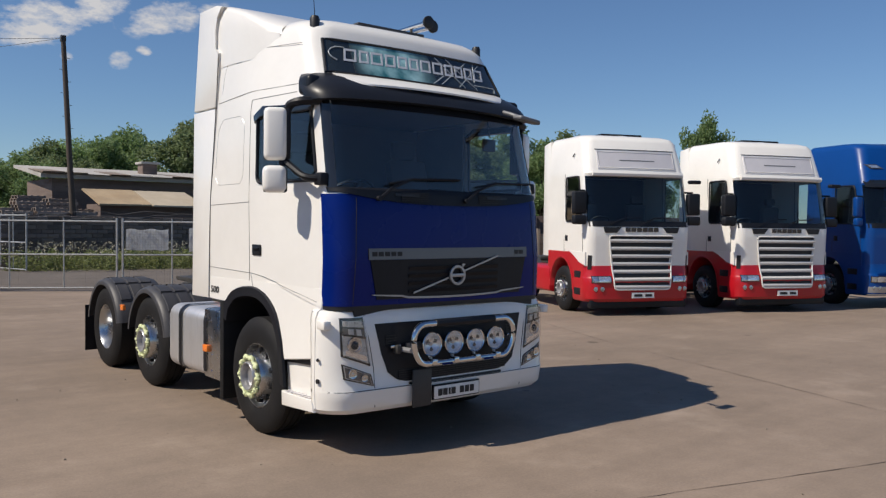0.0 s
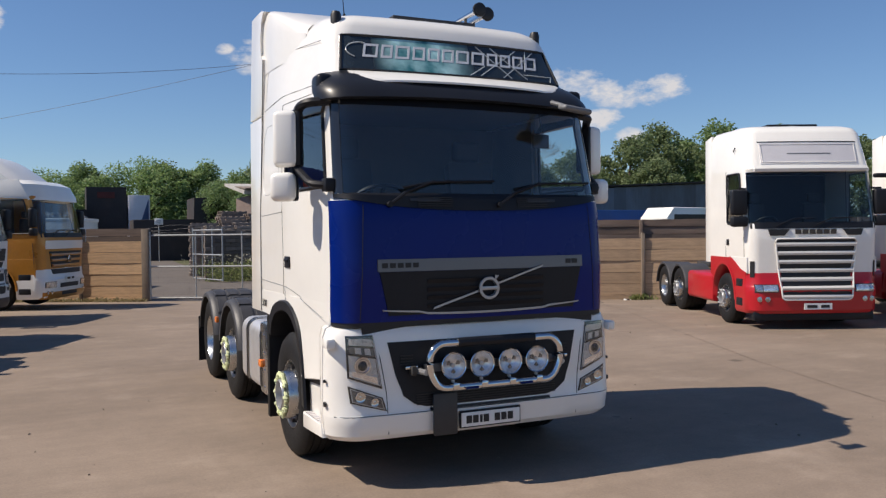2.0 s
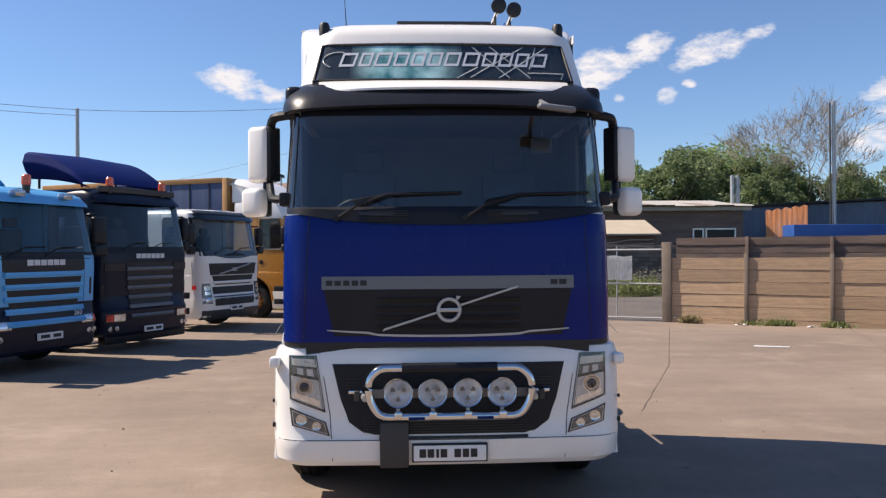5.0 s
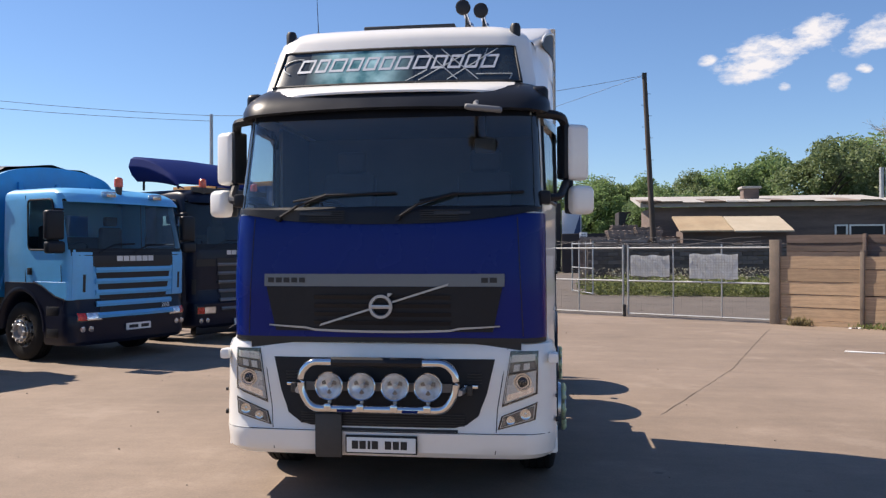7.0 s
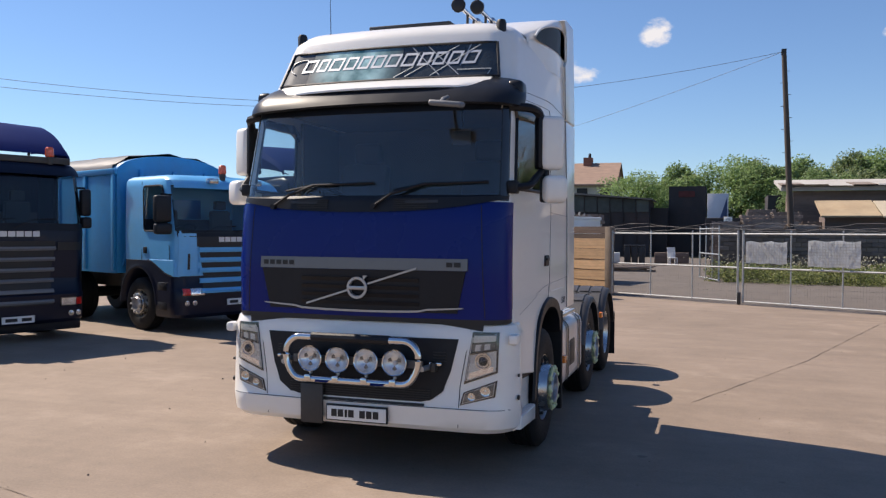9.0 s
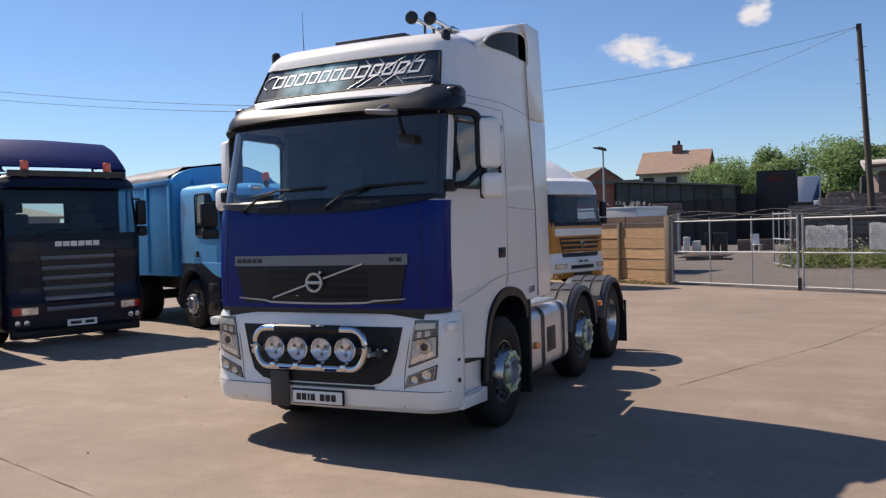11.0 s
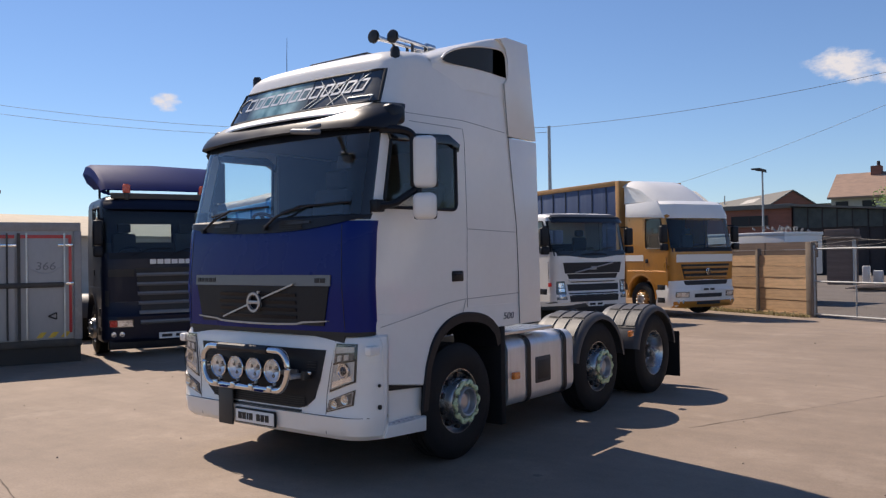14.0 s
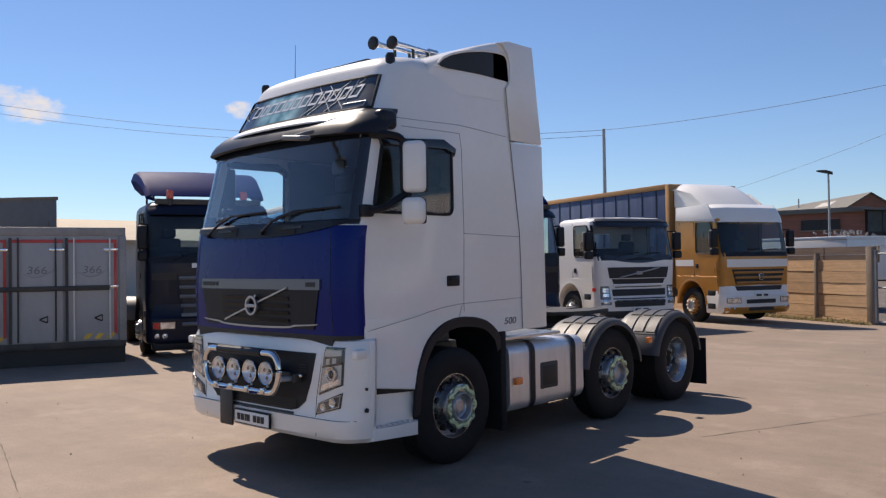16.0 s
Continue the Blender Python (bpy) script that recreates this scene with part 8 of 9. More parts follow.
fl_line = [(*fence_l[k].xy, *fence_l[k + 1].xy, 0.08) for k in range(3)]
weeds("weeds", [(x0 - 0.1, y0 - 0.22, x1 - 0.1, y1 - 0.22, s) for x0, y0, x1, y1, s in fl_line], 1500, 0.13, "dry rough grass and weeds at the foot of the fence", "dry")
weeds("weeds", [(p.x - 0.2, p.y - 0.15, p.x + 0.35, p.y - 0.25, 0.10) for p in fence_r[1:4]], 220, 0.14, "small weeds by the fence posts")
tuft_spots = [fence_r[1] + ALONG * 0.55, fence_r[2] - ALONG * 0.12, fence_r[3] - ALONG * 0.3, fence_r[1] + ALONG * 0.75]
weeds("weed_tuft", [(p.x - 0.12, p.y - 0.15, p.x + 0.25, p.y - 0.30, 0.07) for p in tuft_spots], 420, 0.20, "green weed tufts at the foot of the fence")
heap_at = GR + ALONG * 0.62 - ACROSS * 0.22
weeds("dry_heap", [(heap_at.x - 0.18, heap_at.y + 0.08, heap_at.x + 0.22, heap_at.y - 0.12, 0.05)], 260, 0.22, "small heap of dry straw beside the gate post", "dry")
random.seed(83)
for p in (fence_r[1] - ALONG * 0.10, fence_r[1] + ALONG * 1.65, fence_r[2] + ALONG * 0.16, fence_r[3] - ALONG * 0.5):
    root = empty("litter", Matrix.Translation(p - ACROSS * 0.26 + Vector((0, 0, gz(p.x, p.y) - 0.012))))
    tagged(root, "crumpled pale litter and rubble by the fence", "litter", group="litter along the fence")
    for k in range(7):
        b = BM()
        bmesh.ops.create_icosphere(b, subdivisions=1, radius=random.uniform(0.025, 0.06))
        for v in b.verts:
            v.co *= random.uniform(0.6, 1.3)
            v.co.z *= 0.6
        part("scrap", b, random.choice(("plate", "plate", "concrete_post", "ink")), root, sharp=20).location = (random.uniform(-0.16, 0.16), random.uniform(-0.06, 0.06), 0.02)
lath = part("lath", bx(-0.32, 0.32, -0.045, 0.045, 0, 0.02, bevel=0.004), "plate")
lath.matrix_world = pose(6.68, 9.68, 0.001, 0, 0, -24)
tagged(lath, "short white lath lying on the yard", "lath")
VERGE = [(2.6, 28.5, 13, 27.6, 0.5), (2.6, 29.5, 14, 29, 0.6), (2.8, 31, 14, 31, 0.6)]
weeds("verge_blossom", [(2.8, 29.0, 13, 28.6, 0.7), (3, 30.6, 12, 30.3, 0.8)], 420, 0.86, "pale blossom on the verge growth", "blossom", 1)

# ---- beyond the gate ----
def pallet_stack(x, y, rz, layers, label):
    root = empty("pallet_stack", pose(x, y, 0, 0, 0, rz))
    tagged(root, label, "pallets", group="stacks beyond the gate")
    for k in range(layers):
        z = 0.145 * k
        b = BM()
        j = random.uniform(-0.05, 0.05)
        for q in range(5):
            box(b, -0.6 + j + 0.27 * q, -0.6 + j + 0.27 * q + 0.12, -0.5, 0.5, z + 0.118, z + 0.14)
        for q in (-0.5, -0.05, 0.40):
            box(b, -0.6 + j, 0.6 + j, q, q + 0.1, z + 0.022, z + 0.118)
            box(b, -0.6 + j, 0.6 + j, q, q + 0.1, z, z + 0.02)
        tagged(part("pallet", b, "pallet", root, sharp=0), kind="stuff")


random.seed(9)
for x, y, n in ((3.5, 32.9, 16), (4.8, 32.8, 17), (6.1, 33.0, 16), (3.0, 34.3, 17), (4.3, 34.2, 19), (5.6, 34.3, 20), (6.9, 34.9, 17), (4.6, 35.6, 21)):
    pallet_stack(x, y, random.uniform(-4, 4), n, "tall stack of weathered grey timber pallets")
lw = part("low_wall", bx(2.7, 16.5, 31.84, 32.05, -0.05, 2.12), "mortar")
BLOCKS = []
for k in range(4):
    b = bx(0.0, 0.432, 0.0, 0.08, 0.0, 0.170, bevel=0.012, seg=1)
    for v in b.verts:
        v.co += Vector((random.uniform(-0.008, 0.008), random.uniform(-0.012, 0.012), random.uniform(-0.006, 0.006)))
    me = bpy.data.meshes.new("block")
    bmesh.ops.recalc_face_normals(b, faces=b.faces)
    b.to_mesh(me)
    b.free()
    me.materials.append(M["stone_block"])
    BLOCKS.append(me)
for j in range(11):
    for k in range(27):
        ob = new("block", BLOCKS[(k * 5 + j * 3) % 4])
        ob.parent = lw
        ob.matrix_basis = pose(2.72 + 0.445 * k + 0.21 * (j % 2), 31.79, 0.08 + 0.184 * j)
tagged(lw, "old dark block boundary wall behind the verge", "wall", kind="structure")

bld = empty("workshop", pose(0, 0, 0))
tagged(bld, "low dark brick workshop with a grey sheet roof", "building")
part("wall", bx(6.2, 18.0, 38.0, 43.0, 0, 4.0), "brick_far", bld)
part("roof", px([(37.6, 4.0), (43.3, 4.72), (43.3, 4.88), (37.6, 4.2)], "x", 5.6, 18.3), "grey_roof", bld)
random.seed(17)
for k in range(12):
    x = 5.6 + 1.06 * k
    part("roof_sheet", px([(37.45 - random.uniform(0, 0.25), 4.225), (40.2, 4.525), (40.2, 4.555), (37.45 - random.uniform(0, 0.25), 4.255 + random.uniform(0, 0.05))], "x", x, x + 1.02), "grey_roof" if k % 3 else "pallet", bld)
ch = part("chimney", bx(11.1, 11.9, 39.4, 40.2, 4.35, 5.05, bevel=0.03), "brick_far", bld)
part("cap", bx(11.0, 12.0, 39.3, 40.3, 5.03, 5.15, bevel=0.02), "grey_roof", ch)
for x0, x1 in ((15.25, 15.75), (15.95, 17.5)):
    wd = part("window", bx(x0, x1, 37.95, 38.02, 2.42, 3.02), "ink", bld)
    for a, c, z0, z1 in ((x0 - 0.06, x0 + 0.02, 2.38, 3.06), (x1 - 0.02, x1 + 0.06, 2.38, 3.06), (x0 + 0.02, x1 - 0.02, 2.98, 3.06), (x0 + 0.02, x1 - 0.02, 2.38, 2.50)):
        part("frame", bx(a, c, 37.90, 37.96, z0, z1), "white", wd)
le = part("lean_to_roof", px([(32.9, 2.62), (35.6, 3.38), (35.6, 3.45), (32.9, 2.70)], "x", 6.9, 9.25), "rust_tan", bld)
part("lean_to_roof", px([(32.9, 2.60), (35.6, 3.36), (35.6, 3.43), (32.9, 2.68)], "x", 9.32, 11.9), "tan_roof", bld)
part("lean_to_wall", bx(7.1, 11.8, 33.4, 35.5, 0, 2.7), "brick_far", bld)
for x in (17.82, 18.12):
    f = part("flue", tube(BM(), [(x, 39, 4.05), (x, 39, 6.0)], 0.11, 10), "galv")
    tagged(f, "short galvanised flue on the workshop roof", "flue", group="short flues")

shed = empty("sheet_shed", pose(0, 0, 0))
tagged(shed, "long shed of grey corrugated sheets behind the fence", "building")
for k in range(22):
    x = 19.6 + 1.05 * k
    b = BM()
    rows = [[(x + 1.05 * q / 12, 42 + 0.03 * math.sin(q * math.pi), z) for q in range(13)] for z in (0, 4.35 + 0.05 * k)]
    grid(b, rows, 0.02)
    part("sheet", b, "corr", shed, sharp=0)
part("roof", px([(19.4, 4.40), (42.9, 5.52), (42.9, 5.62), (19.4, 4.50)], "y", 41.7, 50), "dark_sheet", shed)
co = part("container", bx(19.98, 32.5, 36.3, 38.6, 0, 3.18, bevel=0.03), "skip_blue")
tagged(co, "dark blue shipping container behind the fence", "container")
rows = [[(19.26 + 1.81 * q / 32, 38.0 - 1.0 * q / 32 + 0.005 * math.sin(q * 1.57), z + (0.24 * q / 32 + 0.05 * math.sin(q * 0.9) if z > 1 else 0)) for q in range(33)] for z in (0.0, 3.98)]
rs = part("rusty_sheet", grid(BM(), rows, 0.03), "rust", sharp=0)
tagged(rs, "rusty orange corrugated sheet leaning on the shed", "sheet")
for x, r in ((23.90, 0.045), (24.12, 0.105)):
    f = part("tall_flue", tube(BM(), [(x, 40, 0), (x, 40, 10.3 - 0.1 * (r < 0.1))], r, 12), "galv" if r > 0.1 else "steel")
    tagged(f, "tall galvanised flue pipe above the shed", "flue", group="tall flues")
van = empty("white_van", pose(29.2, 32.5, 0, 0, 0, 10))
tagged(van, "small white van parked beyond the fence", "van")
part("body", px([(-1.6, 0.4), (2.6, 0.4), (2.6, 3.2), (-0.9, 3.2), (-1.5, 2.6)], "y", -1.0, 1.0, 0.08), "white", van)
part("window", bx(-0.9, 2.2, -1.01, -0.99, 2.35, 2.8), "ink", van)
for x in (-0.9, 1.8):
    part("tyre", lathe(BM(), [(-1.02, 0.2), (-1.02, 0.4), (1.02, 0.4), (1.02, 0.2)], "y", 16, (x, 0, 0.40)), "rubber", van)

ds = empty("dark_store", pose(0, 0, 0))
tagged(ds, "black sheet-clad store with a dull red panel", "building")
part("wall", bx(-1.25, 1.75, 66, 71, -0.2, 5.85), "dark_sheet", ds)
part("sign_panel", bx(-0.45, 0.85, 65.93, 66.0, 4.95, 5.45), "dull_red", ds)
ct = empty("pale_container", pose(0, 0, 0))
part("wall", bx(1.85, 3.5, 65.6, 70, -0.2, 5.2, bevel=0.02), "panel_grey", ct)
part("blue_wedge", prism(BM(), [(2.4, 1.8), (3.4, 1.8), (3.4, 4.9)], "y", 65.57, 65.6), "curtain", ct)
tagged(ct, "pale blue and white container beside the store", "container")
lo = part("low_shed", px([(1.8, -0.05), (8.1, -0.05), (8.1, 4.78), (6.2, 4.78), (6.2, 3.1), (1.8, 3.1)], "y", 60, 64, 0.03), "dark_sheet")
tagged(lo, "low black shed at the end of the lane", "building")
M["green_mesh"] = surface("dark_green_mesh", (0.055, 0.068, 0.065), 0.8, 0, 0.35, 1.5, (0.10, 0.12, 0.12), 0.4, island=0.3)
gs = empty("grey_store", pose(0, 0, 0))
tagged(gs, "long grey lean-to store with dark doors", "building")
part("wall", bx(-12.1, -2.6, 63, 68, -0.1, 4.62), "dark_sheet", gs)
part("roof", px([(-12.3, 5.36), (-2.4, 4.60), (-2.4, 4.72), (-12.3, 5.52)], "y", 62.5, 68.4), "slate", gs)
part("link_wall", bx(-2.6, -1.25, 64.5, 66.5, -0.1, 4.0), "dark_sheet", gs)
part("gable_infill", px([(-12.1, 4.62), (-2.6, 4.62), (-12.1, 5.36)], "y", 63.0, 63.2), "dark_sheet", gs)
for k in range(9):                               # hung mesh panels of uneven width
    xa = -12.05 + 1.05 * k
    zt = 5.32 - 0.0768 * (xa + 1.0 + 12.1)
    part("panel", bx(xa + random.uniform(0, 0.06), xa + 1.0, 62.90, 63.0, 3.62 + random.uniform(-0.05, 0.05), zt), "green_mesh", gs)
    part("panel_post", bx(xa - 0.03, xa + 0.03, 62.86, 62.99, -0.1, zt), "dark_sheet", gs)
for k in range(3):
    wb = empty("wheelie_bin", pose(-2.78 + 0.45 * k, 48, -0.068, 0, 0, random.uniform(-5, 5)))
    wb.scale = (0.72, 0.8, 1.12)
    tagged(wb, "dark grey wheeled bin on the lane", "bin", group="wheeled bins")
    part("bin_body", px([(-0.24, 0.06), (0.24, 0.06), (0.29, 1.0), (-0.29, 1.0)], "y", -0.3, 0.3, 0.02), "charcoal", wb)
    part("bin_lid", bx(-0.31, 0.31, -0.34, 0.34, 1.0, 1.08, bevel=0.02), "charcoal", wb)
    for x in (-0.2, 0.2):
        part("wheel", lathe(BM(), [(-0.03, 0.03), (-0.03, 0.1), (0.03, 0.1), (0.03, 0.03)], "x", 12, (x, 0.28, 0.1)), "rubber", wb)
sk = empty("scrap_timber", pose(-1.5, 36, -0.06))
tagged(sk, "low heap of pale scrap boards on the lane", "timber")
for k in range(7):
    part("board", bx(-1.1, 1.1, -0.09, 0.09, 0, 0.05, bevel=0.006), "pallet", sk).matrix_basis = pose(random.uniform(-0.25, 0.25), random.uniform(-0.25, 0.25), 0.05 * k, 0, 0, random.uniform(-9, 9))
hut = empty("brick_hut", pose(-4.68, 44.4, 0))
tagged(hut, "small dark brick hut with a flat concrete cap", "hut")
part("wall", bx(-0.65, 0.65, -0.7, 0.7, -0.08, 2.45), "brick_far", hut)
part("roof_slab", bx(-0.80, 0.80, -0.8, 0.8, 2.45, 2.62, bevel=0.02), "concrete_post", hut)
part("roof_slab", bx(-0.74, 0.74, -0.74, 0.74, 2.62, 3.0, bevel=0.02), "brick_far", hut)
part("downpipe", tube(BM(), [(0.74, -0.75, -0.08), (0.74, -0.75, 2.42)], 0.09, 8), "galv", hut)
bw = part("brick_planter", bx(-1.15, 0.97, 48.5, 48.9, -0.08, 0.68, bevel=0.02), "brick_far")
tagged(bw, "low brown brick wall at the lane end", "wall")
for x, y, w, h, label in ((-4.0, 47, 0.36, 1.02, "discarded white fridge at the lane end"), (-3.45, 47.3, 0.5, 0.75, "discarded white cabinet at the lane end")):
    fg = empty("white_appliance", pose(x, y, -0.07, 0, 0, random.uniform(-12, 12)))
    tagged(fg, label, "appliance", group="discarded appliances")
    part("body", bx(-w / 2, w / 2, -0.25, 0.25, 0, h, bevel=0.02), "plate", fg)
    part("door", bx(-w / 2 + 0.02, w / 2 - 0.02, -0.28, -0.255, 0.08, h - 0.02, bevel=0.01), "white", fg)
gc = empty("garden_chair", pose(0.03, 47.5, -0.07, 0, 0, 20))
tagged(gc, "white plastic garden chair at the lane end", "chair")
part("seat", bx(-0.25, 0.25, -0.24, 0.24, 0.42, 0.46, bevel=0.01), "plate", gc)
part("backrest", px([(0.20, 0.46), (0.25, 0.46), (0.36, 1.1), (0.32, 1.1)], "x", -0.25, 0.25, 0.01), "plate", gc)
for x in (-0.22, 0.22):
    for y in (-0.21, 0.21):
        part("leg", bx(x - 0.025, x + 0.025, y - 0.025, y + 0.025, 0, 0.42), "plate", gc)

nt = empty("notice_board", pose(3.4, 58.0, 0, 0, 0, -8))
tagged(nt, "small white notice on a thin post beyond the gate", "sign")
part("post", tube(BM(), [(0, 0, -0.02), (0, 0, 3.2)], 0.03, 8), "galv", nt)
part("board", bx(-0.30, 0.30, -0.05, -0.03, 2.70, 3.15, bevel=0.005), "plate", nt)
for z in (2.80, 2.95):
    part("plain_bar", bx(-0.17, 0.17, -0.056, -0.05, z, z + 0.05), "slat_grey", nt)

hs = empty("house", pose(5 - 5 * 1.37, -5 + 5 * 1.37, 1.86 - 1.86 * 1.37) @ Matrix.Scale(1.37, 4))
part("side_wing", px([(80.6, 0), (86, 0), (86, 6.1), (80.6, 6.45)], "x", -16.6, -13.4), "slate", hs)
tagged(hs, "pale rendered house with brown tiled roof and chimney", "house")
part("wall", bx(-13.3, -6.7, 80, 87, 0, 6.9), "render_wall", hs)
rf = part("roof", px([(79.5, 6.72), (83.5, 9.17), (87.5, 6.72), (87.5, 6.92), (83.5, 9.39), (79.5, 6.92)], "x", -13.55, -6.45), "tile_roof", hs)
part("gable", px([(80, 6.9), (87, 6.9), (83.5, 9.1)], "x", -6.8, -6.66), "red_brick", hs)
cm = part("chimney", bx(-10.4, -9.5, 82.95, 84.05, 8.8, 9.95), "red_brick", hs)
part("pot", lathe(BM(), [(9.95, 0.17), (10.42, 0.13)], "z", 10, (-9.8, 83.5, 0)), "dark_sheet", cm)
for x in (-12.9, -10.6, -8.2):
    w = part("window", bx(x, x + 1.1, 79.93, 80, 5.4, 6.5), "ink", hs)
    part("frame", bx(x - 0.1, x + 1.2, 79.9, 79.95, 5.3, 5.42), "white", w)
# a gabled brick building far off, and a flat-roofed brick block in front of it
bb = empty("brick_building", pose(-31.6, 137, 0, 0, 0, -50))
tagged(bb, "red brick building with a grey gabled roof", "building")
part("wall", bx(-40, 0, -3.4, 3.4, 0, 9.75), "red_brick", bb)
part("roof", px([(-3.75, 9.5), (0, 11.75), (3.75, 9.5), (3.75, 9.7), (0, 11.98), (-3.75, 9.7)], "x", -40.3, 0.3), "slate", bb)
part("gable", px([(-3.4, 9.75), (3.4, 9.75), (0, 11.7)], "x", -0.15, 0.03), "red_brick", bb)
part("roof_light", px([(-2.45, 10.50), (-1.15, 11.28), (-1.15, 11.33), (-2.45, 10.55)], "x", -15.5, -9.5), "grey_roof", bb)
part("vent_pipe", tube(BM(), [(-26, -1.2, 10.8), (-26, -1.2, 12.9)], 0.12, 8), "galv", bb)
fb = empty("flat_brick_block", pose(0, 0, 0))
tagged(fb, "flat-roofed red brick block with a dark window", "building")
part("wall", bx(-24, -12.35, 63.5, 69, 0, 5.25), "red_brick", fb)
part("roof", bx(-24.3, -12.25, 63.1, 69.4, 5.25, 5.62, bevel=0.02), "slate", fb)
wd = part("window", bx(-17.0, -14.2, 63.42, 63.52, 3.95, 4.75), "ink", fb)
for x in (-17.0, -15.6, -14.2):
    part("mullion", bx(x - 0.05, x + 0.05, 63.38, 63.43, 3.95, 4.75), "dark_sheet", wd)
part("sill", bx(-17.2, -14.0, 63.3, 63.5, 3.85, 3.95), "concrete_post", wd)

wl = empty("low_white_lorry_body", pose(-4.6, 27.4, 0, 0, 0, -20))
tagged(wl, "long low white lorry body parked behind the fence", "lorry")
part("bed", bx(-4.5, 2.6, -1.1, 1.1, 1.0, 2.45, bevel=0.05), "white", wl)
part("top_edge", bx(-4.5, 2.62, -1.14, 1.14, 2.40, 2.52, bevel=0.02), "plate", wl)
for x in (-3.5, -2.4, 1.6):
    part("wheel", lathe(BM(), [(-1.1, 0.2), (-1.1, 0.5), (1.1, 0.5), (1.1, 0.2)], "y", 18, (x, 0, 0.5)), "rubber", wl)
b = BM()
random.seed(3)
for k in range(26):
    box(b, -0.07, 0.07, -0.03, 0.03, -0.012, 0.012, m=pose(random.uniform(1.0, 2.5), random.uniform(-0.8, 0.8), 2.56 + random.uniform(0, 0.16), random.uniform(0, 90), random.uniform(0, 90), random.uniform(0, 180)))
tagged(part("loose_scrap", b, "slat_grey", wl, sharp=0), kind="stuff")

# grey container and pale roof beyond the trailer
gb = empty("grey_container", pose(-14.0, 4.1, 0, 0, 0, 2))
tagged(gb, "plain grey container standing behind the box trailer", "container")
cb = part("body", px([(-7.0, 0.0), (0.0, 0.0), (0.0, 3.46), (-7.0, 2.95)], "x", -2.6, 0.0, 0.02), "grey_box", gb)
part("top_rail", px([(-7.02, 2.93), (0.02, 3.44), (0.02, 3.52), (-7.02, 3.01)], "x", -2.62, 0.02), "concrete_post", gb)
for k in range(6):
    part("rib", bx(0.0, 0.03, -0.2 - 1.1 * k, -0.12 - 1.1 * k, 0.1, 2.9), "grey_box", gb)
pr = empty("pale_roofed_shed", pose(0, 0, 0))
tagged(pr, "wide low shed with a pale tan roof", "building")
part("wall", bx(-60, -40.4, 0, 31.4, 0, 3.45), "render_wall", pr)
part("roof", px([(-40, 3.40), (-50, 5.1), (-60, 3.40), (-60, 3.25), (-50, 4.95), (-40, 3.25)], "y", -0.5, 31.9), "tan_roof", pr)

# ---- poles and wires ----
pole = empty("utility_pole", pose(5.75, 32.5, 0))
tagged(pole, "dark wooden utility pole with steps, leaning slightly", "pole")
part("shaft", tube(BM(), [(0.05, 0, 0), (-0.18, 0, 4), (-0.46, 0, 9.8)], 0.15, 12, r_end=0.10), "pole_wood", pole)
b = BM()
for k in range(12):
    z = 3.4 + 0.5 * k
    x = -0.18 - 0.28 * (z - 4) / 5.8
    tube(b, [(x, 0, z), (x + (0.22 if k % 2 else -0.22), 0, z)], 0.012, 5)
tagged(part("climbing_steps", b, "steel", pole), kind="stuff")
part("cap_fitting", bx(-0.56, -0.36, -0.1, 0.1, 9.6, 9.85), "steel", pole)
fp = part("steel_post", tube(BM(), [(-13.35, 27.9, 0), (-13.35, 27.9, 7.7)], 0.10, 10, r_end=0.07), "galv")
tagged(fp, "tall grey steel post carrying the wires", "post")
sl = empty("street_lamp", pose(-6.55, 36.6, 0))
tagged(sl, "grey street lamp with a flat head", "street lamp")
part("column", tube(BM(), [(0, 0, 0), (0, 0, 5.8)], 0.065, 10, r_end=0.042), "galv", sl)
part("head", px([(-0.50, 5.86), (0.16, 5.68), (0.16, 5.82), (-0.1, 5.92), (-0.50, 5.92)], "y", -0.14, 0.14, 0.01), "steel", sl)


def wire(a, c, sag, r=0.009):
    a, c = Vector(a), Vector(c)
    pts = [a + (c - a) * k / 24 - Vector((0, 0, sag * 4 * (k / 24) * (1 - k / 24))) for k in range(25)]
    return tagged(part("overhead_wire", tube(BM(), pts, r, 4), "wire"), "thin dark overhead wire between poles", "wire", group="overhead wires")


TOP, FAR = (5.3, 32.5, 9.75), (-13.35, 27.9, 7.65)
wire(TOP, FAR, 0.5)
wire(FAR, (-44.3, 5.5, 11.8), 1.35)
wire((-13.35, 27.9, 7.42), (-44.3, 5.5, 11.3), 1.35)
wire(TOP, (-30, 62, 6.0), 0.8)


# ---- trees ----
def leaf_cloud(b, blobs, count, size):
    """Leaves scattered through the shells of many small clumps."""
    for k in range(count):
        c, r = random.choice(blobs)
        d = Vector((random.gauss(0, 1), random.gauss(0, 1), random.gauss(0, 1))).normalized() * r * random.uniform(0.55, 1.08)
        p = c + d
        s = size * random.uniform(0.6, 1.4)
        u = Vector((random.gauss(0, 1), random.gauss(0, 1), random.gauss(0, 0.7))).normalized() * s
        w = u.cross(Vector((random.gauss(0, 1), random.gauss(0, 1), random.gauss(0, 1)))).normalized() * s * 0.6
        b.faces.new([b.verts.new(q) for q in (p - u, p - w * 0.9, p + u, p + w * 0.9)])


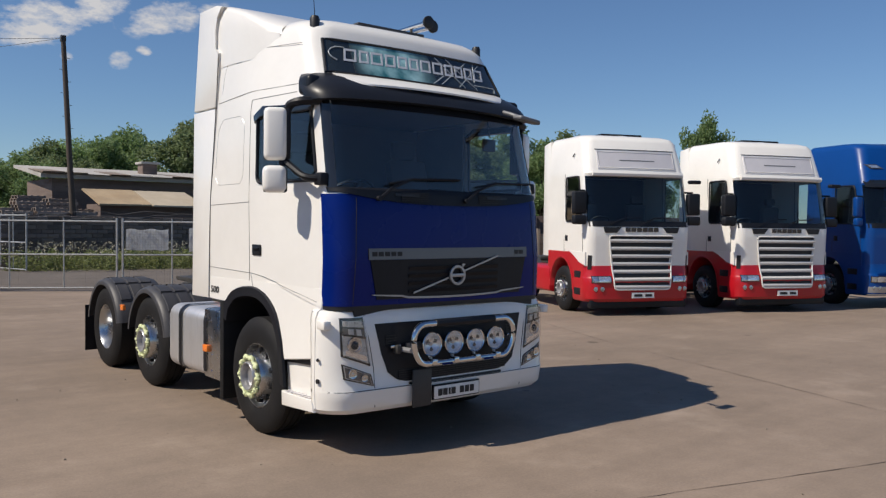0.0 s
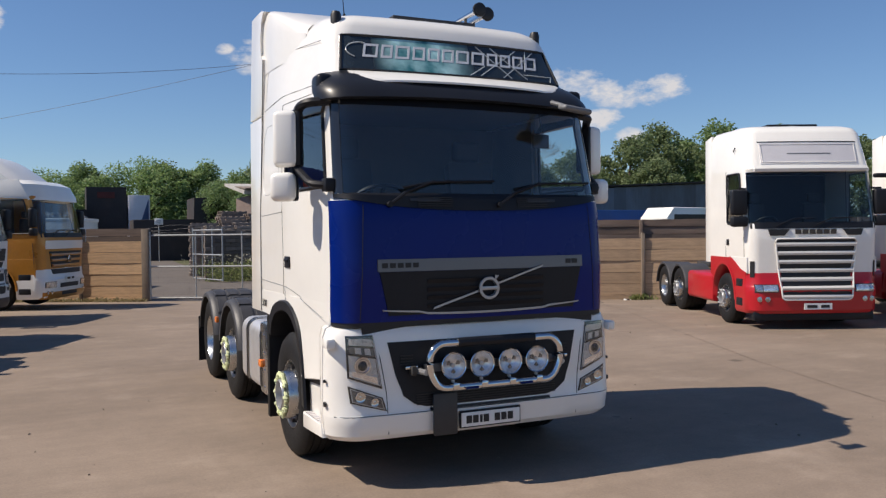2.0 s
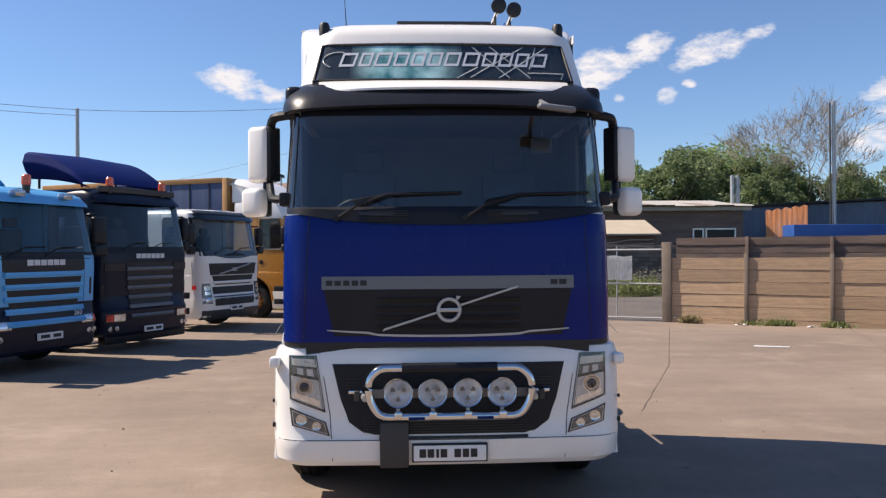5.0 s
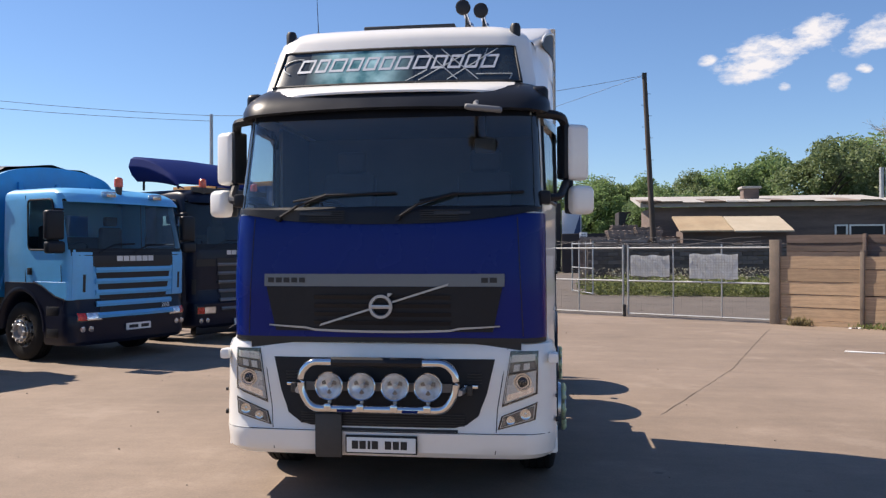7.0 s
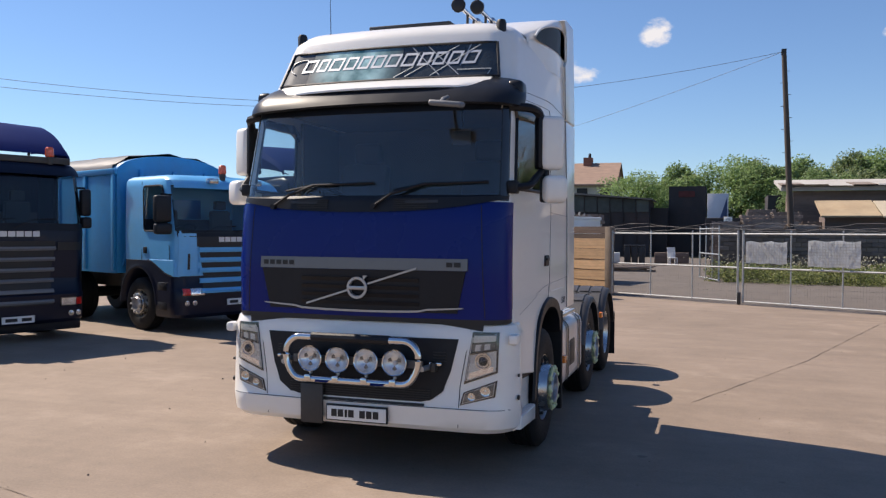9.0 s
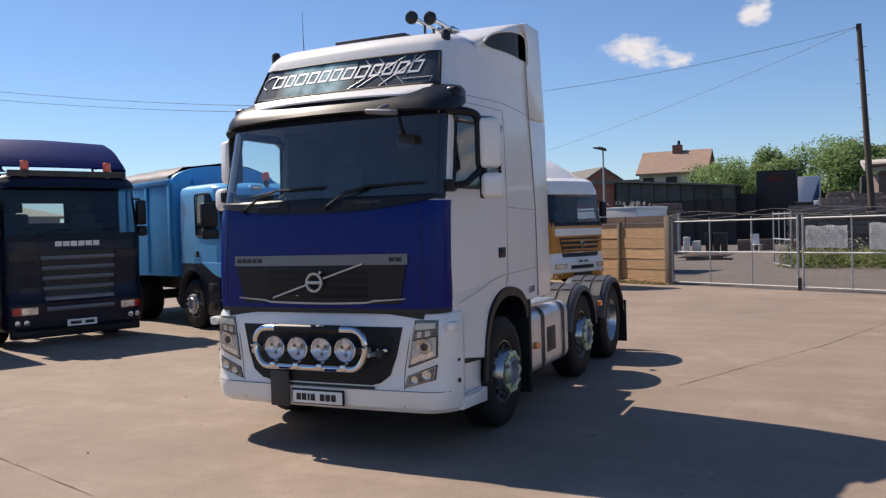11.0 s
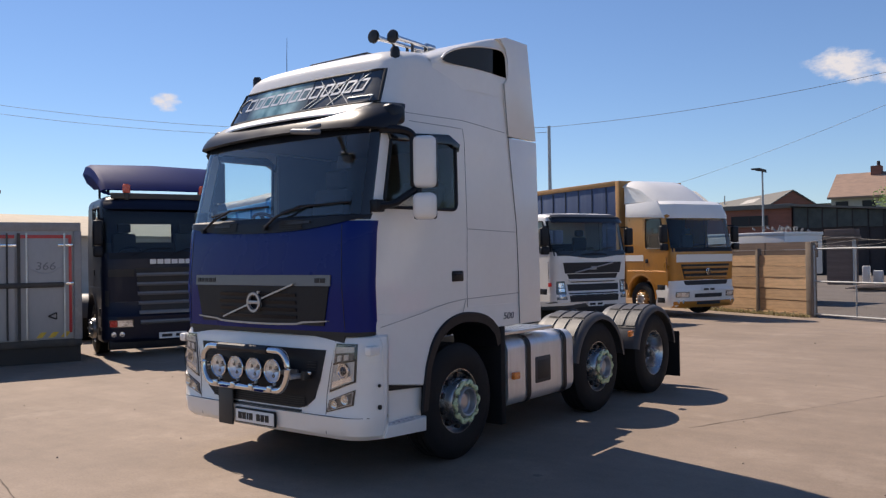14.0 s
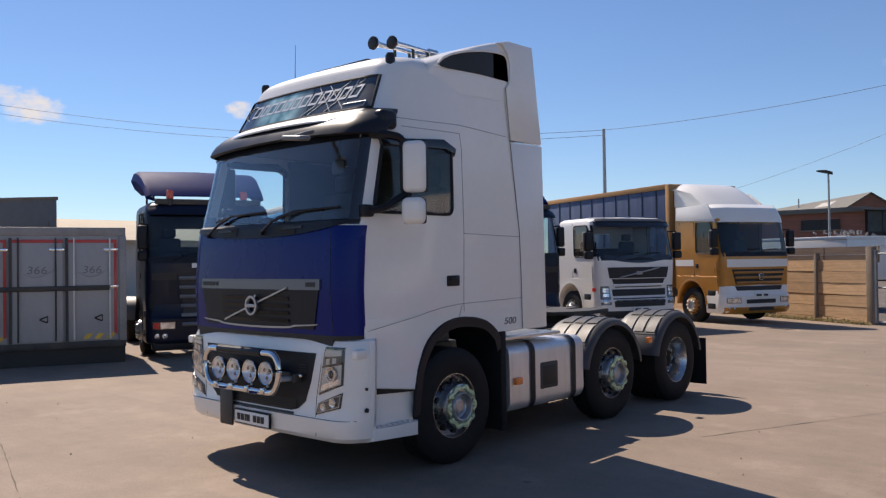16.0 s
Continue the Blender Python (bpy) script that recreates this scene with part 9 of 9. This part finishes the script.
def tree(h, width, seed, mat, leaves, size, low=0.2):
    random.seed(seed)
    root = empty("tree")
    t = BM()
    tube(t, [(0, 0, -0.1), (0.05, 0.04, h * 0.3), (0.12, -0.05, h * 0.6), (0.0, 0.1, h * 0.85)], h * 0.028, 8, r_end=h * 0.006)
    blobs = []
    for k in range(16):
        a, z = random.uniform(0, math.tau), h * random.uniform(low + 0.05, 0.8)
        u = (z / h - low) / (1 - low)
        reach = width / 2 * math.sqrt(max(0.05, 1 - (2 * u - 0.9) ** 2)) * random.uniform(0.45, 0.95)
        tip = Vector((math.cos(a) * reach, math.sin(a) * reach, z + reach * 0.25))
        tube(t, [(0.05, 0, z * 0.7), tip * 0.5 + Vector((0, 0, z * 0.42)), tip], h * 0.010, 5, r_end=h * 0.002)
        blobs.append((tip, width * random.uniform(0.09, 0.17)))
    part("trunk", t, "bark", root)
    for k in range(60):
        a, z = random.uniform(0, math.tau), h * random.uniform(low, 0.98)
        u = (z / h - low) / (1 - low)
        reach = width / 2 * math.sqrt(max(0.02, 1 - (2 * u - 0.9) ** 2)) * random.uniform(0.2, 1.0)
        blobs.append((Vector((math.cos(a) * reach, math.sin(a) * reach, z - width * 0.05)), width * random.uniform(0.07, 0.16)))
    c = BM()
    leaf_cloud(c, blobs, leaves, size)
    part("crown", c, mat, root, sharp=0)
    return root


def bare_tree(h, seed):
    random.seed(seed)
    root = empty("bare_tree")
    b, trunk = BM(), BM()

    def grow(p, d, L, r, depth):
        q = p + d * L
        sag = Vector((random.gauss(0, 0.06), random.gauss(0, 0.06), 0)) * L
        tube(b if depth > 1 else trunk, [p, (p + q) / 2 + sag, q], r, 6 if depth < 2 else 3, r_end=r * 0.65)
        if depth < 8:
            for k in range(3 if depth < 2 else random.choice((2, 3, 3))):
                spread = 0.30 if depth < 3 else 0.45
                n = (d + Vector((random.gauss(0, spread), random.gauss(0, spread), random.gauss(0.10, 0.15)))).normalized()
                grow(p + (q - p) * random.uniform(0.6, 1.0), n, L * random.uniform(0.70, 0.86), max(r * 0.56, 0.009), depth + 1)

    grow(Vector((0, 0, -0.1)), Vector((0, 0, 1)), h * 0.20, h * 0.0075, 0)
    part("trunk", trunk, "bark", root)
    part("crown", b, "twig", root, sharp=0)
    return root


KINDS = [tree(9, 8, 1, "leaf_a", 22000, 0.125, 0.1), tree(9, 7, 2, "leaf_b", 20000, 0.125, 0.08), tree(9, 9, 3, "leaf_c", 22000, 0.12, 0.12), tree(9, 6.5, 4, "leaf_b", 18000, 0.125, 0.1)]
WORDS = ["leafy mid-green tree with a rounded uneven crown", "dense dark green tree behind the buildings", "bright fresh green tree in full spring leaf", "dark green bushy tree along the boundary"]
PLACES = [(20, 55, 9.4, 1), (16, 62, 8.3, 0), (23.5, 60, 9.9, 1), (27, 58, 9, 3), (31, 61, 9.5, 1), (36, 60, 8.9, 3), (41, 60, 9.3, 1), (46, 58, 10.6, 3), (51, 60, 12.2, 1), (57, 58, 12.5, 0), (63, 56, 12, 1), (70, 52, 11, 3),
          (9.5, 60, 6.8, 0), (12.5, 64, 8.1, 1), (4.85, 78, 9.0, 2), (-0.97, 80, 8.8, 0), (-4.87, 76, 7.6, 2), (10.1, 80, 9.2, 0), (14.5, 66, 8.4, 2), (19, 66, 9.8, 0), (28, 66, 11.2, 2),
          (-2, 84, 8, 0), (6, 80, 9, 1), (12, 53, 6.0, 3), (9.6, 68, 6.6, 3), (25, 52, 7.2, 3), (33, 54, 7.5, 1), (44, 52, 8, 3), (53, 50, 9, 0)]
random.seed(12)
for x, y, h, k in PLACES:
    t = copy_thing(KINDS[k], pose(x, y, 0, 0, 0, random.uniform(0, 360)))
    s = h / 9.0
    t.scale = (s * random.uniform(0.95, 1.1), s * random.uniform(0.95, 1.1), s)
    tagged(t, WORDS[k], "tree", group="trees round the yard")
t = copy_thing(KINDS[0], pose(47, 28, 0, 0, 0, 40))
t.scale = (0.55, 0.55, 1.09)
tagged(t, "slim green tree rising behind the white lorries", "tree", group="trees round the yard")
for r in KINDS:
    for o in (*r.children_recursive, r):
        bpy.data.objects.remove(o)
bt = bare_tree(19.5, 5)
bt.matrix_world = pose(30.6, 56, 0)
tagged(bt, "tall bare tree with fine upright branches", "tree")
random.seed(31)
clumps = []
for k in range(420):
    x0, y0, x1, y1, spread = random.choice(VERGE)
    t = random.random()
    clumps.append((Vector((x0 + (x1 - x0) * t + random.gauss(0, spread * 0.5), y0 + (y1 - y0) * t + random.gauss(0, spread), random.uniform(0.0, 0.55))), random.uniform(0.15, 0.38)))
vb = BM()
leaf_cloud(vb, clumps, 30000, 0.045)
tagged(part("verge_growth", vb, "weed", sharp=0), "wild grass and leafy growth on the verge", "weeds", kind="stuff")
hedge_b = BM()
random.seed(21)
leaf_cloud(hedge_b, [(Vector((x + random.gauss(0, 0.6), 50 + 0.05 * x + random.gauss(0, 1.5), random.uniform(0.5, 3.4))), random.uniform(0.7, 1.4)) for x in [9 + 0.5 * k for k in range(110)]], 20000, 0.13)
tagged(part("scrub", hedge_b, "leaf_b", sharp=0), "dark scrub filling the gaps under the trees", "bushes", kind="stuff")
